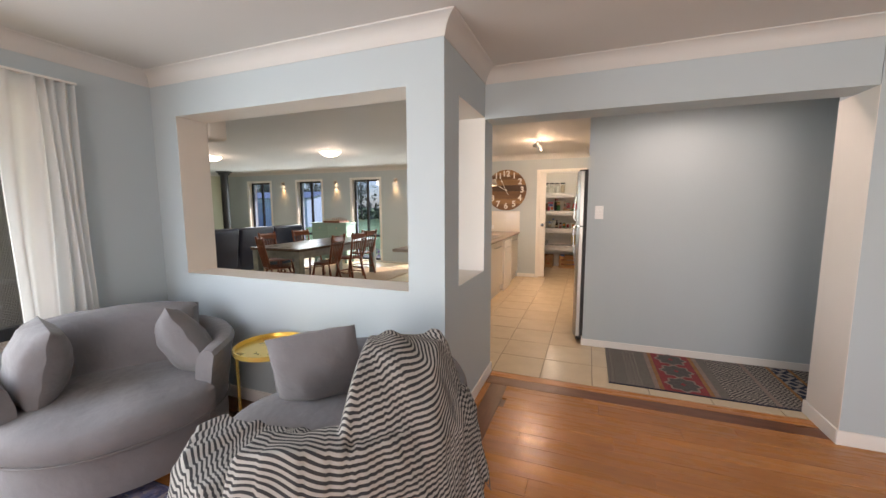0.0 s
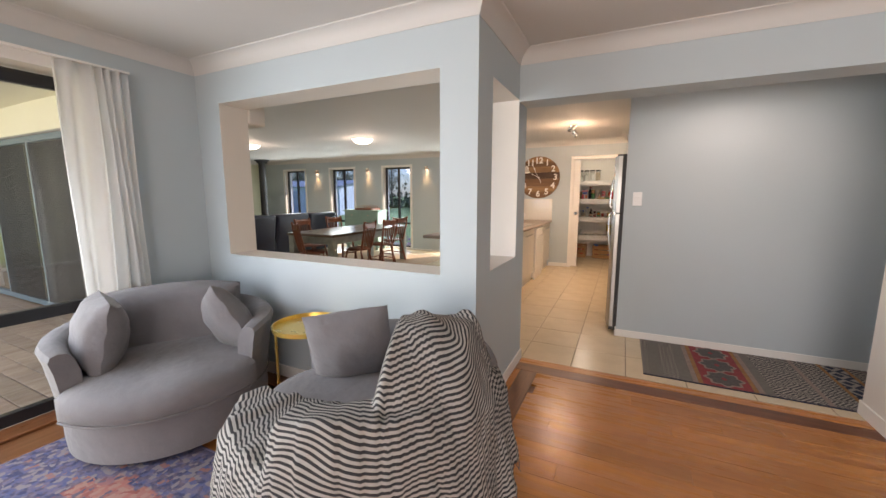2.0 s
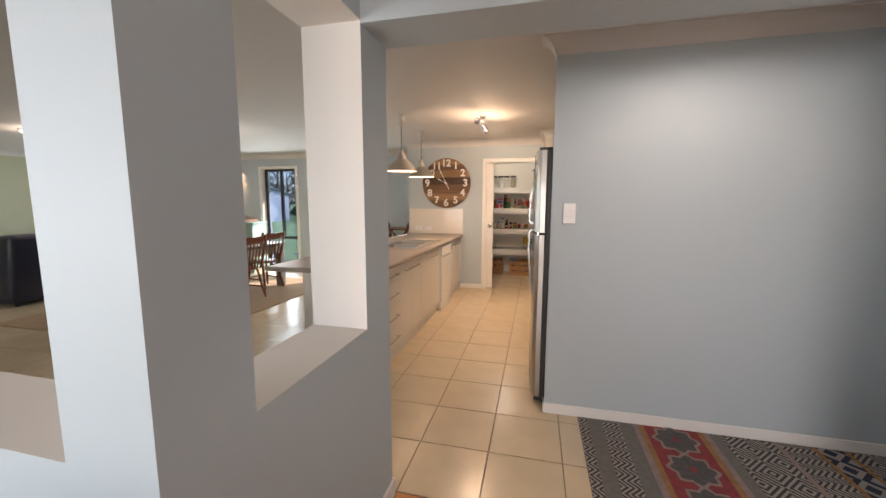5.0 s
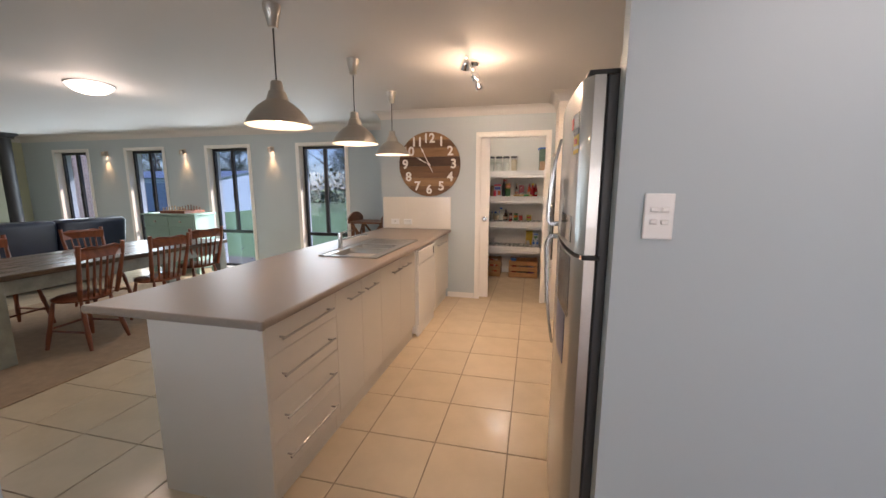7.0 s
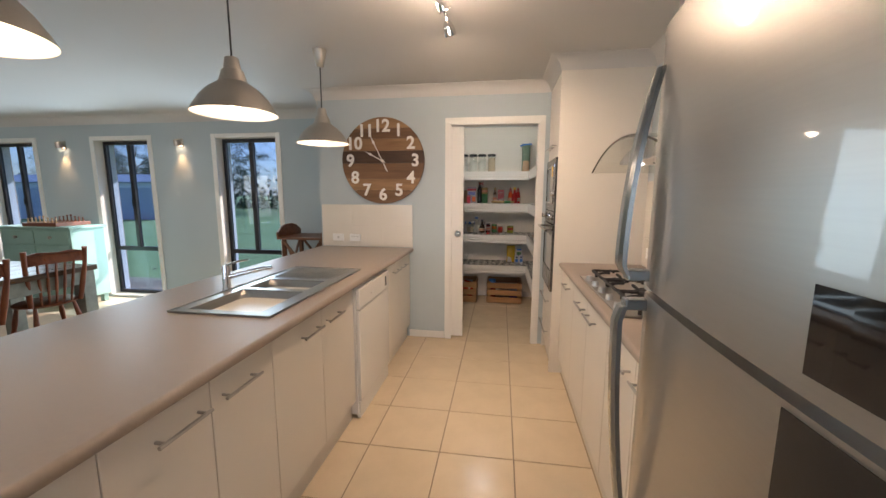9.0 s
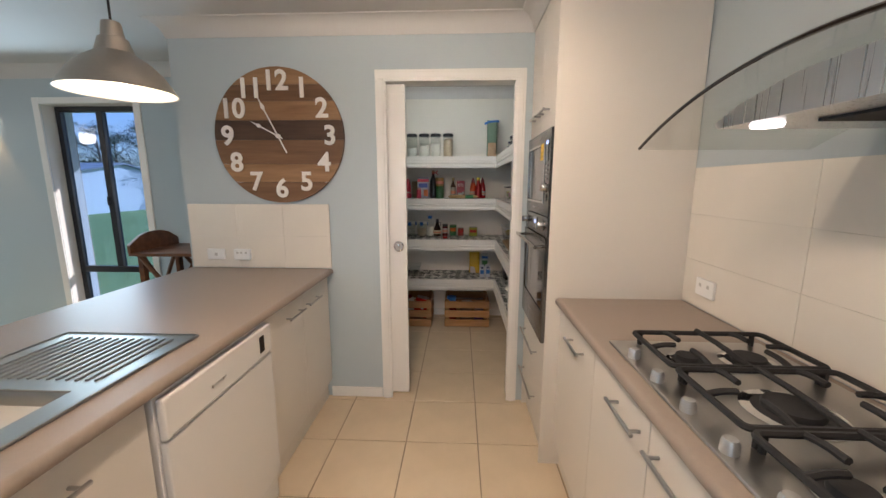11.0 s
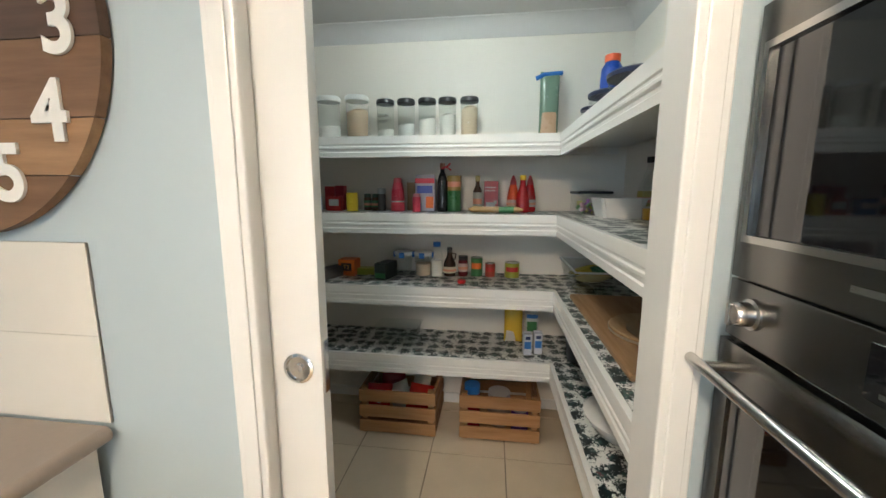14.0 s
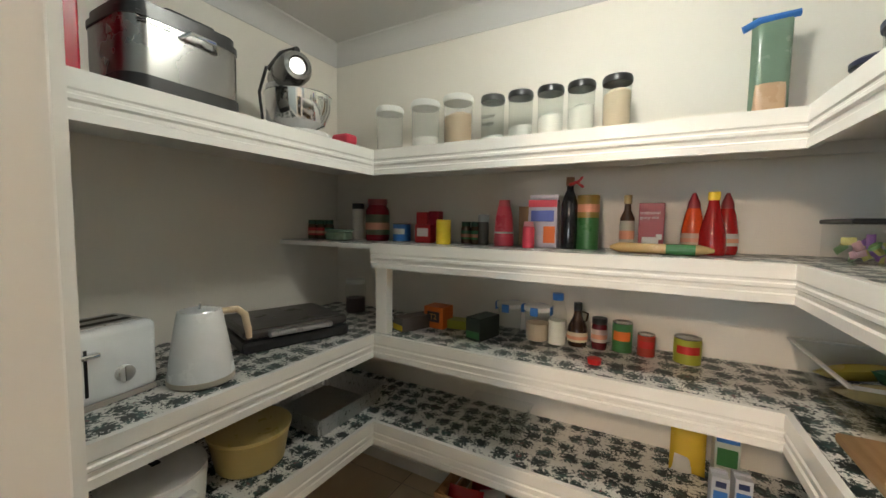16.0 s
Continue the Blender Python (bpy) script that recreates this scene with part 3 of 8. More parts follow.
def rug_material():
    mat, nt, b = nodes_of("faded_rug")
    vec = coords(nt, 1.0)
    vo = nt.nodes.new("ShaderNodeTexVoronoi")
    vo.inputs["Scale"].default_value = 13
    vo.distance = "MANHATTAN"
    nt.links.new(vec, vo.inputs["Vector"])
    v2 = nt.nodes.new("ShaderNodeTexVoronoi")
    v2.inputs["Scale"].default_value, v2.distance = 42, "CHEBYCHEV"
    nt.links.new(vec, v2.inputs["Vector"])
    big = noise_node(nt, vec, 1.6, 4)
    fine = noise_node(nt, vec, 60, 4)
    field = ramp(nt, v2.outputs["Color"], [(0.0, (0.23, 0.060, 0.050)), (0.3, (0.29, 0.105, 0.085)), (0.55, (0.30, 0.15, 0.12)), (0.78, (0.045, 0.045, 0.095)), (0.9, (0.22, 0.17, 0.16))], "CONSTANT")
    blue = ramp(nt, v2.outputs["Color"], [(0.0, (0.030, 0.036, 0.095)), (0.4, (0.06, 0.072, 0.16)), (0.68, (0.17, 0.15, 0.17)), (0.86, (0.23, 0.09, 0.08))], "CONSTANT")
    sep = nt.nodes.new("ShaderNodeSeparateXYZ")
    nt.links.new(vec, sep.inputs[0])
    side = ramp(nt, noise_shift(nt, sep.outputs[0], 1 / 0.5, 5.0), [(0.0, (0.35, 0.35, 0.35)), (0.62, (0.35, 0.35, 0.35)), (0.8, (0, 0, 0))])
    end = ramp(nt, noise_shift(nt, sep.outputs[1], -1 / 0.5, 1.72), [(0.0, (0.35, 0.35, 0.35)), (0.62, (0.35, 0.35, 0.35)), (0.8, (0, 0, 0))])
    edge = mixed(nt, 1.0, side, end, "LIGHTEN")
    where = ramp(nt, mixed(nt, 1.0, mixed(nt, 0.45, big, vo.outputs["Color"]), edge, "ADD"), [(0.575, (0, 0, 0)), (0.63, (1, 1, 1))])
    col = mixed(nt, where, field, blue)
    worn = ramp(nt, noise_node(nt, vec, 22, 6, 0.75), [(0.42, (0, 0, 0)), (0.68, (0.6, 0.6, 0.6))])
    col = mixed(nt, worn, col, (0.22, 0.15, 0.14))
    nt.links.new(col, b.inputs["Base Color"])
    b.inputs["Roughness"].default_value = 0.95
    bump(nt, b, fine, 0.5, 0.004)
    return mat


lr = thing("area_rug", "faded red and blue patterned rug under the tub chairs", "rug")
part("rug_weave", boxes((-2.657, -0.405, -1.9, 0.788, 0.0, 0.010), bevel=0.004), rug_material(), lr)
part("binding", boxes((-2.669, -2.657, -1.9, 0.788, 0.0, 0.009), (-2.669, -0.405, 0.788, 0.80, 0.0, 0.009), bevel=0.003), plain("rug_binding", (0.10, 0.10, 0.17), 0.9, bumps=0.3), lr)


# ---- hall runner ----
def dyed(name, dark, light, angle, scale, dist=0.0):
    """Woven band with chevrons or lines in two colours."""
    mat, nt, b = nodes_of(name)
    vec = coords(nt, 1.0)
    sep = nt.nodes.new("ShaderNodeSeparateXYZ")
    nt.links.new(vec, sep.inputs[0])

    def math_node(op, a, c=None):
        m = nt.nodes.new("ShaderNodeMath")
        m.operation = op
        for s, val in ((m.inputs[0], a), (m.inputs[1], c)):
            if val is None:
                continue
            if isinstance(val, (int, float)):
                s.default_value = val
            else:
                nt.links.new(val, s)
        return m.outputs[0]

    x = math_node("MULTIPLY", sep.outputs[0], scale)
    y = math_node("MULTIPLY", sep.outputs[1], scale)
    zig = math_node("PINGPONG", y, angle)
    v = math_node("FRACT", math_node("ADD", math_node("PINGPONG", x, dist) if dist else x, zig))
    col = ramp(nt, v, [(0.0, dark), (0.48, dark), (0.54, light), (1.0, light)])
    n = noise_node(nt, vec, 180, 3)
    nt.links.new(mixed(nt, 0.45, col, ramp(nt, n, [(0.25, (0.45, 0.45, 0.45)), (0.75, (1, 1, 1))]), "MULTIPLY"), b.inputs["Base Color"])
    b.inputs["Roughness"].default_value = 0.95
    bump(nt, b, n, 0.5, 0.003)
    return mat


GREYW = plain("woven_grey", (0.155, 0.145, 0.135), 0.95, vary=0.15, scale=40, bumps=0.5, bscale=220)
REDW = plain("woven_red", (0.25, 0.042, 0.048), 0.95, vary=0.2, scale=25, bumps=0.5, bscale=220)
OCHRE = plain("woven_ochre", (0.30, 0.15, 0.06), 0.95, vary=0.2, scale=25, bumps=0.5, bscale=220)
CREAMW = plain("woven_cream", (0.26, 0.20, 0.18), 0.95, vary=0.15, scale=25, bumps=0.5, bscale=220)
DARKW = plain("woven_charcoal", (0.085, 0.085, 0.085), 0.95, vary=0.25, scale=40, bumps=0.5, bscale=220)
CHEV = dyed("woven_chevron", (0.05, 0.048, 0.05), (0.36, 0.33, 0.30), 1.6, 34)
DIAM = dyed("woven_diamond", (0.05, 0.05, 0.055), (0.36, 0.33, 0.30), 3.0, 30, 3.0)
NAVY = dyed("woven_navy", (0.02, 0.028, 0.06), (0.34, 0.32, 0.30), 1.0, 14, 1.0)
runner = thing("hall_runner", "woven kilim runner with grey, red and navy bands on tiles", "rug")
RX, RY0, RY1 = 0.36, 2.83, 3.615
part("base_weave", boxes((RX, RX + 2.1, RY0, RY1, 0.0, 0.006), bevel=0.002), GREYW, runner)
part("edge_binding", boxes((RX, RX + 2.1, RY0 - 0.012, RY0, 0.0, 0.007), bevel=0.002), plain("binding_navy", (0.02, 0.025, 0.05), 0.95, bumps=0.3), runner)
x = RX
for w, m in ((0.06, CHEV), (0.08, None), (0.11, CHEV), (0.08, None), (0.035, CREAMW), (0.03, OCHRE), (0.30, REDW), (0.03, OCHRE), (0.035, CREAMW), (0.06, None), (0.27, DIAM), (0.03, CREAMW),
             (0.16, CHEV), (0.025, OCHRE), (0.13, NAVY), (0.025, OCHRE), (0.14, DIAM), (0.06, None), (0.03, CREAMW), (0.27, REDW)):
    if m:
        part("woven_band", boxes((x + 0.001, x + w - 0.001, RY0 + 0.004, RY1 - 0.004, 0.006, 0.0078)), m, runner)
    if m is REDW:
        for k in range(3 if w > 0.25 else 3):
            cy, cx = RY0 + 0.14 + 0.26 * k, x + w / 2
            pts = []
            for i in range(32):
                a = 2 * math.pi * i / 32
                r = 0.125 * (1 + 0.13 * math.cos(8 * a)) * (1.0 if w > 0.25 else 0.8)
                pts.append((cx + r * math.cos(a) * 0.95, cy + r * math.sin(a)))
            part("medallion_rim", prism(pts, 0.0012, "z", at=0.0078), CREAMW, runner)
            part("medallion", prism([(cx + (px - cx) * 0.84, cy + (py - cy) * 0.84) for px, py in pts], 0.0012, "z", at=0.0088), DARKW, runner)
            part("medallion_heart", prism([(cx + 0.02 * math.cos(a), cy + 0.03 * math.sin(a)) for a in (0, math.pi / 2, math.pi, 3 * math.pi / 2)], 0.001, "z", at=0.0099), REDW, runner)
    x += w


# ---- lounge sliding door, curtain and deck ----
def framed_door(name, along, c, a0, a1, z0, z1, stiles, rails, mat, label, category, t=0.05, w=0.06, kind="structure", screen=None):
    """An aluminium frame with panes; stiles and rails are places of bars inside the frame."""
    ob = tagged(new(name), label, category, kind=kind)

    def bar(nm, p, q, r, s, m=mat):
        row = (p, q, c - t / 2, c + t / 2, r, s) if along == "x" else (c - t / 2, c + t / 2, p, q, r, s)
        return part(nm, boxes(row, bevel=0.004, seg=1), m, ob)
    bar("frame_head", a0, a1, z1 - w, z1)
    bar("frame_sill", a0, a1, z0, z0 + w)
    bar("frame_jamb", a0, a0 + w, z0 + w, z1 - w)
    bar("frame_jamb", a1 - w, a1, z0 + w, z1 - w)
    edges = [a0 + w] + [v for s in stiles for v in (s - w / 2, s + w / 2)] + [a1 - w]
    for s in stiles:
        bar("stile", s - w / 2, s + w / 2, z0 + w, z1 - w)
    for p, q in zip(edges[::2], edges[1::2]):
        for r in rails:
            bar("rail", p, q, r - w / 2, r + w / 2)
        zs = [z0 + w] + [v for r in rails for v in (r - w / 2, r + w / 2)] + [z1 - w]
        for r, s in zip(zs[::2], zs[1::2]):
            row = (p, q, c - 0.003, c + 0.003, r, s) if along == "x" else (c - 0.003, c + 0.003, p, q, r, s)
            g = part("pane", boxes(row), screen or PANE, ob)
            if not screen:
                g.visible_shadow = False
    return ob


framed_door("door_1", "y", LW - 0.16, -2.7, 0.92, 0.02, 2.10, [-1.5, 0.134], [0.655], BLACK_FRAME, "black aluminium sliding door to the deck", "sliding door", w=0.075)
structure(part("trim", boxes((LW, LW + 0.015, -2.70, 0.98, 2.115, 2.18), (LW, LW + 0.015, 0.92, 0.98, 0, 2.115), bevel=0.003), TRIM), "white painted door surround", "trim")
structure(part("sill_board", boxes((LW - 0.14, LW + 0.02, -2.7, 0.92, 0.0, 0.018), bevel=0.004), PLANK_Y), "timber threshold under the sliding door", "threshold")


def sheer():
    mat, nt, b = nodes_of("sheer_curtain")
    out = nt.nodes["Material Output"]
    tr, tl, df, m1, m2 = (nt.nodes.new(k) for k in ("ShaderNodeBsdfTransparent", "ShaderNodeBsdfTranslucent", "ShaderNodeBsdfDiffuse", "ShaderNodeMixShader", "ShaderNodeMixShader"))
    for n in (tl, df):
        n.inputs[0].default_value = (0.93, 0.94, 0.94, 1)
    m1.inputs[0].default_value, m2.inputs[0].default_value = 0.32, 0.74
    nt.links.new(tl.outputs[0], m1.inputs[1])
    nt.links.new(df.outputs[0], m1.inputs[2])
    nt.links.new(tr.outputs[0], m2.inputs[1])
    nt.links.new(m1.outputs[0], m2.inputs[2])
    nt.links.new(m2.outputs[0], out.inputs[0])
    return mat


SHEER = sheer()


def curtain(y0, y1, x, z0, z1, seed):
    bm, n, m = bmesh.new(), 110, 26
    grid = {}
    for i in range(n + 1):
        u = i / n
        for k in range(m + 1):
            v = k / m
            wide = 1 + 0.10 * (1 - v)
            yy = (y0 + y1) / 2 + (u - 0.5) * (y1 - y0) * wide
            fold = math.sin(u * 36 + 2.2 * math.sin(u * 7 + seed)) * (0.022 + 0.016 * (1 - v)) + 0.02 * math.sin(u * 17 + 2 * v + seed) * (1 - v)
            grid[i, k] = bm.verts.new((x + fold, yy + 0.012 * math.sin(v * 5 + u * 8), z0 + (z1 - z0) * v))
    for i in range(n):
        for k in range(m):
            bm.faces.new((grid[i, k], grid[i + 1, k], grid[i + 1, k + 1], grid[i, k + 1]))
    ob = tagged(part("curtain", bm, SHEER, smooth=True), "gathered white sheer curtain beside the sliding door", "curtain")
    s = ob.modifiers.new("cloth", "SOLIDIFY")
    s.thickness = 0.0015
    return ob


curtain(0.745, 1.105, LW + 0.075, 0.02, 2.165, 1)
track = thing("curtain_track", "slim white curtain track over the sliding door", "curtain track")
part("rail", boxes((LW + 0.06, LW + 0.09, -2.6, 1.12, 2.165, 2.18), bevel=0.004), TRIM, track)
for yy in (-2.5, -1.0, 0.3, 1.08):
    part("bracket", boxes((LW, LW + 0.075, yy - 0.01, yy + 0.01, 2.166, 2.179)), TRIM, track)

# deck and its far wall
deck = structure(new("deck"), "weathered timber boards of the covered deck", "deck")
rng = random.Random(8)
yy = -2.4
while yy < 1.58:
    xx = -11.5
    while xx < LW - 0.26:
        ln = min(rng.uniform(1.8, 3.6), LW - 0.26 - xx)
        part("deck_board", boxes((xx, xx + ln - 0.004, yy, yy + 0.135, -0.07, -0.045), bevel=0.003, seg=1), DECKWOOD, deck)
        xx += ln
    yy += 0.141
slab("deck_bed", [(-11.5, LW - 0.26, -2.4, PY, -0.30, -0.09)], DARK_FOOT, "dark ground under the deck boards", "ground")
SOFFIT = plain("deck_ceiling_paint", (0.80, 0.80, 0.66), 0.6, vary=0.03, scale=1)
slab("deck_ceiling", [(-11.5, LW - 0.25, -0.9, PY, 2.40, 2.46)], SOFFIT, "pale painted ceiling over the deck", "ceiling")
slab("deck_header", [(-8.75, LW - 0.25, PY - 0.018, PY, 2.075, 2.40)], SOFFIT, "pale painted beam over the outer door", "beam")
MESH = plain("security_mesh", (0.05, 0.055, 0.06), 0.6, metal=0.3, vary=0.1)
BLUE_FRAME = plain("grey_blue_aluminium", (0.10, 0.17, 0.22), 0.4)
screen_door = framed_door("door_2", "x", PY + 0.06, -8.38, -4.90, 0.0, 2.065, [-7.38, -6.22], [], BLUE_FRAME, "grey blue aluminium sliding door with security mesh", "sliding door", w=0.07)
for a, b in ((-7.34, -6.26), (-6.18, -4.98)):
    bm = bmesh.new()
    for k in range(int((b - a) / 0.032)):
        u = a + 0.016 + k * 0.032
        box(bm, u - 0.005, u + 0.005, PY + 0.022, PY + 0.027, 0.08, 1.98)
    for k in range(int(1.9 / 0.032)):
        box(bm, a, b, PY + 0.0275, PY + 0.032, 0.1 + k * 0.032, 0.110 + k * 0.032)
    tagged(part("security_grille", bm, MESH, screen_door), "dark diamond security grille", kind="stuff")
pier = structure(new("brick_pier"), "cream brick pier between the outer doors", "pier")
for k in range(28):
    z = -0.045 + k * 0.086
    off = 0.12 if k % 2 else 0.0
    for j in range(4):
        a = max(-9.55, -9.55 + j * 0.24 - off)
        b = min(-8.75, -9.55 + (j + 1) * 0.24 - off - 0.01)
        if b - a > 0.03:
            part("brick", boxes((a, b, PY - 0.18, PY, z, z + 0.076), bevel=0.004, seg=1), BRICK, pier)
part("mortar", boxes((-9.245, -8.755, 1.528, 1.70, -0.045, 2.2)), plain("mortar", (0.42, 0.37, 0.30), 0.95, bumps=0.4), pier)
slab("wall_outer_far", [(-11.5, -10.2, PY, PY + 0.24, -0.05, 2.6)], SOFFIT, "pale outer wall at the end of the deck", "wall")
framed_door("window_far", "x", PY - 0.04, -10.6, -9.62, 0.0, 2.11, [], [0.6], BLACK_FRAME, "tall black framed window onto the deck", "window")

# unseen window assumed behind the camera, added to let light into the lounge
framed_door("window_lounge", "x", -4.08, -0.5, 2.3, 0.5, 2.1, [0.9], [], BLACK_FRAME, "wide black framed lounge window, unseen and assumed", "window")

# light switch in the hall
sw = thing("light_switch", "white four gang light switch plate on the hall wall", "light switch")
WHITE_PLASTIC = plain("white_plastic", (0.80, 0.80, 0.79), 0.3, vary=0.01)
part("plate", boxes((0.215, 0.292, HY - 0.012, HY, 1.283, 1.41), bevel=0.004), WHITE_PLASTIC, sw)
for i in range(2):
    for k in range(2):
        part("rocker", boxes((0.230 + i * 0.028, 0.250 + i * 0.028, HY - 0.019, HY - 0.012, 1.325 + k * 0.034, 1.339 + k * 0.034), bevel=0.003), WHITE_PLASTIC, sw)


# ---- kitchen ----
LAMINATE = plain("taupe_laminate", (0.285, 0.232, 0.192), 0.38, vary=0.04, scale=60, bumps=0.04, bscale=300)
CABINET = plain("cream_melamine", (0.70, 0.66, 0.60), 0.32, vary=0.008, scale=2)
KICK = plain("cream_kickboard", (0.66, 0.62, 0.56), 0.42)
STEEL = brushed("brushed_steel", (0.60, 0.60, 0.60), 0.28)
STEEL_Y = brushed("brushed_steel_sink", (0.46, 0.45, 0.43), 0.30, axis=1)
FRIDGE_STEEL = brushed("fridge_steel", (0.31, 0.30, 0.28), 0.33, axis=1, metal=0.8, coat=0.7)
CHROME = plain("chrome", (0.75, 0.75, 0.75), 0.08, metal=1.0, vary=0.02)
FRIDGE_SIDE = plain("fridge_side", (0.035, 0.036, 0.038), 0.45, vary=0.05, bumps=0.1)
BLACK_GLASS = plain("black_glass", (0.006, 0.006, 0.007), 0.05, vary=0.02, coat=0.5)
IRON = plain("cast_iron", (0.012, 0.012, 0.013), 0.75, vary=0.1, bumps=0.2)
WALL_TILE = plain("cream_wall_tile", (0.74, 0.70, 0.63), 0.12, vary=0.015, bumps=0.01, bscale=12)
TILE_GROUT = plain("pale_tile_grout", (0.70, 0.66, 0.59), 0.8, vary=0.05)
HANDLE = brushed("handle_steel", (0.45, 0.44, 0.43), 0.3, axis=1)


def bar_handle(parent, x, y0, y1, z, out=-1, off=0.032):
    """A round bar handle along y, standing off a front at x."""
    h = part("handle", tube([(x + out * off, y0, z), (x + out * off, y1, z)], 0.006, 8), HANDLE, parent, "brushed steel bar handle", smooth=True)
    for y in (y0 + 0.02, y1 - 0.02):
        part("stem", tube([(x, y, z), (x + out * off, y, z)], 0.005, 6), HANDLE, h)
    return h


def bullnose(y0, y1, x, z0, z1, out):
    """A rounded front edge of a worktop along y."""
    r = (z1 - z0) / 2
    pts = [(x, z0), (x, z1)] + [(x + out * r * math.cos(a), z0 + r + r * math.sin(a)) for a in [math.pi / 2 - math.pi * i / 8 for i in range(9)]]
    return prism(pts, y1 - y0, "y", at=y0)


# island worktop with a hole for the sink
def flat_with_holes(x0, x1, y0, y1, z0, z1, holes):
    bm = wall_mesh("x", z0, z1, x0, x1, y0, y1, holes)
    for v in bm.verts:
        v.co = Vector((v.co.x, v.co.z, v.co.y))
    return bm


BOWLS = [(-1.64, -1.29, 5.11, 5.47), (-1.64, -1.29, 5.51, 5.72)]
top = thing("island_worktop", "long taupe laminate worktop with rounded edges on the island", "worktop")
part("slab", flat_with_holes(-2.04, -1.12, 3.69, 7.205, 0.862, 0.90, BOWLS), LAMINATE, top)
part("front_edge", bullnose(3.69, 7.205, -1.12, 0.862, 0.90, 1), LAMINATE, top, smooth=True)
part("back_edge", bullnose(3.69, 7.205, -2.04, 0.862, 0.90, -1), LAMINATE, top, smooth=True)
e = bullnose(-2.04, -1.12, 3.69, 0.862, 0.90, -1)
for v in e.verts:
    v.co = Vector((v.co.y, v.co.x, v.co.z))
part("end_edge", e, LAMINATE, top, smooth=True)
for cx, a0 in ((-2.04, 180), (-1.12, 270)):
    part("corner", lathe([(0, 0.862), (0.012, 0.8625), (0.0165, 0.87), (0.019, 0.881), (0.0165, 0.892), (0.012, 0.8995), (0, 0.90)], 16, m=Matrix.Translation((cx, 3.69, 0))), LAMINATE, top, smooth=True)

FX = -1.14        # plane of the island's fronts


def unit_body(name, label, y0, y1, x0=-1.71, x1=FX - 0.02, group="island cabinets", out=1):
    u = thing(name, label, "cabinet", group)
    part("carcass", boxes((min(x0, x1), max(x0, x1), y0 + 0.001, y1 - 0.001, 0.13, 0.861)), CABINET, u)
    kx = x1 - out * 0.012
    part("kickboard", boxes((min(x0, kx), max(x0, kx), y0 + 0.001, y1 - 0.001, 0.0, 0.13)), KICK, u)
    return u


def front(parent, nm, y0, y1, z0, z1, x, out):
    lo, hi = (x - 0.018, x) if out > 0 else (x, x + 0.018)
    return part(nm, boxes((lo, hi, y0 + 0.0015, y1 - 0.0015, z0 + 0.0015, z1 - 0.0015), bevel=0.0015, seg=1), CABINET, parent)


u = unit_body("drawer_unit", "cream four drawer unit with bar handles at the island end", 3.735, 4.305)
for z0, z1 in ((0.13, 0.315), (0.315, 0.519), (0.519, 0.715), (0.715, 0.858)):
    d = front(u, "drawer", 3.735, 4.305, z0, z1, FX, 1)
    bar_handle(d, FX, 3.80, 4.23, z1 - 0.52 * (z1 - z0), 1)
part("end_panel", boxes((-1.735, FX, 3.717, 3.735, 0.0, 0.861), bevel=0.001, seg=1), CABINET, u, "plain cream end panel")
for y0, y1, y2 in ((4.305, 4.632, 4.95), (4.95, 5.36, 5.765), (6.40, 6.80, 7.20)):
    u = unit_body("base_cabinet", "cream two door base cabinet with bar handles in the island", y0, y2)
    for a, b, side in ((y0, y1, 1), (y1, y2, 0)):
        d = front(u, "door", a, b, 0.13, 0.858, FX, 1)
        if side:
            bar_handle(d, FX, b - 0.21, b - 0.03, 0.776, 1)
        else:
            bar_handle(d, FX, a + 0.03, a + 0.21, 0.776, 1)
island_back = thing("island_back_panel", "cream back panel under the breakfast bar overhang", "panel")
part("panel", boxes((-1.735, -1.712, 3.736, 7.20, 0.0, 0.861), bevel=0.001, seg=1), CABINET, island_back)

# dishwasher
dw = thing("dishwasher", "white freestanding dishwasher under the island worktop", "dishwasher")
WHITEWARE = plain("white_enamel", (0.77, 0.76, 0.74), 0.25, vary=0.004, scale=2)
part("body", boxes((-1.68, -1.13, 5.775, 6.39, 0.03, 0.855), bevel=0.003), WHITEWARE, dw)
d = part("door", boxes((-1.129, -1.107, 5.78, 6.385, 0.12, 0.71), bevel=0.006), WHITEWARE, dw)
c = part("control_panel", boxes((-1.129, -1.103, 5.78, 6.385, 0.715, 0.845), bevel=0.008), WHITEWARE, dw)
part("grip", boxes((-1.1035, -1.1015, 5.80, 6.365, 0.722, 0.727), bevel=0.001), plain("grip_shade", (0.45, 0.45, 0.44), 0.4), c)
part("badge", boxes((-1.1035, -1.1015, 6.285, 6.32, 0.745, 0.815), bevel=0.0008, seg=1), BLACK_GLASS, c)
part("brand_plate", boxes((-1.1035, -1.1018, 5.98, 6.06, 0.765, 0.775)), STEEL, c)
part("plinth", boxes((-1.145, -1.12, 5.79, 6.375, 0.0, 0.11), bevel=0.003), WHITEWARE, dw)

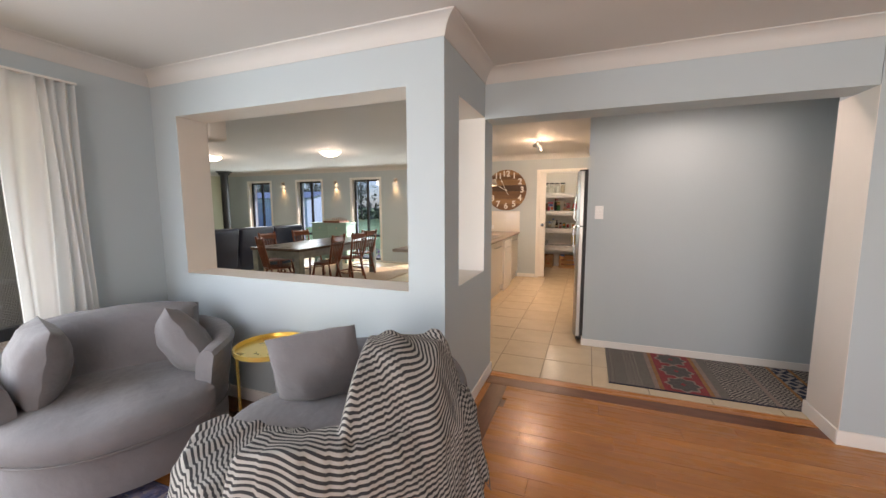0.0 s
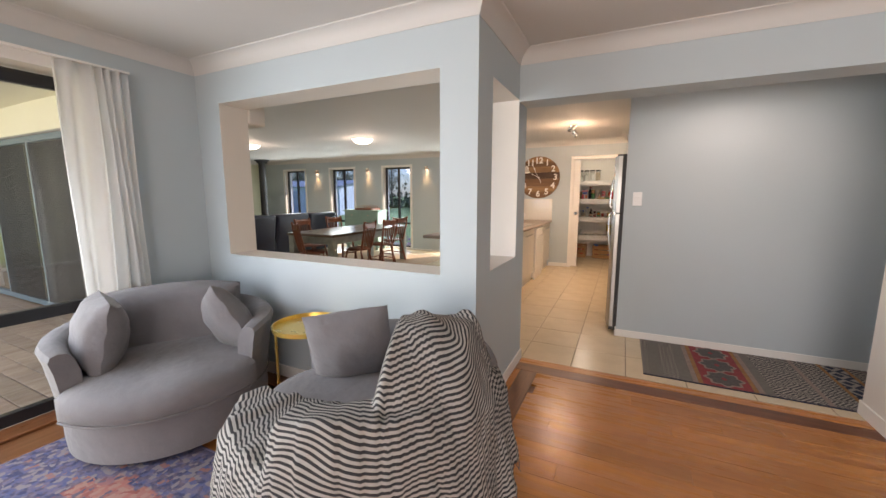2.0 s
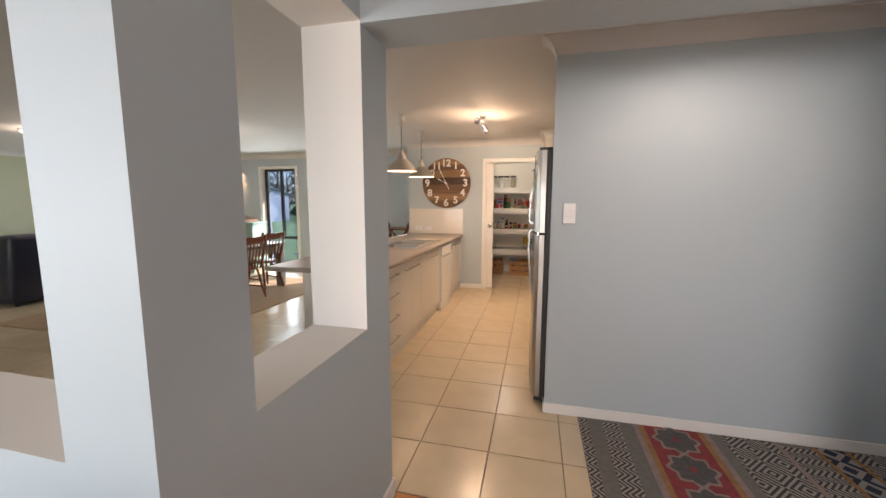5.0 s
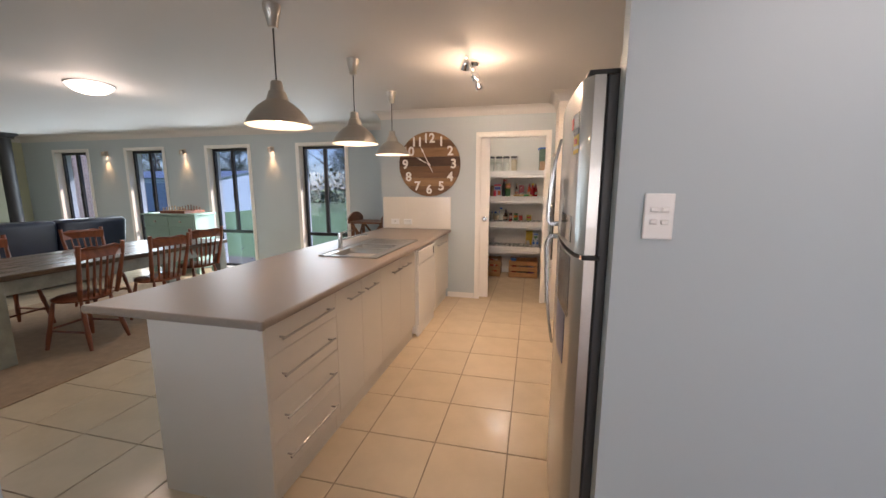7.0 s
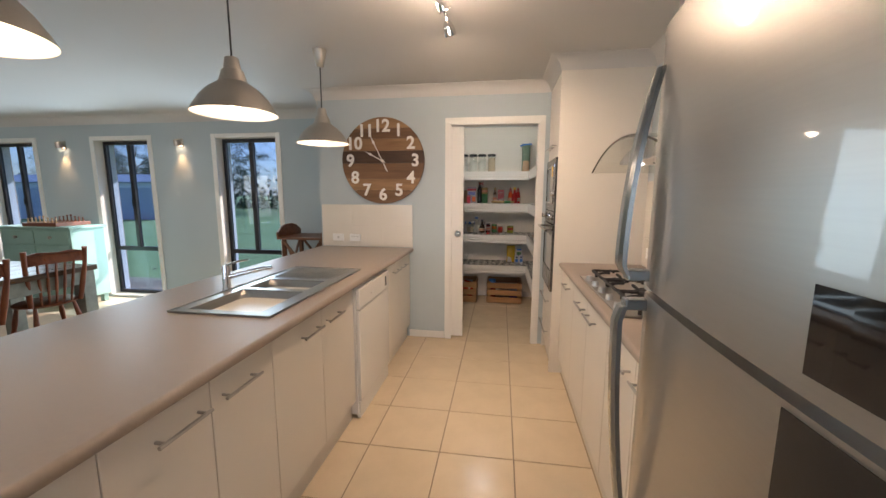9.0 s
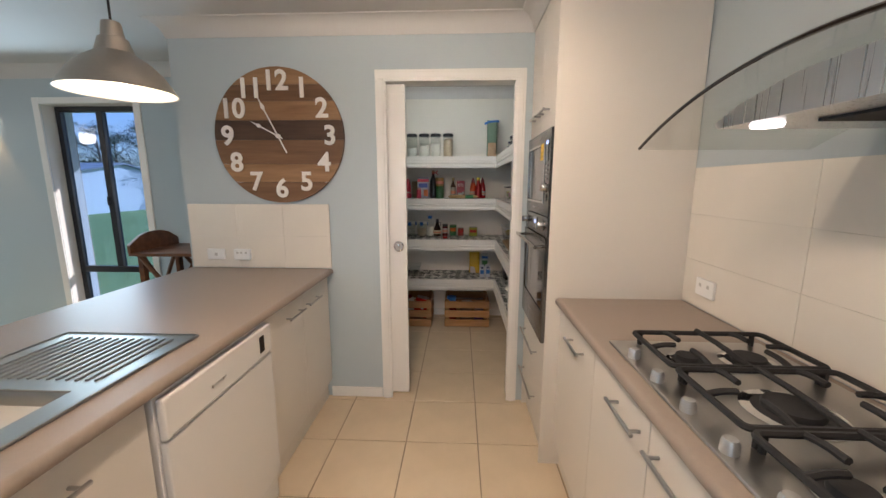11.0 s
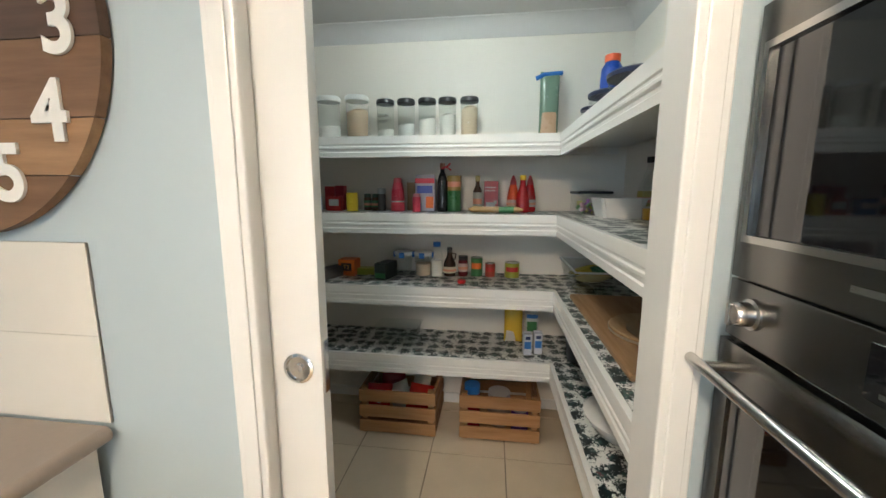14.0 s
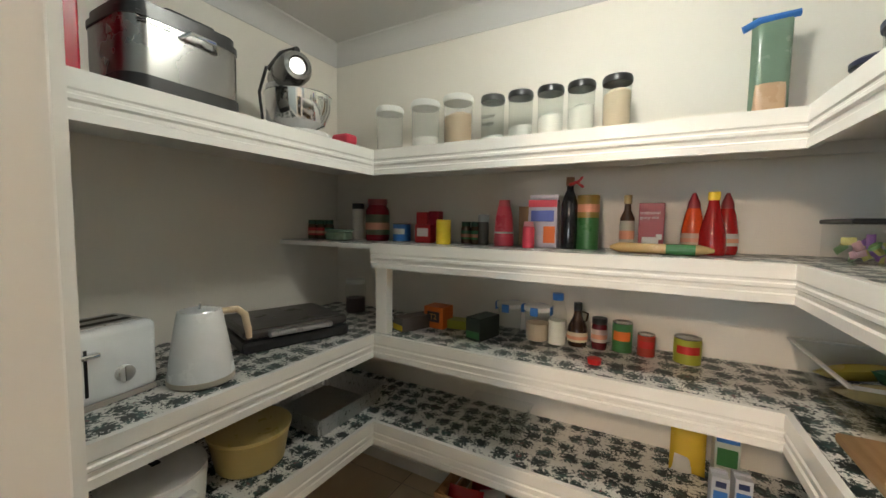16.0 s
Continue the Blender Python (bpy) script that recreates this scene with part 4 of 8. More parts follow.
# sink
sink = thing("kitchen_sink", "stainless double bowl sink with a ribbed drainer in the island", "sink")
plate = part("deck", flat_with_holes(-1.70, -1.215, 5.06, 6.09, 0.9005, 0.905, BOWLS), STEEL_Y, sink)
part("rim", tube([(-1.70, 5.06, 0.905), (-1.215, 5.06, 0.905), (-1.215, 6.09, 0.905), (-1.70, 6.09, 0.905), (-1.70, 5.06, 0.905)], 0.005, 6), STEEL_Y, sink, smooth=True)
for x0, x1, y0, y1 in BOWLS:
    bm = bmesh.new()
    rings = []
    for k, (ins, z) in enumerate(((-0.001, 0.904), (0.004, 0.88), (0.012, 0.78), (0.03, 0.745), (0.07, 0.735))):
        ring = []
        rad = 0.05
        for qx, qy, a0 in ((x1 - ins, y1 - ins, 0), (x0 + ins, y1 - ins, 90), (x0 + ins, y0 + ins, 180), (x1 - ins, y0 + ins, 270)):
            sx, sy = (1 if qx > (x0 + x1) / 2 else -1), (1 if qy > (y0 + y1) / 2 else -1)
            rr = rad if k else 0.001
            for i in range(5):
                a = radians(a0 + 22.5 * i)
                ring.append(bm.verts.new((qx - sx * rr + rr * math.cos(a), qy - sy * rr + rr * math.sin(a), z)))
        rings.append(ring)
    for p, q in zip(rings, rings[1:]):
        for i in range(len(p)):
            j = (i + 1) % len(p)
            bm.faces.new((p[i], p[j], q[j], q[i]))
    bm.faces.new(rings[-1])
    bowl = part("bowl", bm, STEEL_Y, sink, smooth=True)
    part("drain", lathe([(0, 0.737), (0.035, 0.737), (0.04, 0.740), (0.04, 0.736)], 20, m=Matrix.Translation(((x0 + x1) / 2, (y0 + y1) / 2, 0))), CHROME, bowl)
for k in range(14):
    xx = -1.64 + k * 0.028
    part("rib", tube([(xx, 5.77, 0.9055), (xx, 6.05, 0.9055)], 0.0042, 6), STEEL_Y, sink, smooth=True)
tap = thing("mixer_tap", "chrome single lever mixer tap behind the sink", "tap")
part("body", lathe([(0.026, 0.90), (0.026, 0.907), (0.021, 0.915), (0.021, 1.02), (0.019, 1.03), (0, 1.032)], 24, m=Matrix.Translation((-1.735, 5.47, 0))), CHROME, tap, smooth=True)
part("spout", tube([(-1.735, 5.47, 0.965), (-1.66, 5.49, 0.985), (-1.56, 5.52, 1.01), (-1.50, 5.535, 1.015)], [0.014, 0.013, 0.012, 0.012], 12), CHROME, tap, smooth=True)
part("lever", tube([(-1.735, 5.47, 1.03), (-1.70, 5.51, 1.045), (-1.66, 5.56, 1.05)], [0.008, 0.006, 0.004], 8), CHROME, tap, smooth=True)


# splashback tiles behind the island end and along the cooker
def tiles_on(name, label, rows, mat):
    ob = structure(new(name), label, "splashback")
    for r in rows:
        part("wall_tile", boxes(r, bevel=0.0006, seg=1), mat, ob)
    lo = [min(r[i] for r in rows) for i in (0, 2, 4)]
    hi = [max(r[i] for r in rows) for i in (1, 3, 5)]
    thin = 0 if hi[0] - lo[0] < 0.05 else 1
    lo[thin], hi[thin] = hi[thin] - 0.004, hi[thin] + 0.0005
    part("grout_bed", boxes((lo[0], hi[0], lo[1], hi[1], lo[2], hi[2])), TILE_GROUT, ob)
    return ob


rows = []
for a, b in ((-2.035, -1.7185), (-1.717, -1.4135), (-1.412, -1.112)):
    for z0, z1 in ((0.902, 1.1075), (1.109, 1.314)):
        rows.append((a, b, 7.212, 7.219, z0, z1))
tiles_on("splashback_clock", "cream gloss wall tiles behind the island worktop", rows, WALL_TILE)
rows = []
yy = 6.628
k = 0
while yy > 3.85:
    for z0, z1 in ((0.902, 1.1045), (1.106, 1.3085), (1.310, 1.512)):
        rows.append((0.772, 0.779, max(yy - 0.598, 3.80), yy, z0, z1))
    yy -= 0.60
tiles_on("splashback_cooker", "large cream wall tiles behind the cooktop", rows, WALL_TILE)


def outlet(name, label, boxrow, dots, axis):
    ob = thing(name, label, "power outlet")
    part("plate", boxes(boxrow, bevel=0.004), WHITE_PLASTIC, ob)
    for r in dots:
        part("socket", boxes(r, bevel=0.001, seg=1), plain("socket_grey", (0.52, 0.51, 0.49), 0.4), ob)
    return ob


outlet("power_outlet", "white single outlet plate on the splashback tiles", (-1.925, -1.81, 7.198, 7.212, 0.955, 1.025), [(-1.875, -1.855, 7.196, 7.198, 0.98, 1.0)], "y")
outlet("power_outlet", "white double outlet plate on the splashback tiles", (-1.745, -1.635, 7.19, 7.212, 0.955, 1.025), [(-1.725, -1.71, 7.188, 7.19, 0.995, 1.008), (-1.70, -1.685, 7.188, 7.19, 0.995, 1.008), (-1.67, -1.655, 7.188, 7.19, 0.995, 1.008)], "y")
outlet("power_outlet", "white double outlet plate by the cooktop", (0.758, 0.772, 6.40, 6.515, 0.965, 1.04), [(0.756, 0.758, 6.425, 6.44, 1.005, 1.02), (0.756, 0.758, 6.475, 6.49, 1.005, 1.02)], "x")

# fridge
fr = thing("refrigerator", "tall stainless top mount refrigerator with notes on its doors", "refrigerator")
FY0, FY1 = 3.712, 4.60
part("cabinet", boxes((0.115, 0.755, FY0, FY1, 0.02, 1.755), bevel=0.006), FRIDGE_SIDE, fr, "dark grey fridge body")


def door_face(y):
    """How far the curved fridge doors stand out at a place along them."""
    u = (y - FY0 - 0.002) / (FY1 - FY0 - 0.004)
    return 0.056 - 0.024 * (1 - (2 * u - 1) ** 2)


def curved_door(z0, z1):
    pts = [(0.110, FY0 + 0.002)]
    for i in range(25):
        u = i / 24
        y = FY0 + 0.002 + (FY1 - FY0 - 0.004) * u
        corner = 0.022 * max(0, 1 - min(u, 1 - u) / 0.06) ** 2
        pts.append((door_face(y) + corner, y))
    pts.append((0.110, FY1 - 0.002))
    return prism(pts, z1 - z0, "z", at=z0)


def strap_handle(rows, y, half=0.019, thick=0.017):
    """A flat bowed strap through (stand-off, z) rows, from its foot to the end that runs into the door."""
    bm, rings = bmesh.new(), []
    n = len(rows)
    for i, (off, z) in enumerate(rows):
        a, c = rows[max(i - 1, 0)], rows[min(i + 1, n - 1)]
        d = Vector((-(c[0] - a[0]), 0, c[1] - a[1])).normalized()
        out = Vector((-abs(d.z), 0, d.x if d.z < 0 else -d.x))
        taper = 1 - 0.45 * max(0, (i - n * 0.6) / (n * 0.4))
        base = Vector((door_face(y) + 0.002 - off, y, z))
        w = half * taper
        rings.append([bm.verts.new(base + Vector((0, dy, 0)) + out * dx) for dy, dx in ((-w, 0), (-w, thick * 0.6), (-w * 0.6, thick), (w * 0.6, thick), (w, thick * 0.6), (w, 0))])
    for p, q in zip(rings, rings[1:]):
        for k in range(6):
            bm.faces.new((p[k], p[(k + 1) % 6], q[(k + 1) % 6], q[k]))
    bm.faces.new(rings[0])
    bm.faces.new(rings[-1])
    return bm


STRAP = brushed("handle_strap_steel", (0.40, 0.43, 0.45), 0.24, axis=2)
for nm, z0, z1, foot, tip in (("freezer_door", 1.214, 1.755, 1.238, 1.675), ("fridge_door", 0.06, 1.198, 1.172, 0.575)):
    d = part(nm, curved_door(z0, z1), FRIDGE_STEEL, fr, "curved stainless door", smooth=True)
    rows = []
    for i in range(19):
        u = i / 18
        rows.append((0.052 * (1 - u ** 2.2) * min(1, 0.82 + 4 * u), foot + (tip - foot) * u))
    h = part("handle", strap_handle(rows, 4.545), STRAP, d, "bowed grey steel handle", smooth=True)
    part("handle_foot", boxes((door_face(4.545) - 0.046, door_face(4.545) + 0.004, 4.528, 4.562, foot - 0.010, foot + 0.014), bevel=0.004), STRAP, h)
    part("gasket", boxes((0.110, 0.115, FY0 + 0.01, FY1 - 0.01, z0 + 0.005, z1 - 0.005)), DARK_FOOT, d)
part("divider", boxes((0.064, 0.115, FY0 + 0.004, FY1 - 0.004, 1.1985, 1.2135)), CHROME, fr)
part("hinge_cover", boxes((0.062, 0.17, FY0 + 0.01, FY0 + 0.075, 1.756, 1.772), bevel=0.004), DARK_FOOT, fr)
part("hinge", boxes((0.070, 0.125, FY0 - 0.006, FY0 + 0.03, 1.198, 1.214), bevel=0.003), DARK_FOOT, fr)
part("plinth", boxes((0.075, 0.115, FY0 + 0.02, FY1 - 0.02, 0.02, 0.055), bevel=0.004), DARK_FOOT, fr)
for x, y in ((0.16, 3.76), (0.16, 4.55), (0.70, 3.76), (0.70, 4.55)):
    part("foot", lathe([(0.02, 0), (0.02, 0.022)], 12, m=Matrix.Translation((x, y, 0))), DARK_FOOT, fr)


def flat_note(name, label, y0, y1, z0, z1, mat, category="note", lift=0.0008):
    """A thin sheet that follows the curve of the fridge door."""
    ob = thing(name, label, category)
    return note_part(ob, "sheet", y0, y1, z0, z1, mat, lift) and ob


def note_part(ob, nm, y0, y1, z0, z1, mat, lift):
    ys = [y0 + (y1 - y0) * i / 6 for i in range(7)]
    pts = [(door_face(y) - lift, y) for y in ys] + [(door_face(y) - lift - 0.0015, y) for y in reversed(ys)]
    return part(nm, prism(pts, z1 - z0, "z", at=z0), mat, ob)


flat_note("magnetic_board", "small black glass note board on the freezer door", 3.825, 4.08, 1.238, 1.330, BLACK_GLASS)
flat_note("blackboard_sheet", "black board sheet on the fridge door", 3.81, 4.10, 0.975, 1.190, plain("board_black", (0.015, 0.015, 0.016), 0.2))
flat_note("blue_sheet", "dark blue sheet held on the fridge door", 3.86, 4.09, 0.775, 0.965, plain("sheet_blue", (0.02, 0.05, 0.14), 0.4))
lab = flat_note("energy_label", "white, black and yellow energy label on the freezer door", 3.79, 3.90, 1.618, 1.668, plain("label_white", (0.75, 0.75, 0.72), 0.4), "label")
YELLOW_INK = plain("label_yellow", (0.75, 0.52, 0.03), 0.4)
note_part(lab, "dark_bar", 3.782, 3.856, 1.596, 1.618, BLACK_GLASS, 0.0008)
note_part(lab, "yellow_field", 3.780, 3.856, 1.562, 1.596, YELLOW_INK, 0.0008)
note_part(lab, "white_field", 3.780, 3.856, 1.551, 1.562, bpy.data.materials["label_white"], 0.0008)
note_part(lab, "yellow_field", 3.780, 3.856, 1.538, 1.551, YELLOW_INK, 0.0008)
note_part(lab, "red_mark", 3.800, 3.835, 1.568, 1.585, plain("label_red", (0.60, 0.05, 0.04), 0.4), 0.0028)
note_part(lab, "red_heart", 3.866, 3.898, 1.622, 1.658, bpy.data.materials["label_red"], 0.0028)

# cooker side
rt = thing("cooker_worktop", "taupe laminate worktop with rounded edge beside the cooktop", "worktop")
part("slab", boxes((0.198, 0.771, 4.65, 6.625, 0.864, 0.90)), LAMINATE, rt)
part("front_edge", bullnose(4.65, 6.625, 0.198, 0.864, 0.90, -1), LAMINATE, rt, smooth=True)
RXF = 0.208
for y0, y1, y2 in ((4.65, 5.0, 5.35), (5.35, 5.75, 6.15)):
    u = unit_body("base_cabinet", "cream two door base cabinet under the cooktop bench", y0, y2, 0.77, RXF + 0.02, "cooker cabinets", -1)
    for a, b, side in ((y0, y1, 1), (y1, y2, 0)):
        d = front(u, "door", a, b, 0.13, 0.858, RXF, -1)
        bar_handle(d, RXF, (b - 0.21) if side else (a + 0.03), (b - 0.03) if side else (a + 0.21), 0.78, -1)
u = unit_body("base_cabinet", "cream single door base cabinet beside the oven tower", 6.15, 6.625, 0.77, RXF + 0.02, "cooker cabinets", -1)
d = front(u, "door", 6.15, 6.625, 0.13, 0.858, RXF, -1)
bar_handle(d, RXF, 6.25, 6.43, 0.78, -1)

hob = thing("gas_cooktop", "stainless gas cooktop with black iron trivets", "cooktop")
part("plate", boxes((0.235, 0.735, 5.30, 6.11, 0.9005, 0.909), bevel=0.003), STEEL_Y, hob)
for cx, cy, r in ((0.59, 5.96, 0.045), (0.41, 5.96, 0.032), (0.50, 5.70, 0.06), (0.60, 5.45, 0.035), (0.39, 5.45, 0.035)):
    b = part("burner", lathe([(r * 1.3, 0.909), (r * 1.3, 0.913), (r, 0.916), (r, 0.926), (r * 0.95, 0.93), (0, 0.931)], 24, m=Matrix.Translation((cx, cy, 0))), IRON, hob, smooth=True)
    part("spill_ring", lathe([(r * 1.3, 0.9095), (r * 1.7, 0.9095), (r * 1.7, 0.9115), (r * 1.3, 0.913)], 24, cap=False, m=Matrix.Translation((cx, cy, 0))), CHROME, b)
for y0, y1 in ((5.84, 6.08), (5.575, 5.825), (5.33, 5.56)):
    bm = bmesh.new()
    z, c = 0.955, 0.016
    ring = []
    for cx, cy, a0 in ((0.71 - c, y1 - c, 0), (0.30 + c, y1 - c, 90), (0.30 + c, y0 + c, 180), (0.71 - c, y0 + c, 270)):
        ring += [(cx + c * math.cos(radians(a0 + 22.5 * i)), cy + c * math.sin(radians(a0 + 22.5 * i)), z - 0.004) for i in range(5)]
    runs = [ring + ring[:1]]
    ym = (y0 + y1) / 2
    for (px, py), (qx, qy) in (((0.40, y0), (0.40, y0 + 0.085)), ((0.61, y0), (0.61, y0 + 0.085)), ((0.40, y1), (0.40, y1 - 0.085)), ((0.61, y1), (0.61, y1 - 0.085)),
                               ((0.30, ym), (0.37, ym)), ((0.71, ym), (0.64, ym)), ((0.505, y0), (0.505, y1))):
        runs.append([(px + (qx - px) * f, py + (qy - py) * f, z - 0.004 + 0.010 * math.sin(math.pi * min(1, f * 1.2) * 0.6)) for f in (0, 0.15, 0.35, 0.6, 0.85, 1)])
    for x in (0.325, 0.685):
        for y in (y0, y1):
            runs.append([(x, y, 0.909), (x, y, z - 0.004)])
    for run in runs:
        tube(run, 0.008, 6, bm)
    part("trivet", bm, IRON, hob, smooth=True)
for k in range(5):
    part("knob", lathe([(0.018, 0.909), (0.017, 0.93), (0.013, 0.938), (0, 0.938)], 18, m=Matrix.Translation((0.262, 5.42 + k * 0.14, 0))), plain("knob_grey", (0.55, 0.55, 0.54), 0.35, metal=0.8), hob, smooth=True)

# range hood with a curved glass canopy
hood = thing("range_hood", "stainless range hood with a curved glass canopy over the cooktop", "range hood")
SMOKED = glass("hood_glass", (0.93, 0.94, 0.93))
bm = bmesh.new()
cols = []
for i in range(25):
    u = -1 + i / 12
    yy, zz = 5.52 + 0.54 * u, 1.666 - 0.125 * u * u
    cols.append([bm.verts.new((x, yy, zz + d)) for x, d in ((0.26, 0), (0.76, 0), (0.76, 0.008), (0.26, 0.008))])
for p, q in zip(cols, cols[1:]):
    for k in range(4):
        j = (k + 1) % 4
        bm.faces.new((p[k], p[j], q[j], q[k]))
bm.faces.new(cols[0])
bm.faces.new(cols[-1])
part("canopy", bm, SMOKED, hood, "clear curved glass canopy", smooth=True)
part("canopy_edge", tube([(0.26, 5.52 + 0.54 * (-1 + i / 12), 1.670 - 0.125 * (-1 + i / 12) ** 2) for i in range(25)], 0.0045, 6), BLACK_GLASS, hood)
body = part("body", prism([(5.17, 1.575), (5.87, 1.575), (5.88, 1.588), (5.80, 1.620), (5.66, 1.650), (5.52, 1.657), (5.38, 1.650), (5.24, 1.620), (5.16, 1.588)], 0.40, "x", at=0.36), STEEL, hood)
part("filter", boxes((0.47, 0.72, 5.32, 5.72, 1.569, 1.575)), IRON, body)
HOODLIGHT = glow("hood_lamp", (1, 0.9, 0.78), 3)
for y in (5.25, 5.79):
    part("hood_bulb", lathe([(0, 1.567), (0.03, 1.567), (0.033, 1.575)], 16, m=Matrix.Translation((0.42, y, 0))), HOODLIGHT, body)
part("chimney", boxes((0.50, 0.775, 5.39, 5.65, 1.66, CK - 0.002), bevel=0.003), STEEL, hood)
for y in (5.25, 5.79):
    lamp("hood_light", "SPOT", look((0.42, y, 1.56), (0.46, y, 0.9)), 2.2, WARM, cone=110, radius=0.03)

# oven tower
tw = thing("oven_tower", "tall cream cabinet holding a wall oven and microwave", "cabinet")
TX, TY0, TY1 = 0.14, 6.632, 7.205
part("side_panel", boxes((TX, 0.775, TY0, TY0 + 0.018, 0.0, 2.31)), CABINET, tw)
part("side_panel", boxes((TX, 0.775, TY1 - 0.016, TY1, 0.0, 2.31)), CABINET, tw)
part("body", boxes((TX + 0.022, 0.775, TY0 + 0.018, TY1 - 0.016, 0.13, 2.30)), CABINET, tw)
part("kickboard", boxes((TX + 0.03, 0.775, TY0 + 0.018, TY1 - 0.016, 0.0, 0.13)), KICK, tw)
part("bulkhead", boxes((TX + 0.002, 0.775, TY0 + 0.002, TY1, 2.312, CK - 0.002)), CABINET, tw)
ym = (TY0 + TY1) / 2
for a, b in ((TY0 + 0.018, ym), (ym, TY1 - 0.016)):
    d = front(tw, "door", a, b, 1.70, 2.31, TX, -1)
    if b <= ym:
        bar_handle(d, TX, b - 0.19, b - 0.02, 1.79, -1)
    else:
        bar_handle(d, TX, a + 0.02, a + 0.19, 1.79, -1)
for z0, z1 in ((0.13, 0.39), (0.39, 0.655)):
    d = front(tw, "drawer", TY0 + 0.018, TY1 - 0.016, z0, z1, TX, -1)
    bar_handle(d, TX, 6.78, 7.16, z0 + 0.57 * (z1 - z0), -1)
DARK_STEEL = plain("oven_steel", (0.19, 0.185, 0.175), 0.26, metal=1.0, vary=0.015, scale=3)
SATIN = plain("satin_steel", (0.52, 0.51, 0.49), 0.22, metal=1.0, vary=0.015)
y0, y1 = TY0 + 0.006, TY1 - 0.004
OFX = TX - 0.012      # plane of the oven fronts


def ring_frame(x0, x1, a0, a1, z0, z1, b0, b1, c0, c1):
    """A flat frame a0..a1, z0..z1 round an opening b0..b1, c0..c1."""
    bm = wall_mesh("y", x0, x1, a0, a1, z0, z1, [(b0, b1, c0, c1)])
    for f in bm.faces:
        f.material_index = 0
    return bm


mw = thing("microwave_oven", "built in steel microwave with a black glass door", "microwave")
part("fascia", ring_frame(OFX, TX + 0.018, y0, y1, 1.288, 1.695, 6.752, 7.178, 1.352, 1.632), DARK_STEEL, mw, "brushed steel surround")
d = part("door_glass", boxes((OFX + 0.004, OFX + 0.012, 6.752, 7.178, 1.352, 1.632)), BLACK_GLASS, mw)
part("glass_bead", ring_frame(OFX - 0.003, OFX + 0.004, 6.745, 7.185, 1.345, 1.639, 6.756, 7.174, 1.356, 1.628), SATIN, d)
part("sticker", boxes((OFX - 0.0045, OFX - 0.0035, 6.772, 6.832, 1.556, 1.636)), plain("sticker_yellow", (0.75, 0.48, 0.03), 0.45), d)
for k, w in enumerate((0.9, 0.5, 0.8)):
    part("print_line", boxes((OFX - 0.0052, OFX - 0.0045, 6.802 - 0.024 * w, 6.802 + 0.024 * w, 1.572 + k * 0.010, 1.576 + k * 0.010)), plain("sticker_ink_%d" % k, (0.30, 0.18, 0.02), 0.5), d)
cp = part("control_strip", boxes((OFX - 0.002, OFX, 6.678, 6.728, 1.545, 1.650), bevel=0.0008, seg=1), BLACK_GLASS, mw)
clockmat = glow("display_blue", (0.25, 0.45, 1.0), 1.2)
for k in range(4):
    q = 6.722 - k * 0.0105 - (0.003 if k > 1 else 0)
    part("digit", ring_frame(OFX - 0.003, OFX - 0.002, q - 0.007, q, 1.626, 1.642, q - 0.0052, q - 0.0018, 1.6285, 1.6395), clockmat, cp)
for k in range(4):
    part("touch_key", boxes((OFX - 0.003, OFX - 0.002, 6.685, 6.721, 1.556 + k * 0.016, 1.561 + k * 0.016)), SATIN, cp)
for k in range(4):
    part("button", boxes((OFX - 0.004, OFX, 6.680, 6.726, 1.462 + k * 0.020, 1.470 + k * 0.020), bevel=0.0015, seg=1), SATIN, mw)
part("knob", lathe([(0.021, 0), (0.0195, 0.022), (0.016, 0.026), (0, 0.026)], 24, m=Matrix.Translation((OFX, 6.705, 1.425)) @ pose(0, 0, 0, 0, -90, 0)), SATIN, mw, smooth=True)
vent = part("vent", boxes((OFX - 0.002, OFX, 6.678, 6.730, 1.362, 1.392)), DARK_FOOT, mw)
for k in range(4):
    part("vent_slat", boxes((OFX - 0.0035, OFX - 0.002, 6.680, 6.728, 1.3645 + k * 0.007, 1.3685 + k * 0.007)), DARK_STEEL, vent)
part("brand_plate", boxes((OFX - 0.0012, OFX, 6.945, 6.995, 1.314, 1.322)), SATIN, mw)

ov = thing("wall_oven", "built in steel wall oven with a black glass door", "oven")
part("fascia", boxes((OFX, TX + 0.018, y0, y1, 1.188, 1.284), bevel=0.002), DARK_STEEL, ov, "brushed steel control panel")
for yk, turn in ((7.142, 0), (6.735, 20)):
    k = part("knob", lathe([(0.024, 0), (0.024, 0.004), (0.019, 0.006), (0.018, 0.024), (0.015, 0.028), (0, 0.028)], 24, m=Matrix.Translation((OFX, yk, 1.238)) @ pose(0, 0, 0, 0, -90, 0)), SATIN, ov, smooth=True)
    part("grip", boxes((OFX - 0.036, OFX - 0.026, yk - 0.004, yk + 0.004, 1.221, 1.255), bevel=0.002), SATIN, k)
dp = part("display", boxes((OFX - 0.002, OFX, 6.868, 6.962, 1.208, 1.270), bevel=0.0008, seg=1), BLACK_GLASS, ov)
for k in range(4):
    q = 6.938 - k * 0.012
    part("digit", ring_frame(OFX - 0.003, OFX - 0.002, q - 0.008, q, 1.234, 1.252, q - 0.006, q - 0.002, 1.2365, 1.2495), clockmat, dp)
for k in range(3):
    part("display_key", boxes((OFX - 0.003, OFX - 0.002, 6.888 + k * 0.022, 6.900 + k * 0.022, 1.216, 1.222)), SATIN, dp)
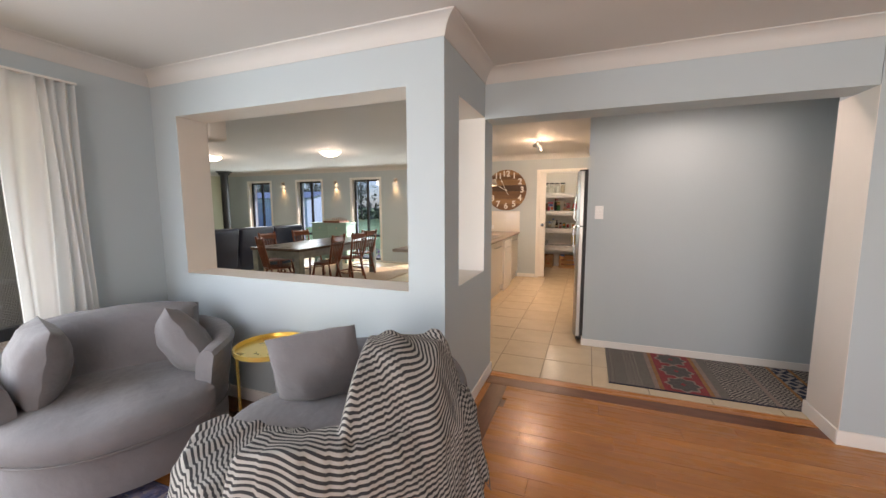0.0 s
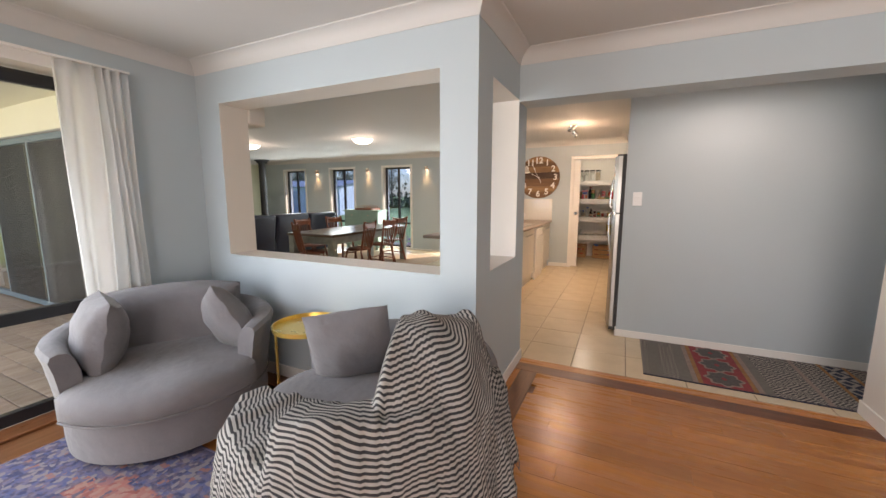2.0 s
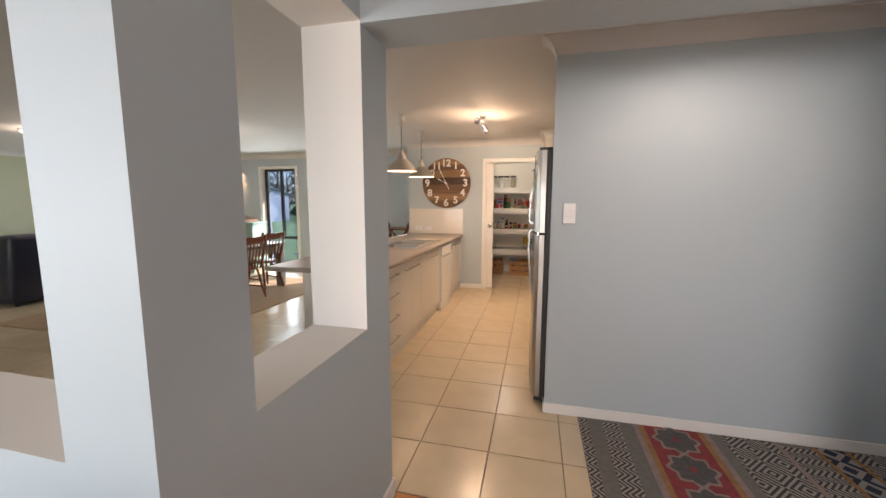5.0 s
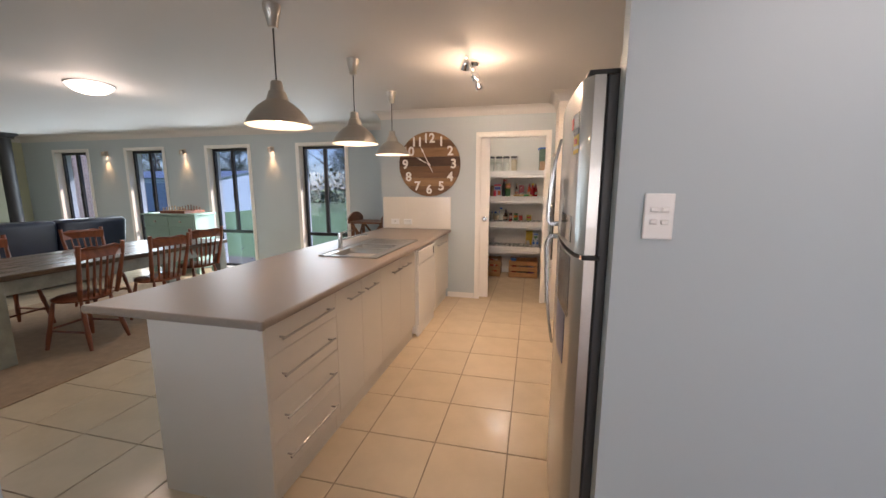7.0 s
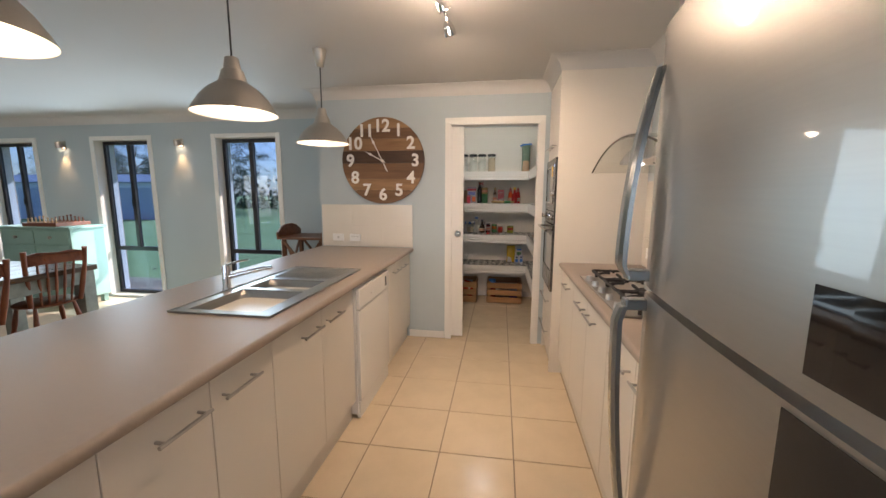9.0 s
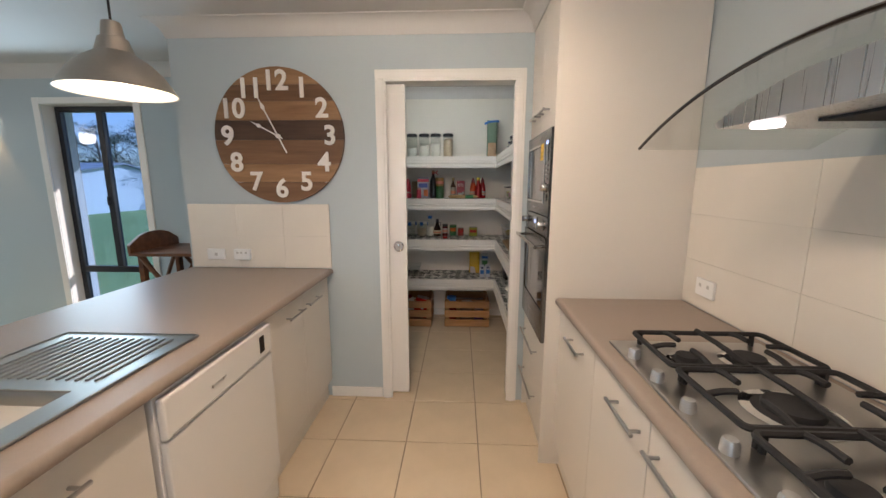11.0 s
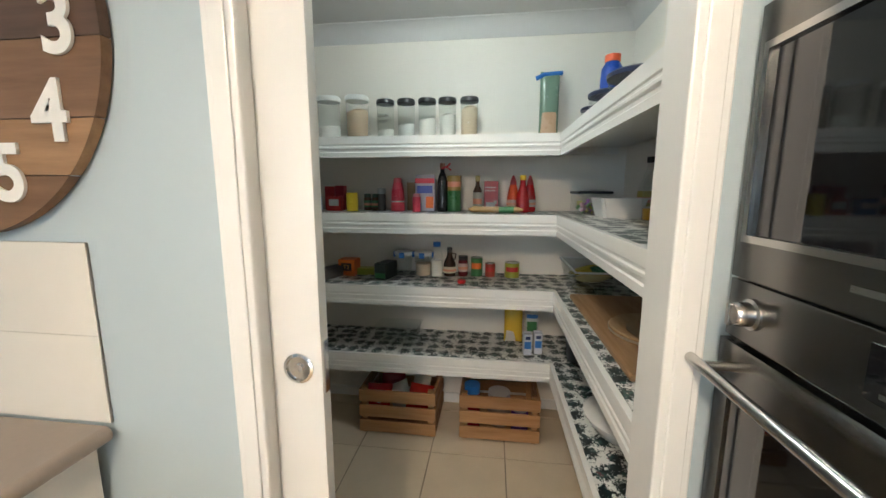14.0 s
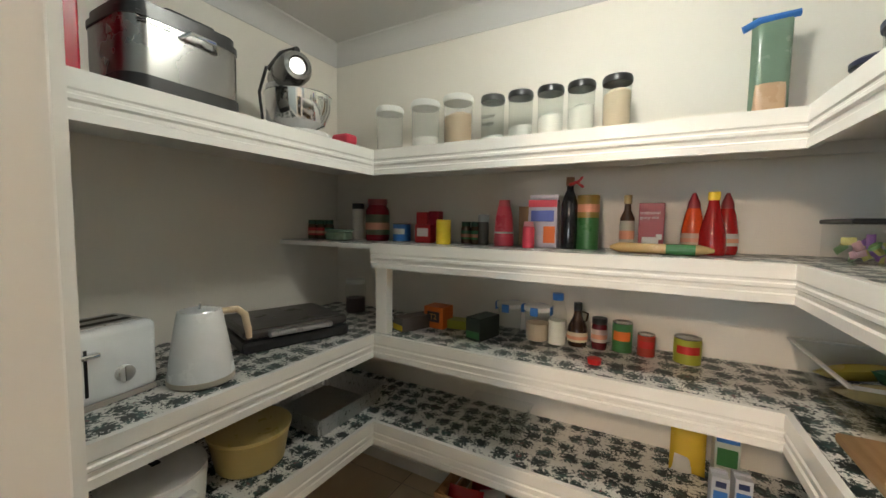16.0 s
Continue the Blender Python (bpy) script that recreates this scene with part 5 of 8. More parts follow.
d = part("door", ring_frame(OFX - 0.006, TX + 0.018, y0, y1, 0.662, 1.182, 6.672, 7.166, 0.815, 1.100), DARK_STEEL, ov, "brushed steel door frame")
part("window", boxes((OFX - 0.002, OFX + 0.010, 6.672, 7.166, 0.815, 1.100)), BLACK_GLASS, d)
part("brand_plate", boxes((OFX - 0.0072, OFX - 0.006, 6.90, 6.96, 0.742, 0.750)), SATIN, d)
h = part("handle", tube([(OFX - 0.052, y0 + 0.005, 1.142), (OFX - 0.052, y1 - 0.005, 1.142)], 0.0095, 14), SATIN, d, smooth=True)
for y in (y0 + 0.035, y1 - 0.035):
    part("stem", tube([(OFX - 0.006, y, 1.142), (OFX - 0.052, y, 1.142)], 0.008, 10), SATIN, h, smooth=True)

# pantry door in its frame
arch = structure(part("door_frame", boxes((-0.795, -0.73, 7.204, 7.22, 0, 2.04), (0.037, 0.102, 7.204, 7.22, 0, 2.04), (-0.795, 0.102, 7.204, 7.22, 2.04, 2.108), bevel=0.004), TRIM), "white gloss architrave round the pantry doorway", "door frame")
structure(part("trim", boxes((-0.78, -0.745, 7.198, 7.204, 0, 2.055), (0.052, 0.087, 7.198, 7.204, 0, 2.055), (-0.78, 0.087, 7.198, 7.204, 2.055, 2.092), bevel=0.003), TRIM), "raised moulding on the pantry door frame", "trim")
pd = structure(part("door_1_slab", boxes((-1.49, -0.625, 7.262, 7.298, 0.012, 2.04), bevel=0.002), TRIM), "white sliding pantry door, slid open into the wall", "door")
pd.name = "door_3"
k = part("pull", lathe([(0.034, 0), (0.034, 0.004), (0.028, 0.006), (0.026, 0.001), (0.010, 0.001), (0.010, 0.006), (0, 0.007)], 32, m=Matrix.Translation((-0.678, 7.262, 1.04)) @ pose(0, 0, 0, 90, 0, 0)), CHROME, pd, "round chrome finger pull", smooth=True)
part("edge_plate", boxes((-0.6255, -0.622, 7.27, 7.29, 0.98, 1.10)), CHROME, pd)

# wall clock
CLOCKW = [wood("clock_plank_%s" % n, d, l, axis=0, stretch=8, rough=0.55, per_object=0.15) for n, d, l in
          (("dark", (0.045, 0.022, 0.012), (0.10, 0.050, 0.025)), ("mid", (0.12, 0.060, 0.028), (0.22, 0.115, 0.050)), ("light", (0.21, 0.11, 0.048), (0.40, 0.23, 0.105)))]
clock = thing("wall_clock", "large round plank wall clock with white numerals", "clock", at=pose(-1.392, 7.219, 1.727))
R = 0.402
cuts = [-R, -0.275, -0.165, -0.02, 0.095, 0.205, 0.30, R]
for k, (z0, z1) in enumerate(zip(cuts, cuts[1:])):
    pts = []
    for i in range(15):
        z = z0 + 0.001 + (z1 - z0 - 0.002) * i / 14
        pts.append((math.sqrt(max(R * R - z * z, 1e-6)), z))
    pts = pts + [(-a, b) for a, b in reversed(pts)]
    part("plank", prism(pts, 0.022, "y", at=-0.026), CLOCKW[(1, 2, 1, 0, 2, 1, 2)[k]], clock)
part("backing", lathe([(0.38, 0), (0.38, 0.006)], 48, m=pose(0, 0, 0, 90, 0, 0)), DARK_FOOT, clock)
NUMERAL = plain("white_numeral", (0.78, 0.76, 0.72), 0.5, vary=0.04, scale=30)
for n in range(1, 13):
    a = radians(90 - 30 * n)
    cu = bpy.data.curves.new("numeral", "FONT")
    cu.body, cu.size, cu.extrude, cu.offset, cu.align_x, cu.align_y = str(n), 0.158, 0.003, 0.004, "CENTER", "CENTER"
    tmp = new("numeral", cu)
    me = bpy.data.meshes.new_from_object(tmp)
    bpy.data.objects.remove(tmp)
    me.materials.clear()
    me.materials.append(NUMERAL)
    ob = new("numeral", me)
    ob.parent = clock
    ob.matrix_basis = pose(0.318 * math.cos(a), -0.030, 0.318 * math.sin(a), 90, 0, 0)


def clock_hand(length, tail, angle, y):
    a = radians(angle)
    pts = [(-0.004, -tail), (0.004, -tail), (0.004, length * 0.62), (0.013, length * 0.70), (0.004, length * 0.80), (0.0, length), (-0.004, length * 0.80), (-0.013, length * 0.70), (-0.004, length * 0.62)]
    pts = [(u * math.cos(a) + v * math.sin(a), -u * math.sin(a) + v * math.cos(a)) for u, v in pts]
    part("pointer", prism(pts, 0.003, "y", at=y), NUMERAL, clock, "white metal clock pointer")


clock_hand(0.27, 0.11, -26, -0.040)
clock_hand(0.19, 0.03, -62, -0.036)
part("boss", lathe([(0.014, 0), (0.014, 0.016), (0, 0.018)], 16, m=Matrix.Translation((0, -0.027, 0)) @ pose(0, 0, 0, 90, 0, 0)), NUMERAL, clock)

# pendants over the island
ALU = brushed("pendant_aluminium", (0.56, 0.53, 0.49), 0.36, axis=2)
INNER = plain("pendant_inner_white", (0.85, 0.82, 0.76), 0.6, vary=0.01)
BULB = glow("warm_bulb", (1.0, 0.80, 0.52), 6)


def pendant(x, y):
    p = thing("pendant_lamp", "brushed aluminium bell pendant lamp over the island, lit", "pendant lamp", "island pendants", pose(x, y, 0))
    part("ceiling_cup", lathe([(0.048, CK), (0.046, CK - 0.02), (0.026, CK - 0.11), (0.02, CK - 0.115), (0, CK - 0.115)], 24), ALU, p, smooth=True)
    part("cord", tube([(0, 0, CK - 0.115), (0, 0, 2.003)], 0.004, 8), DARK_FOOT, p)
    outer = [(0.0, 2.045), (0.030, 2.045), (0.034, 2.035), (0.040, 1.985), (0.050, 1.98), (0.054, 1.965), (0.066, 1.925), (0.080, 1.915), (0.12, 1.885), (0.155, 1.845), (0.182, 1.80), (0.197, 1.772)]
    s = part("shade", lathe([(r * 0.9, 1.768 + (zz - 1.768) * 0.86) for r, zz in outer + [(0.199, 1.768), (0.196, 1.768)]], 48, cap=False), ALU, p, smooth=True)
    part("lining", lathe([(r * 0.9, 1.768 + (zz - 1.768) * 0.86) for r, zz in ((0.195, 1.769), (0.179, 1.798), (0.152, 1.842), (0.117, 1.881), (0.078, 1.91), (0.0, 1.915))], 48, cap=False), INNER, s, smooth=True)
    part("bulb", lathe([(0, 1.79), (0.02, 1.795), (0.032, 1.815), (0.034, 1.83), (0.026, 1.855), (0.014, 1.875), (0.012, 1.89)], 20), BULB, s, smooth=True)
    lamp("pendant_light", "POINT", Matrix.Translation((x, y, 1.80)), 3, WARM, radius=0.04)


for x, y in ((-1.49, 4.39), (-1.46, 5.27), (-1.53, 6.26)):
    pendant(x, y)

# ceiling spot bar
spot = thing("spot_bar", "chrome ceiling bar with three lit spotlights", "ceiling lamp", at=pose(-0.58, 5.52, 0))
part("base", lathe([(0.055, CK), (0.055, CK - 0.02), (0.05, CK - 0.025), (0, CK - 0.025)], 28), CHROME, spot, smooth=True)
part("bar", tube([(0.0, -0.29, CK - 0.055), (0, 0.29, CK - 0.055)], 0.009, 10), CHROME, spot, smooth=True)
part("stem", tube([(0, 0, CK - 0.025), (0, 0, CK - 0.055)], 0.009, 8), CHROME, spot)
SPOTGLOW = glow("spot_bulb", (1.0, 0.80, 0.55), 12)
for y, rx, rz in ((-0.27, 35, 30), (0.0, 30, -50), (0.27, -35, 160)):
    m = Matrix.Translation((0, y, CK - 0.065)) @ pose(0, 0, 0, rx, 0, rz)
    h = part("spot_head", lathe([(0.010, 0), (0.018, -0.008), (0.030, -0.035), (0.034, -0.075), (0.031, -0.075), (0.027, -0.05)], 24, cap=False, m=m), CHROME, spot, smooth=True)
    part("bulb", lathe([(0, -0.068), (0.026, -0.066), (0.028, -0.05), (0.015, -0.02), (0, -0.02)], 20, m=m), SPOTGLOW, h)
lamp("spot_light", "POINT", Matrix.Translation((-0.56, 5.50, 2.16)), 6, WARM, radius=0.06)
for eye, aim, power in (((-0.60, 5.24, 2.27), (-0.45, 4.2, 0.2), 18), ((-0.62, 5.55, 2.27), (0.3, 6.0, 0.7), 24), ((-0.56, 5.82, 2.27), (-0.75, 7.6, 0.8), 36)):
    lamp("spot_beam", "SPOT", look(eye, aim), power, WARM, cone=135, radius=0.035)


# ---- pantry ----
def liner_material():
    """White shelf paper with dark green and plum pineapple leaves in rows."""
    mat, nt, b = nodes_of("leaf_shelf_paper")
    vec = coords(nt, 1.0)
    vo = nt.nodes.new("ShaderNodeTexVoronoi")
    vo.voronoi_dimensions = "2D"
    vo.inputs["Scale"].default_value, vo.inputs["Randomness"].default_value = 13, 0.45
    nt.links.new(vec, vo.inputs["Vector"])
    leaf = noise_node(nt, vec, 95, 3, 0.7)
    mix = nt.nodes.new("ShaderNodeMath")
    mix.operation = "MULTIPLY_ADD"
    mix.inputs[1].default_value, mix.inputs[2].default_value = 2.0, -0.72
    nt.links.new(leaf, mix.inputs[0])
    sub = nt.nodes.new("ShaderNodeMath")
    sub.operation = "ADD"
    nt.links.new(vo.outputs["Distance"], sub.inputs[0])
    nt.links.new(mix.outputs[0], sub.inputs[1])
    mask = ramp(nt, sub.outputs[0], [(0.0, (1, 1, 1)), (0.675, (1, 1, 1)), (0.70, (0, 0, 0))])
    green = ramp(nt, noise_node(nt, vec, 28, 3), [(0.38, (0.005, 0.009, 0.010)), (0.54, (0.008, 0.024, 0.025)), (0.63, (0.05, 0.11, 0.10)), (0.7, (0.16, 0.05, 0.06))])
    nt.links.new(mixed(nt, mask, (0.74, 0.73, 0.69), green), b.inputs["Base Color"])
    b.inputs["Roughness"].default_value = 0.35
    return mat


LINER = liner_material()
SHELF = plain("white_shelf_gloss", (0.78, 0.765, 0.73), 0.3, vary=0.006, scale=2)
TOPS = (1.70, 1.303, 0.908, 0.512)
LX, RX2, BY = -1.335, 0.072, 8.49      # front edges: left arm, right arm, back run
XL, XR, YB, YN = -1.945, 0.50, 8.90, 7.345
FASCIA = [(0, 0), (0.018, 0), (0.018, -0.040), (0.014, -0.044), (0.014, -0.050), (0.018, -0.054), (0.018, -0.062), (0.011, -0.067), (0.011, -0.078), (0.016, -0.082), (0.016, -0.105), (0, -0.105)]


def fascia(p, q, n, top, parent, mit_a=0.0, mit_b=0.0):
    """Moulded white front of a shelf from p to q, its face towards n."""
    bm = bmesh.new()
    p, q, n = Vector((*p, 0)), Vector((*q, 0)), Vector((*n, 0))
    d = (q - p).normalized()
    rows = []
    for base, sign, mit in ((p, -1, mit_a), (q, 1, mit_b)):
        rows.append([bm.verts.new(base + n * a + d * sign * mit * a + Vector((0, 0, top + b))) for a, b in FASCIA])
    k = len(FASCIA)
    for i in range(k):
        bm.faces.new((rows[0][i], rows[0][(i + 1) % k], rows[1][(i + 1) % k], rows[1][i]))
    bm.faces.new(rows[0])
    bm.faces.new(rows[1])
    return part("fascia", bm, SHELF, parent, "moulded white shelf front")


for n, z in enumerate(TOPS):
    sh = thing("pantry_shelf", "white moulded pantry shelf lined with leaf patterned paper", "shelf", "pantry shelves")
    t = 0.02
    part("board", boxes((XL, XR, BY, YB, z - t - 0.004, z - 0.004)), SHELF, sh)
    part("board", boxes((RX2, XR, YN, BY, z - t - 0.004, z - 0.004)), SHELF, sh)
    part("shelf_paper", boxes((XL + 0.004, XR - 0.004, BY + 0.003, YB - 0.004, z - 0.004, z - 0.0015), (RX2 + 0.003, XR - 0.004, YN + 0.003, BY + 0.003, z - 0.004, z - 0.0015)), LINER, sh, "leaf patterned shelf paper")
    fascia((RX2, YN), (RX2, BY), (-1, 0), z, sh, 0, -1)
    if n == 1:
        fascia((LX, BY), (RX2, BY), (0, -1), z, sh, 0, -1)
    else:
        part("board", boxes((XL, LX, YN, BY, z - t - 0.004, z - 0.004)), SHELF, sh)
        part("shelf_paper", boxes((XL + 0.004, LX - 0.003, YN + 0.003, BY + 0.003, z - 0.004, z - 0.0015)), LINER, sh)
        fascia((LX, BY), (RX2, BY), (0, -1), z, sh, -1, -1)
        fascia((LX, BY), (LX, YN), (1, 0), z, sh, -1, 0)
    part("wall_cleat", boxes((XL + 0.5, XR - 0.05, YB - 0.02, YB - 0.001, z - 0.065, z - 0.025)), SHELF, sh)
post = thing("shelf_post", "white timber post between two pantry shelves", "post")
part("post", boxes((LX + 0.01, LX + 0.07, BY + 0.005, BY + 0.05, TOPS[2], TOPS[1] - 0.106), bevel=0.003), SHELF, post)
dl = thing("pantry_downlight", "small round recessed downlight in the pantry ceiling, lit", "ceiling lamp")
part("rim", lathe([(0.05, CK), (0.05, CK - 0.008), (0.036, CK - 0.008), (0.034, CK)], 28, cap=False, m=Matrix.Translation((-0.45, 8.0, 0))), TRIM, dl)
part("lens", lathe([(0.035, CK - 0.003), (0, CK - 0.004)], 24, cap=False, m=Matrix.Translation((-0.45, 8.0, 0))), glow("downlight_lens", (0.95, 1.0, 0.92), 16), dl)
lamp("pantry_light", "POINT", Matrix.Translation((-0.45, 8.0, 2.30)), 6.5, (0.96, 1.0, 0.88), radius=0.07)

def cloudy(name, colour, veil):
    """Milky plastic that lets things behind it show faintly."""
    mat, nt, b = nodes_of(name)
    b.inputs["Base Color"].default_value = (*colour, 1)
    b.inputs["Roughness"].default_value = 0.3
    tr, mx = nt.nodes.new("ShaderNodeBsdfTransparent"), nt.nodes.new("ShaderNodeMixShader")
    mx.inputs[0].default_value = veil
    nt.links.new(tr.outputs[0], mx.inputs[1])
    nt.links.new(b.outputs[0], mx.inputs[2])
    nt.links.new(mx.outputs[0], nt.nodes["Material Output"].inputs[0])
    return mat


MILKY = cloudy("milky_plastic", (0.76, 0.76, 0.68), 0.13)
CLEAR = glass("clear_plastic", (0.965, 0.975, 0.965), 0.10, 0.03, 0.45)
FROST = plain("frosted_plastic", (0.74, 0.74, 0.70), 0.3, vary=0.03)
BLACK_LID = plain("black_lid", (0.015, 0.015, 0.016), 0.35)
FLOUR = plain("white_flour", (0.78, 0.76, 0.70), 0.9, bumps=0.2, bscale=120)
TAN = plain("tan_powder", (0.42, 0.28, 0.15), 0.9, bumps=0.2, bscale=120)
OATS = plain("pale_oats", (0.62, 0.50, 0.36), 0.9, bumps=0.4, bscale=150)
INK = plain("black_ink", (0.01, 0.01, 0.01), 0.6)
METAL_RIM = plain("tin_rim", (0.55, 0.54, 0.52), 0.25, metal=1.0)
colour_cache = {}


def paint(c, rough=0.4):
    key = (c, rough)
    if key not in colour_cache:
        colour_cache[key] = plain("print_%02d" % len(colour_cache), c, rough, vary=0.05, scale=12)
    return colour_cache[key]


RED, DKRED, ORANGE, YELLOW, GREEN, BLUE, WHITE, NAVYC, PINK, BROWN = ((0.50, 0.02, 0.02), (0.22, 0.012, 0.02), (0.75, 0.16, 0.02), (0.75, 0.55, 0.03), (0.04, 0.16, 0.05),
                                                                     (0.03, 0.16, 0.50), (0.72, 0.71, 0.68), (0.02, 0.035, 0.12), (0.70, 0.06, 0.10), (0.06, 0.03, 0.018))


def canister(x, y, z, r, h, fill, fill_h, lid, label, flip=0.0):
    ob = thing("storage_canister", label, "canister", "pantry canisters", pose(x, y, z, 0, 0, flip))
    body = part("body", lathe([(r * 0.92, 0.0), (r * 0.96, 0.006), (r, h * 0.9), (r * 0.98, h * 0.9), (r * 0.93, 0.008), (0, 0.006)], 24, cap=False), MILKY if lid is FROST else CLEAR, ob, smooth=True)
    body.visible_shadow = False
    if fill_h:
        bm = lathe([(0, 0.009), (r * 0.90, 0.010), (r * 0.93, fill_h * 0.5), (r * 0.94, fill_h * 0.92), (r * 0.5, fill_h), (0, fill_h * 1.02)], 24)
        for v in bm.verts:
            if v.co.z > fill_h * 0.8:
                v.co.z += 0.12 * v.co.x
        part("contents", bm, fill, ob, smooth=True)
    part("lid", lathe([(r * 1.02, h * 0.89), (r * 1.06, h * 0.90), (r * 1.06, h * 0.965), (r * 0.98, h), (r * 0.4, h * 1.005), (0, h * 1.0)], 24), lid, ob, smooth=True)
    return ob


def bars(parent, w, y, z0, rows, mat=None):
    for k, f in enumerate(rows):
        part("print_line", boxes((-w * f / 2, w * f / 2, y - 0.0008, y, z0 - k * 0.012, z0 - k * 0.012 + 0.006)), mat or INK, parent)


z = TOPS[0]
for x, fill, fh, lid, lb in ((-1.45, OATS, 0.05, FROST, "tall clear canister nearly empty with a frosted lid"), (-1.24, FLOUR, 0.10, FROST, "tall clear canister half full of white flour"),
                             (-1.066, TAN, 0.19, FROST, "tall clear canister full of brown powder")):
    canister(x, 8.76, z, 0.066, 0.265, fill, fh, lid, lb)
for x, fill, fh, lb in ((-0.89, FLOUR, 0.07, "clear canister of white sugar with a black lid"), (-0.768, FLOUR, 0.10, "clear canister of white sugar with a black lid"), (-0.646, FLOUR, 0.13, "clear canister of white flour with a black lid"),
                        (-0.53, FLOUR, 0.15, "clear canister of white flour with a black lid"), (-0.406, OATS, 0.19, "clear canister full of pale oats with a black lid")):
    c = canister(x, 8.74, z, 0.049, 0.235, fill, fh, BLACK_LID, lb)
    if x == -0.89:
        for body, zz in (("caster", 0.135), ("sugar", 0.105)):
            cu = bpy.data.curves.new("word", "FONT")
            cu.body, cu.size, cu.align_x = body, 0.026, "CENTER"
            tmp = new("word", cu)
            me = bpy.data.meshes.new_from_object(tmp)
            bpy.data.objects.remove(tmp)
            me.materials.clear()
            me.materials.append(INK)
            wd = new("lettering", me)
            wd.parent = c
            wd.matrix_basis = pose(0, -0.0505, zz, 90, 0, 0)


def bottle(name, x, y, z, profile, mat, cap_profile, cap_mat, label, category="bottle", band=None, seg=22):
    ob = thing(name, label, category, at=pose(x, y, z))
    part("body", lathe(profile, seg), mat, ob, smooth=True)
    if cap_profile:
        part("cap", lathe(cap_profile, seg), cap_mat, ob, smooth=True)
    if band:
        r, z0, z1, m = band
        b = part("label_band", lathe([(r, z0), (r, z1)], seg, cap=False), m, ob, smooth=True)
        part("label_mark", lathe([(r + 0.0006, z0 + (z1 - z0) * 0.25), (r + 0.0006, z0 + (z1 - z0) * 0.6)], seg, cap=False), paint(tuple(min(1, c * 1.6 + 0.08) for c in (0.35, 0.12, 0.06)), 0.5), b)
    return ob


def can(x, y, z, r, h, c, label, mark=WHITE):
    ob = thing("food_tin", label, "tin", "pantry tins", pose(x, y, z))
    part("wrapper", lathe([(r, 0.004), (r, h - 0.004)], 24, cap=False), paint(c), ob, smooth=True)
    part("tin", lathe([(0, 0.002), (r * 0.97, 0.0), (r * 1.01, 0.003), (r * 0.985, 0.006), (r * 0.985, h - 0.006), (r * 1.01, h - 0.003), (r * 0.97, h), (r * 0.9, h - 0.004), (0, h - 0.004)], 24), METAL_RIM, ob, smooth=True)
    bm = bmesh.new()
    n = 8
    cols = [(-0.9 + 1.8 * i / n - math.pi / 2) for i in range(n + 1)]
    lo = [bm.verts.new(((r + 0.0008) * math.cos(a), (r + 0.0008) * math.sin(a), h * 0.42)) for a in cols]
    hi = [bm.verts.new(((r + 0.0008) * math.cos(a), (r + 0.0008) * math.sin(a), h * 0.72)) for a in cols]
    for i in range(n):
        bm.faces.new((lo[i], lo[i + 1], hi[i + 1], hi[i]))
    part("label_mark", bm, paint(mark), ob)
    return ob


def carton(name, x, y, z, w, d, h, c, label, turn=0.0, top=None, marks=(), category="box"):
    ob = thing(name, label, category, at=pose(x, y, z, 0, 0, turn))
    part("box", boxes((-w / 2, w / 2, -d / 2, d / 2, 0, h), bevel=0.0015, seg=1), paint(c), ob)
    for x0, x1, z0, z1, mc in marks:
        part("printed_panel", boxes((x0 * w, x1 * w, -d / 2 - 0.0012, -d / 2 - 0.0002, z0 * h, z1 * h)), paint(mc), ob)
    if top:
        part("flap", boxes((-w / 2 + 0.001, w / 2 - 0.001, -0.002, 0.001, h, h + top), bevel=0.0005, seg=1), paint(c), ob)
    return ob


# bag of snacks with a blue clip
bag = thing("snack_bag", "standing green snack bag closed with a blue clip", "bag", at=pose(0.035, 8.79, z))
bag.scale = (1.1, 1.0, 1.2)
part("bag", pillow(0.095, 0.31, 0.05, 10, 3.0, m=Matrix.Translation((0, 0, 0.155))), paint((0.17, 0.25, 0.18), 0.25), bag, smooth=True)
part("printed_panel", pillow(0.09, 0.14, 0.064, 8, 3.0, m=Matrix.Translation((0, -0.001, 0.075))), paint((0.55, 0.36, 0.22), 0.3), bag, smooth=True)
part("clip", tube([(-0.07, -0.005, 0.280), (-0.03, -0.008, 0.296), (0.06, 0, 0.302)], 0.010, 8), paint(BLUE), bag)

z = TOPS[1]
bottle("sauce_jar", -1.495, 8.72, z, [(0, 0), (0.055, 0), (0.06, 0.01), (0.06, 0.15), (0.045, 0.175), (0.045, 0.18)], paint(DKRED, 0.15), [(0.049, 0.178), (0.05, 0.208), (0, 0.21)], paint(DKRED), "large jar of red pasta sauce", "jar", (0.0607, 0.03, 0.13, paint((0.10, 0.10, 0.05))))
can(-1.33, 8.70, z, 0.043, 0.088, BLUE, "blue seasoning tin on the pantry shelf")
carton("stock_packet", -1.27, 8.80, z, 0.06, 0.04, 0.145, RED, "red packet behind a small tin", 4)
carton("stock_packet", -1.21, 8.82, z, 0.06, 0.04, 0.15, (0.40, 0.015, 0.03), "dark red packet on the pantry shelf", -6)
carton("small_box", -1.20, 8.70, z, 0.085, 0.04, 0.085, RED, "small red and white packet", 0, None, [(-0.35, 0.35, 0.35, 0.8, WHITE)])
bottle("yellow_tin", -1.078, 8.66, z, [(0, 0), (0.033, 0), (0.033, 0.105), (0.030, 0.108), (0, 0.108)], paint(YELLOW), None, None, "small plain yellow canister", "tin")
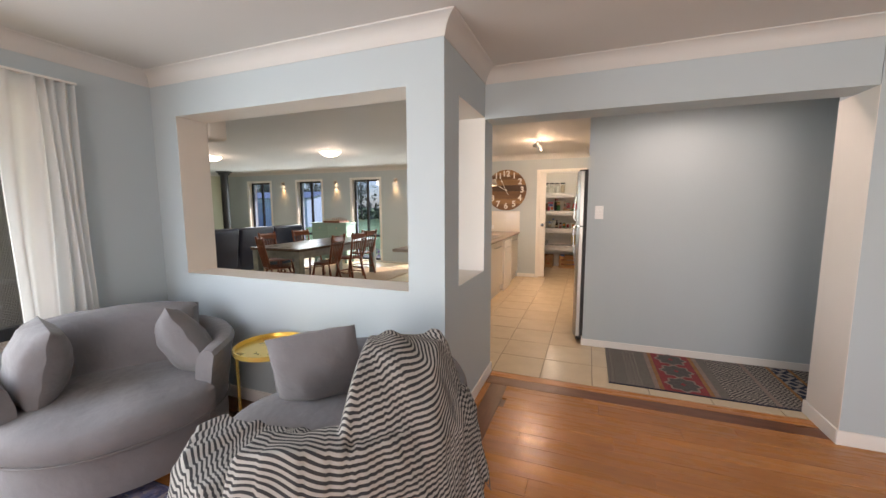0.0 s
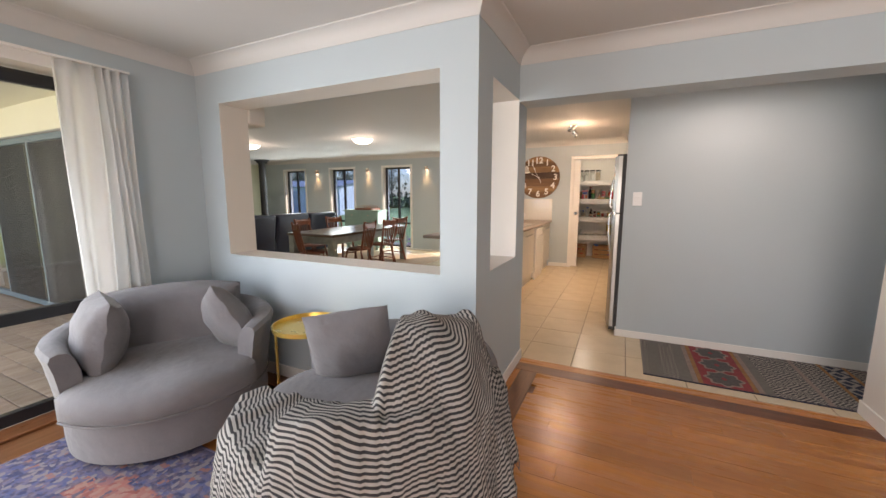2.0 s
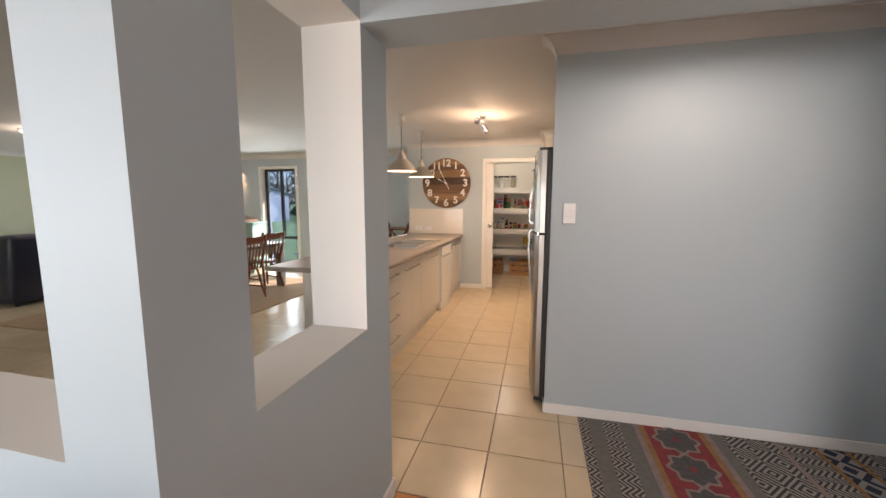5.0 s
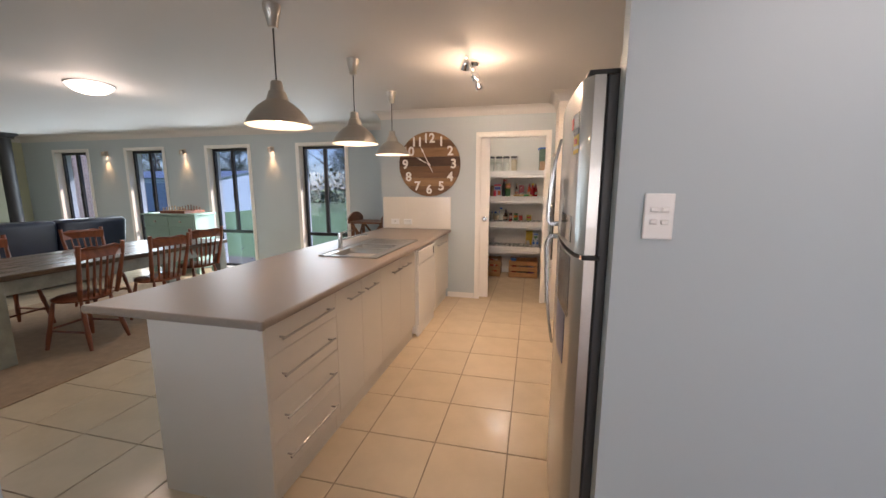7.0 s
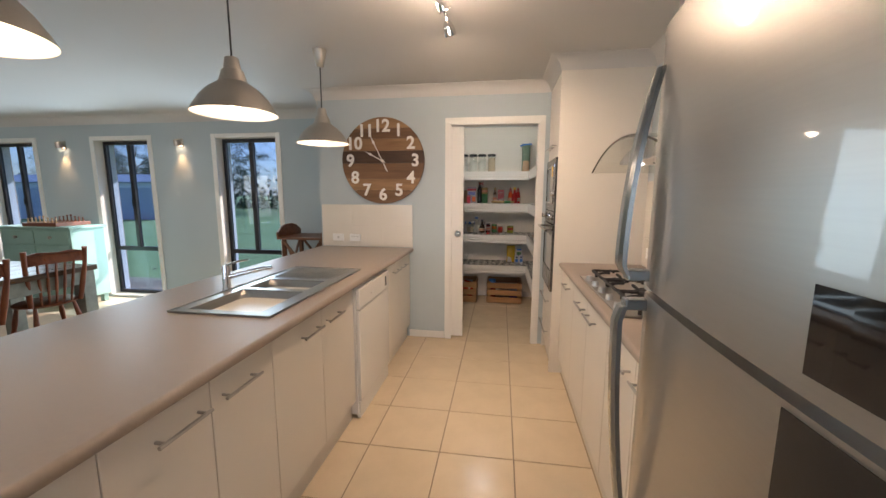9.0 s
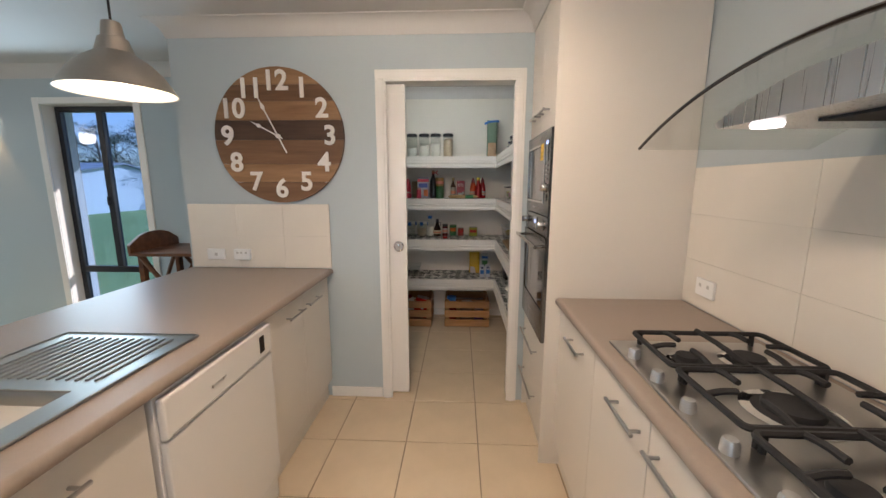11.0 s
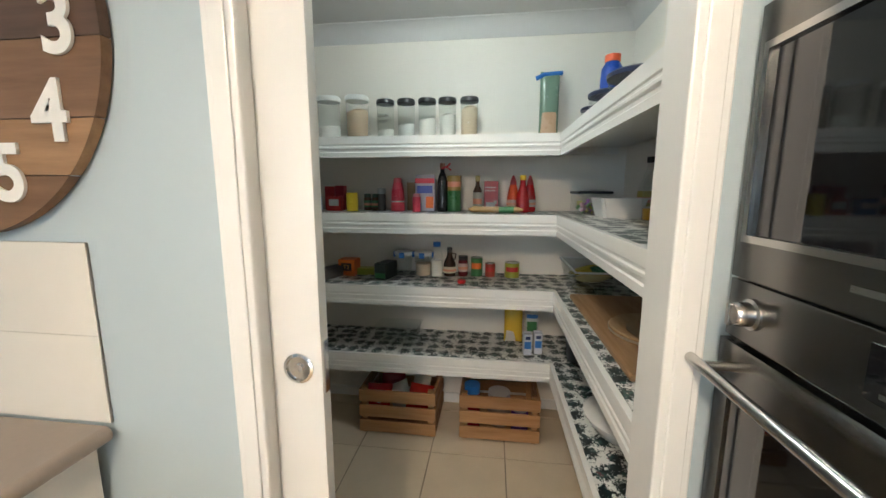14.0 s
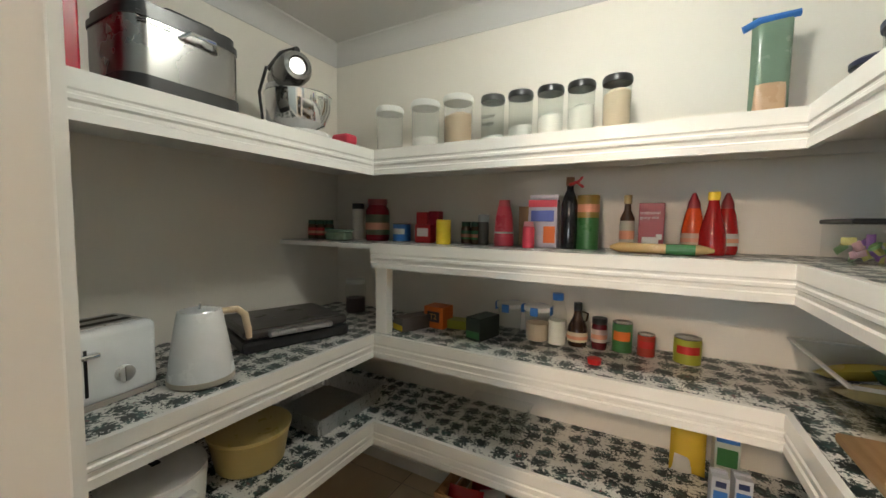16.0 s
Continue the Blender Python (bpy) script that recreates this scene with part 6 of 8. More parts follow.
SPICE = paint((0.10, 0.06, 0.03), 0.2)
for x, yy, cc in ((-1.145, 8.80, GREEN), (-1.025, 8.78, GREEN), (-0.972, 8.77, GREEN), (-1.85, 8.62, RED), (-1.80, 8.63, RED), (-1.75, 8.64, GREEN)):
    bottle("spice_jar", x, yy, z, [(0, 0), (0.022, 0), (0.023, 0.01), (0.023, 0.07), (0.018, 0.08)], SPICE, [(0.021, 0.079), (0.021, 0.10), (0, 0.101)], paint((0.02, 0.06, 0.03)), "small glass spice jar with a dark lid", "jar", (0.0236, 0.02, 0.06, paint(cc)))
bottle("pepper_grinder", -0.93, 8.76, z, [(0, 0), (0.024, 0), (0.024, 0.09), (0.022, 0.10)], paint((0.12, 0.11, 0.10), 0.2), [(0.025, 0.10), (0.025, 0.132), (0, 0.134)], paint((0.40, 0.40, 0.38)), "small glass grinder with a grey cap", "grinder")
bottle("sweet_bottle", -0.82, 8.72, z, [(0, 0), (0.040, 0), (0.043, 0.015), (0.036, 0.12), (0.027, 0.165)], paint(PINK, 0.3), [(0.026, 0.163), (0.022, 0.192), (0, 0.193)], paint((0.65, 0.10, 0.12)), "red tapered drink powder bottle", "bottle", (0.0405, 0.02, 0.06, paint(WHITE)))
bgx = thing("nut_bag", "small clear bag of nuts leaning on the shelf", "bag", at=pose(-0.752, 8.80, z))
part("bag", pillow(0.06, 0.17, 0.05, 8, 2.6, m=Matrix.Translation((0, 0, 0.085))), paint((0.40, 0.27, 0.15), 0.25), bgx, smooth=True)
carton("crumb_box", -0.658, 8.74, z, 0.114, 0.05, 0.19, (0.55, 0.52, 0.60), "tall breadcrumb box with blue and pink print", 0, 0.022, [(-0.5, 0.5, 0.85, 1.0, PINK), (-0.4, 0.4, 0.55, 0.78, (0.08, 0.12, 0.45)), (0.05, 0.45, 0.1, 0.45, ORANGE)])
bottle("shaker", -0.695, 8.655, z, [(0, 0), (0.023, 0), (0.023, 0.08), (0.019, 0.085)], paint(PINK), [(0.020, 0.084), (0.018, 0.103), (0, 0.104)], paint((0.70, 0.25, 0.28)), "small pink sprinkle shaker", "shaker")
bottle("oil_bottle", -0.555, 8.72, z, [(0, 0), (0.030, 0), (0.031, 0.01), (0.031, 0.17), (0.022, 0.205), (0.013, 0.225), (0.013, 0.245)], paint((0.008, 0.008, 0.010), 0.08), [(0.016, 0.243), (0.016, 0.275), (0, 0.276)], paint((0.25, 0.10, 0.04)), "tall black oil bottle with a red ribbon", "bottle", None)
rb = bpy.data.objects["oil_bottle"]
part("ribbon", tube([(0.0, -0.016, 0.245), (0.03, -0.02, 0.255), (0.045, -0.015, 0.272), (0.03, -0.016, 0.25), (0.05, -0.01, 0.235)], 0.006, 6), paint(RED), rb)
bottle("tea_canister", -0.49, 8.74, z, [(0, 0), (0.041, 0), (0.041, 0.19), (0.038, 0.206), (0, 0.207)], paint(GREEN, 0.3), None, None, "green and gold cylindrical canister", "canister", (0.0416, 0.12, 0.205, paint((0.30, 0.20, 0.05), 0.3)))
bottle("vinegar_bottle", -0.354, 8.76, z, [(0, 0), (0.024, 0), (0.025, 0.01), (0.025, 0.12), (0.012, 0.15), (0.011, 0.175)], paint(BROWN, 0.1), [(0.014, 0.173), (0.014, 0.205), (0, 0.206)], paint((0.35, 0.28, 0.12)), "small dark vinegar bottle with a pale label", "bottle", (0.0256, 0.02, 0.11, paint((0.40, 0.38, 0.32))))
gb = carton("gravy_box", -0.275, 8.77, z, 0.082, 0.035, 0.175, (0.28, 0.02, 0.035), "dark red gravy mix box with a white sauce boat", 0, None, [(-0.35, 0.30, 0.12, 0.30, WHITE), (0.2, 0.42, 0.25, 0.36, WHITE)])
for k, t in enumerate(("traditional", "gravy mix")):
    cu = bpy.data.curves.new("word", "FONT")
    cu.body, cu.size, cu.align_x = t, 0.0155, "LEFT"
    tmp = new("word", cu)
    me = bpy.data.meshes.new_from_object(tmp)
    bpy.data.objects.remove(tmp)
    me.materials.clear()
    me.materials.append(paint(WHITE))
    wd = new("lettering", me)
    wd.parent = gb
    wd.matrix_basis = pose(-0.037, -0.0188, 0.135 - k * 0.017, 90, 0, 0)
SQ = [(0, 0), (0.030, 0), (0.034, 0.015), (0.033, 0.08), (0.025, 0.13), (0.018, 0.155)]
bottle("sauce_bottle", -0.152, 8.72, z, SQ, paint((0.62, 0.07, 0.015), 0.2), [(0.019, 0.153), (0.017, 0.172), (0.005, 0.205), (0, 0.206)], paint(DKRED), "orange red squeeze sauce bottle", "bottle", (0.0345, 0.03, 0.07, paint((0.55, 0.35, 0.25))))
bottle("sauce_bottle", -0.10, 8.70, z, [(0, 0), (0.036, 0), (0.04, 0.015), (0.038, 0.07), (0.018, 0.15), (0.014, 0.18)], paint((0.34, 0.01, 0.012), 0.15), [(0.017, 0.178), (0.017, 0.205), (0, 0.206)], paint(YELLOW), "red tomato sauce bottle with a yellow cap", "bottle")
bottle("sauce_bottle", -0.055, 8.76, z, SQ, paint((0.34, 0.01, 0.012), 0.2), [(0.019, 0.153), (0.017, 0.172), (0.005, 0.205), (0, 0.206)], paint(DKRED), "dark red squeeze sauce bottle", "bottle", (0.0345, 0.03, 0.07, paint((0.50, 0.45, 0.42))))
pk = thing("biscuit_packet", "long packet lying flat on the pantry shelf", "packet", at=pose(-0.25, 8.62, z + 0.018, 0, 90, -4))
part("wrap", lathe([(0, -0.15), (0.006, -0.148), (0.017, -0.12), (0.017, 0.11), (0.006, 0.148), (0, 0.15)], 14), paint((0.42, 0.28, 0.12), 0.25), pk, smooth=True)
part("print_band", lathe([(0.0176, 0.02), (0.0176, 0.10)], 14, cap=False), paint(GREEN, 0.25), pk)
sd = thing("salt_shaker", "white shaker with a black lid on the pantry shelf", "shaker", at=pose(-1.64, 8.74, z))
part("body", lathe([(0, 0), (0.03, 0), (0.03, 0.07), (0.028, 0.075), (0.03, 0.08), (0.03, 0.16)], 20), paint(WHITE), sd, smooth=True)
part("cap", lathe([(0.031, 0.16), (0.031, 0.19), (0, 0.191)], 20), BLACK_LID, sd)

gt = thing("snack_box", "low green tinted lidded box on the shelf end", "tub", at=pose(-1.64, 8.60, z, 0, 0, 12))
part("body", boxes((-0.055, 0.055, -0.04, 0.04, 0.001, 0.042), bevel=0.008), paint((0.16, 0.22, 0.15), 0.25), gt)
part("lid", boxes((-0.058, 0.058, -0.043, 0.043, 0.042, 0.054), bevel=0.004), paint((0.20, 0.30, 0.20), 0.3), gt)

z = TOPS[2]
carton("foil_box", -1.22, 8.64, z, 0.075, 0.17, 0.062, (0.12, 0.10, 0.09), "dark long box lying on the pantry shelf", -22, None, [(-0.5, 0.5, 0.1, 0.5, YELLOW)])
t2 = carton("tea_box", -1.137, 8.73, z, 0.105, 0.09, 0.10, (0.78, 0.17, 0.02), "small bright orange cube tea box", -4, None, [(-0.32, 0.32, 0.3, 0.78, (0.05, 0.03, 0.03))])
cu = bpy.data.curves.new("word", "FONT")
cu.body, cu.size, cu.align_x = "T2", 0.036, "CENTER"
tmp = new("word", cu)
me = bpy.data.meshes.new_from_object(tmp)
bpy.data.objects.remove(tmp)
me.materials.clear()
me.materials.append(paint((0.78, 0.40, 0.10)))
wd = new("lettering", me)
wd.parent = t2
wd.matrix_basis = pose(0, -0.0475, 0.043, 90, 0, 0)
carton("flat_box", -1.04, 8.76, z, 0.11, 0.07, 0.04, (0.32, 0.33, 0.03), "flat olive yellow box on the pantry shelf", 6)
carton("tea_carton", -0.89, 8.68, z, 0.075, 0.14, 0.095, (0.02, 0.03, 0.02), "dark green tea carton with a red top", -14, None, [(-0.45, 0.45, 0.1, 0.4, GREEN)])
for x, fh, lb in ((-0.80, 0.0, "empty clip lock tub with a blue clip"), (-0.678, 0.075, "clip lock tub of crumbs with a blue clip")):
    tb = thing("clip_tub", lb, "tub", "clip tubs", pose(x, 8.765, z))
    part("body", lathe([(0.046, 0), (0.053, 0.13), (0.051, 0.13), (0.044, 0.004), (0, 0.003)], 24, cap=False), CLEAR, tb, smooth=True).visible_shadow = False
    part("lid", lathe([(0.056, 0.128), (0.057, 0.145), (0.05, 0.148), (0, 0.146)], 24), FROST, tb, smooth=True)
    for a in (-90, 0, 90, 180):
        part("clip", boxes((-0.016, 0.016, -0.062, -0.054, 0.112, 0.147), bevel=0.003), paint(BLUE), tb).matrix_basis = pose(0, 0, 0, 0, 0, a)
    if fh:
        part("contents", lathe([(0, 0.004), (0.043, 0.005), (0.048, fh), (0, fh)], 20), OATS, tb)
bottle("milk_bottle", -0.592, 8.75, z, [(0, 0), (0.034, 0), (0.036, 0.01), (0.036, 0.14), (0.020, 0.185)], CLEAR, [(0.022, 0.183), (0.022, 0.21), (0, 0.211)], paint(BLUE), "clear plastic bottle of white powder with a blue cap", "bottle")
part("contents", lathe([(0, 0.004), (0.033, 0.005), (0.0345, 0.10), (0, 0.10)], 20), FLOUR, bpy.data.objects["milk_bottle"])
bottle("syrup_bottle", -0.518, 8.78, z, [(0, 0), (0.034, 0), (0.040, 0.03), (0.036, 0.08), (0.018, 0.12), (0.014, 0.145)], paint((0.03, 0.012, 0.006), 0.08), [(0.016, 0.143), (0.016, 0.175), (0, 0.176)], BLACK_LID, "maple syrup bottle with a cream label", "bottle", (0.0405, 0.022, 0.06, paint((0.62, 0.52, 0.36))))
part("loop", tube([(0.016, 0, 0.14), (0.038, 0, 0.135), (0.034, 0, 0.105), (0.024, 0, 0.10)], 0.004, 6), paint((0.03, 0.012, 0.006), 0.08), bpy.data.objects["syrup_bottle"])
bottle("jam_jar", -0.436, 8.785, z, [(0, 0), (0.027, 0), (0.029, 0.01), (0.029, 0.09), (0.025, 0.10)], paint((0.10, 0.01, 0.015), 0.1), [(0.028, 0.10), (0.028, 0.123), (0, 0.124)], BLACK_LID, "small jar of dark red jam", "jar", (0.0296, 0.03, 0.08, paint((0.55, 0.42, 0.38))))
can(-0.354, 8.79, z, 0.036, 0.118, GREEN, "tall tin of fruit with a green label", ORANGE)
can(-0.272, 8.78, z, 0.030, 0.086, (0.35, 0.04, 0.02), "small tin with a red and green label", RED)
can(-0.142, 8.78, z, 0.043, 0.095, (0.35, 0.36, 0.04), "wide tin with a yellow green label and red fruit", RED)
lid = thing("bottle_lid", "small loose red lid on the shelf paper", "lid", at=pose(-0.43, 8.60, z))
part("lid", lathe([(0.022, 0), (0.024, 0.018), (0, 0.02)], 18), paint(RED), lid)


def open_tub(name, label, x0, x1, y0, y1, z, h, mat, t=0.003, category="tub"):
    ob = thing(name, label, category)
    bm = bmesh.new()
    i = 0.02
    ring = lambda e, zz: [bm.verts.new(p) for p in ((x0 + e, y0 + e, zz), (x1 - e, y0 + e, zz), (x1 - e, y1 - e, zz), (x0 + e, y1 - e, zz))]
    rs = [ring(i, z), ring(0, z + h), ring(-0.006, z + h), ring(-0.006, z + h + 0.004), ring(t, z + h + 0.004), ring(i + t, z + t)]
    bm.faces.new(rs[0])
    for p, q in zip(rs, rs[1:]):
        for k in range(4):
            bm.faces.new((p[k], p[(k + 1) % 4], q[(k + 1) % 4], q[k]))
    bm.faces.new(rs[-1])
    bmesh.ops.bevel(bm, geom=[e for e in bm.edges if abs(e.verts[0].co.z - e.verts[1].co.z) > h * 0.5], offset=0.012, segments=2, affect="EDGES")
    body = part("body", bm, mat, ob, smooth=True)
    if mat is CLEAR:
        body.visible_shadow = False
    return ob


z = TOPS[3]
open_tub("plastic_tub", "empty clear rectangular plastic tub on the shelf", -0.95, -0.69, 8.60, 8.78, z, 0.10, CLEAR)
yb = thing("chip_bag", "yellow and white packet standing on the lower shelf", "bag", at=pose(-0.125, 8.76, z))
part("bag", pillow(0.11, 0.23, 0.07, 10, 3, m=Matrix.Translation((0, 0, 0.115))), paint((0.60, 0.40, 0.04), 0.25), yb, smooth=True)
part("printed_panel", pillow(0.07, 0.10, 0.073, 8, 3, m=Matrix.Translation((-0.015, -0.001, 0.05))), paint((0.55, 0.52, 0.46), 0.3), yb, smooth=True)
for x, y in ((-0.055, 8.60), (0.005, 8.62)):
    carton("juice_carton", x, y, z, 0.045, 0.055, 0.12, (0.55, 0.58, 0.64), "small blue and white drink carton", 3, 0.008, [(-0.4, 0.4, 0.3, 0.65, BLUE), (-0.3, 0.3, 0.75, 0.9, NAVYC)])
carton("milk_carton", -0.02, 8.74, z, 0.07, 0.07, 0.20, (0.55, 0.57, 0.52), "tall white and green milk carton", 0, 0.02, [(-0.4, 0.4, 0.45, 0.75, GREEN), (-0.45, 0.45, 0.85, 0.97, BLUE)])


# timber crates on the floor
PINE = wood("crate_pine", (0.32, 0.15, 0.055), (0.55, 0.30, 0.13), axis=0, stretch=8, rough=0.6, per_object=0.25)


def crate(x0, y0, w, d, h, label):
    ob = thing("wooden_crate", label, "crate", "pantry crates", pose(x0, y0, 0))
    t = 0.013
    for i in range(4 if h > 0.3 else 3):
        n = 3
        if i >= n:
            break
        z0 = 0.012 + i * h / n
        z1 = z0 + h / n - 0.022
        part("slat", boxes((0, w, 0, t, z0, z1), bevel=0.002, seg=1), PINE, ob)
        part("slat", boxes((0, w, d - t, d, z0, z1), bevel=0.002, seg=1), PINE, ob)
        part("side_slat", boxes((0.002, t + 0.002, t, d - t, z0, z1), bevel=0.002, seg=1), PINE, ob)
        part("side_slat", boxes((w - t - 0.002, w - 0.002, t, d - t, z0, z1), bevel=0.002, seg=1), PINE, ob)
    for x in (0.016, w - 0.046):
        for y in (t, d - t - 0.025):
            part("corner_post", boxes((x, x + 0.03, y, y + 0.025, 0.0, h)), PINE, ob)
    part("bottom", boxes((0.004, w - 0.004, t, d - t, 0.004, 0.012)), PINE, ob)
    return ob


crate(-1.02, 8.50, 0.455, 0.38, 0.285, "pine slat crate of red packets on the pantry floor")
crate(-0.43, 8.515, 0.455, 0.38, 0.285, "pine slat crate of jars on the pantry floor")
rng = random.Random(12)
for k, (x, y, zz, c) in enumerate(((-0.93, 8.60, 0.17, RED), (-0.80, 8.64, 0.16, WHITE), (-0.68, 8.61, 0.17, (0.55, 0.03, 0.02)), (-0.88, 8.76, 0.17, (0.30, 0.02, 0.03)), (-0.70, 8.76, 0.16, WHITE))):
    p = thing("snack_packet", "crumpled snack packet in a pine crate", "packet", at=pose(x, y, zz, rng.uniform(-30, 30), rng.uniform(-30, 30), rng.uniform(-60, 60)))
    part("wrap", pillow(0.15, 0.19, 0.075, 8, 2.4), paint(c, 0.25), p, smooth=True)
    part("printed_panel", pillow(0.08, 0.08, 0.078, 6, 2.4), paint((0.60, 0.52, 0.45), 0.3), p, smooth=True)
for x, y, r, h, c, lc in ((-0.36, 8.60, 0.048, 0.29, DKRED, BLUE), (-0.20, 8.70, 0.07, 0.20, (0.30, 0.24, 0.20), (0.45, 0.42, 0.40)), (-0.08, 8.62, 0.05, 0.17, (0.14, 0.08, 0.30), (0.40, 0.38, 0.45))):
    bottle("crate_jar", x, y, 0.013, [(0, 0), (r * 0.95, 0), (r, 0.01), (r, h * 0.78), (r * 0.9, h * 0.83)], paint(c, 0.2), [(r * 0.95, h * 0.83), (r * 0.95, h), (0, h)], paint(lc), "jar standing in a pine crate", "jar")

# right hand shelves
LID_BLUE = plain("dark_blue_lid", (0.02, 0.025, 0.06), 0.35)
z = TOPS[0]
for x, y, r, h, c in ((0.24, 8.80, 0.05, 0.12, (0.45, 0.10, 0.12)), (0.25, 8.66, 0.068, 0.15, (0.40, 0.10, 0.16)), (0.27, 8.47, 0.095, 0.18, (0.40, 0.26, 0.22)), (0.30, 8.20, 0.115, 0.19, (0.42, 0.42, 0.42))):
    cn = thing("sweet_tub", "clear round tub with a dark blue lid on the upper shelf", "tub", "lidded tubs", pose(x, y, z))
    part("body", lathe([(r * 0.9, 0), (r, h * 0.9), (r * 0.97, h * 0.9), (r * 0.87, 0.004), (0, 0.003)], 24, cap=False), CLEAR, cn, smooth=True).visible_shadow = False
    part("contents", lathe([(0, 0.005), (r * 0.85, 0.006), (r * 0.9, h * 0.5), (0, h * 0.55)], 20), paint(c, 0.6), cn, smooth=True)
    part("lid", lathe([(r * 1.04, h * 0.88), (r * 1.05, h * 0.96), (r * 0.95, h), (0, h)], 24), LID_BLUE, cn, smooth=True)
bb = thing("drink_bottle", "blue drink bottle with an orange lid on a tub", "bottle", at=pose(0.27, 8.47, z + 0.18))
part("body", lathe([(0, 0), (0.045, 0), (0.05, 0.03), (0.047, 0.10), (0.03, 0.13)], 20), paint((0.02, 0.07, 0.38), 0.3), bb, smooth=True)
part("cap", lathe([(0.034, 0.13), (0.034, 0.16), (0.02, 0.165), (0, 0.17)], 20), paint((0.80, 0.12, 0.03)), bb)
z = TOPS[1]
st = thing("snack_tub", "clear box of wrapped sweets with a black lid", "tub", at=pose(0.24, 8.60, z))
st.scale = (0.8, 0.85, 1.0)
part("body", boxes((-0.10, 0.10, -0.12, 0.12, 0.002, 0.105), bevel=0.01), CLEAR, st).visible_shadow = False
part("lid", boxes((-0.105, 0.105, -0.125, 0.125, 0.105, 0.118), bevel=0.005), BLACK_LID, st)
rng = random.Random(6)
for k in range(26):
    part("sweet", pillow(0.04, 0.022, 0.018, 4, 2.4, m=pose(rng.uniform(-.07, .07), rng.uniform(-.09, .09), 0.015 + 0.011 * (k // 6), rng.uniform(0, 90), rng.uniform(0, 90), rng.uniform(0, 180))), paint(((0.30, 0.14, 0.45), (0.50, 0.48, 0.16), (0.20, 0.38, 0.15), (0.50, 0.30, 0.34))[k % 4]), st, smooth=True)
open_tub("white_tub", "white open plastic tub on the side shelf", 0.205, 0.40, 8.26, 8.46, z, 0.085, paint(WHITE))
ob = bottle("oil_jug", 0.415, 8.165, z, [(0, 0), (0.07, 0), (0.075, 0.02), (0.075, 0.16), (0.03, 0.23), (0.022, 0.245)], CLEAR, [(0.026, 0.243), (0.026, 0.275), (0, 0.276)], paint((0.01, 0.10, 0.05)), "large clear oil jug nearly empty with a green cap", "bottle")
part("contents", lathe([(0, 0.004), (0.070, 0.005), (0.072, 0.05), (0, 0.05)], 20), paint((0.45, 0.24, 0.02), 0.1), ob)
part("loop", tube([(0.02, 0, 0.27), (0.07, 0, 0.275), (0.08, 0, 0.265), (0.03, 0, 0.255)], 0.005, 6), paint((0.01, 0.10, 0.05)), ob)
ob = bottle("cordial_bottle", 0.452, 8.41, z, [(0, 0), (0.045, 0), (0.047, 0.02), (0.045, 0.13), (0.015, 0.22), (0.014, 0.25)], CLEAR, [(0.017, 0.248), (0.017, 0.275), (0, 0.276)], BLACK_LID, "clear bottle with a yellow label and black cap", "bottle", (0.048, 0.05, 0.12, paint((0.42, 0.34, 0.08))))
gl = thing("jug_lid", "dark green round lid lying on the side shelf", "lid", at=pose(0.38, 8.0, z))
part("lid", lathe([(0.06, 0), (0.062, 0.02), (0.05, 0.026), (0, 0.026)], 24), paint((0.01, 0.10, 0.05)), gl, smooth=True)
z = TOPS[2]
BOARD = wood("chopping_board", (0.22, 0.12, 0.05), (0.38, 0.23, 0.11), axis=1, stretch=7, rough=0.5)
bd = tagged(part("chopping_board", boxes((0.115, 0.48, 7.55, 8.37, z, z + 0.022), bevel=0.006), BOARD), "large timber chopping board lying on the side shelf", "chopping board")
rb2 = thing("round_board", "round timber serving board with a metal band", "serving board", at=pose(0.325, 7.87, z + 0.022))
part("board", lathe([(0, 0), (0.165, 0), (0.17, 0.004), (0.17, 0.018), (0.165, 0.022), (0, 0.022)], 40), wood("round_board_wood", (0.35, 0.22, 0.10), (0.52, 0.36, 0.19), axis=1, stretch=7), rb2, smooth=True)
part("band", lathe([(0.1705, 0.006), (0.1715, 0.016)], 40, cap=False), STEEL, rb2)
pl = thing("glass_plate", "round clear glass turntable plate on a board", "plate", at=pose(0.32, 7.80, z + 0.0445))
part("plate", lathe([(0, 0), (0.10, 0), (0.13, 0.010), (0.131, 0.013), (0.10, 0.005), (0, 0.004)], 36, cap=False), CLEAR, pl, smooth=True)
tb = open_tub("clear_basket", "clear plastic tub of pasta packets on the side shelf", 0.15, 0.47, 8.42, 8.86, z, 0.11, CLEAR)
part("rim", boxes((0.145, 0.157, 8.415, 8.865, z + 0.111, z + 0.119), (0.463, 0.475, 8.415, 8.865, z + 0.111, z + 0.119), (0.157, 0.463, 8.415, 8.427, z + 0.111, z + 0.119), (0.157, 0.463, 8.853, 8.865, z + 0.111, z + 0.119), bevel=0.002, seg=1), FROST, tb)
for x, y, c, r in ((0.26, 8.55, (0.55, 0.45, 0.22), 20), (0.35, 8.68, (0.10, 0.28, 0.12), -30), (0.28, 8.74, (0.60, 0.48, 0.08), 50)):
    p = thing("pasta_packet", "soft packet in the clear tub", "packet", at=pose(x, y, z + 0.065, 70, 10, r))
    part("wrap", pillow(0.12, 0.17, 0.05, 8, 2.6), paint(c, 0.25), p, smooth=True)
z = TOPS[3]
pot = thing("black_pot", "black round enamel pot on the lower side shelf", "pot", at=pose(0.29, 8.52, z))
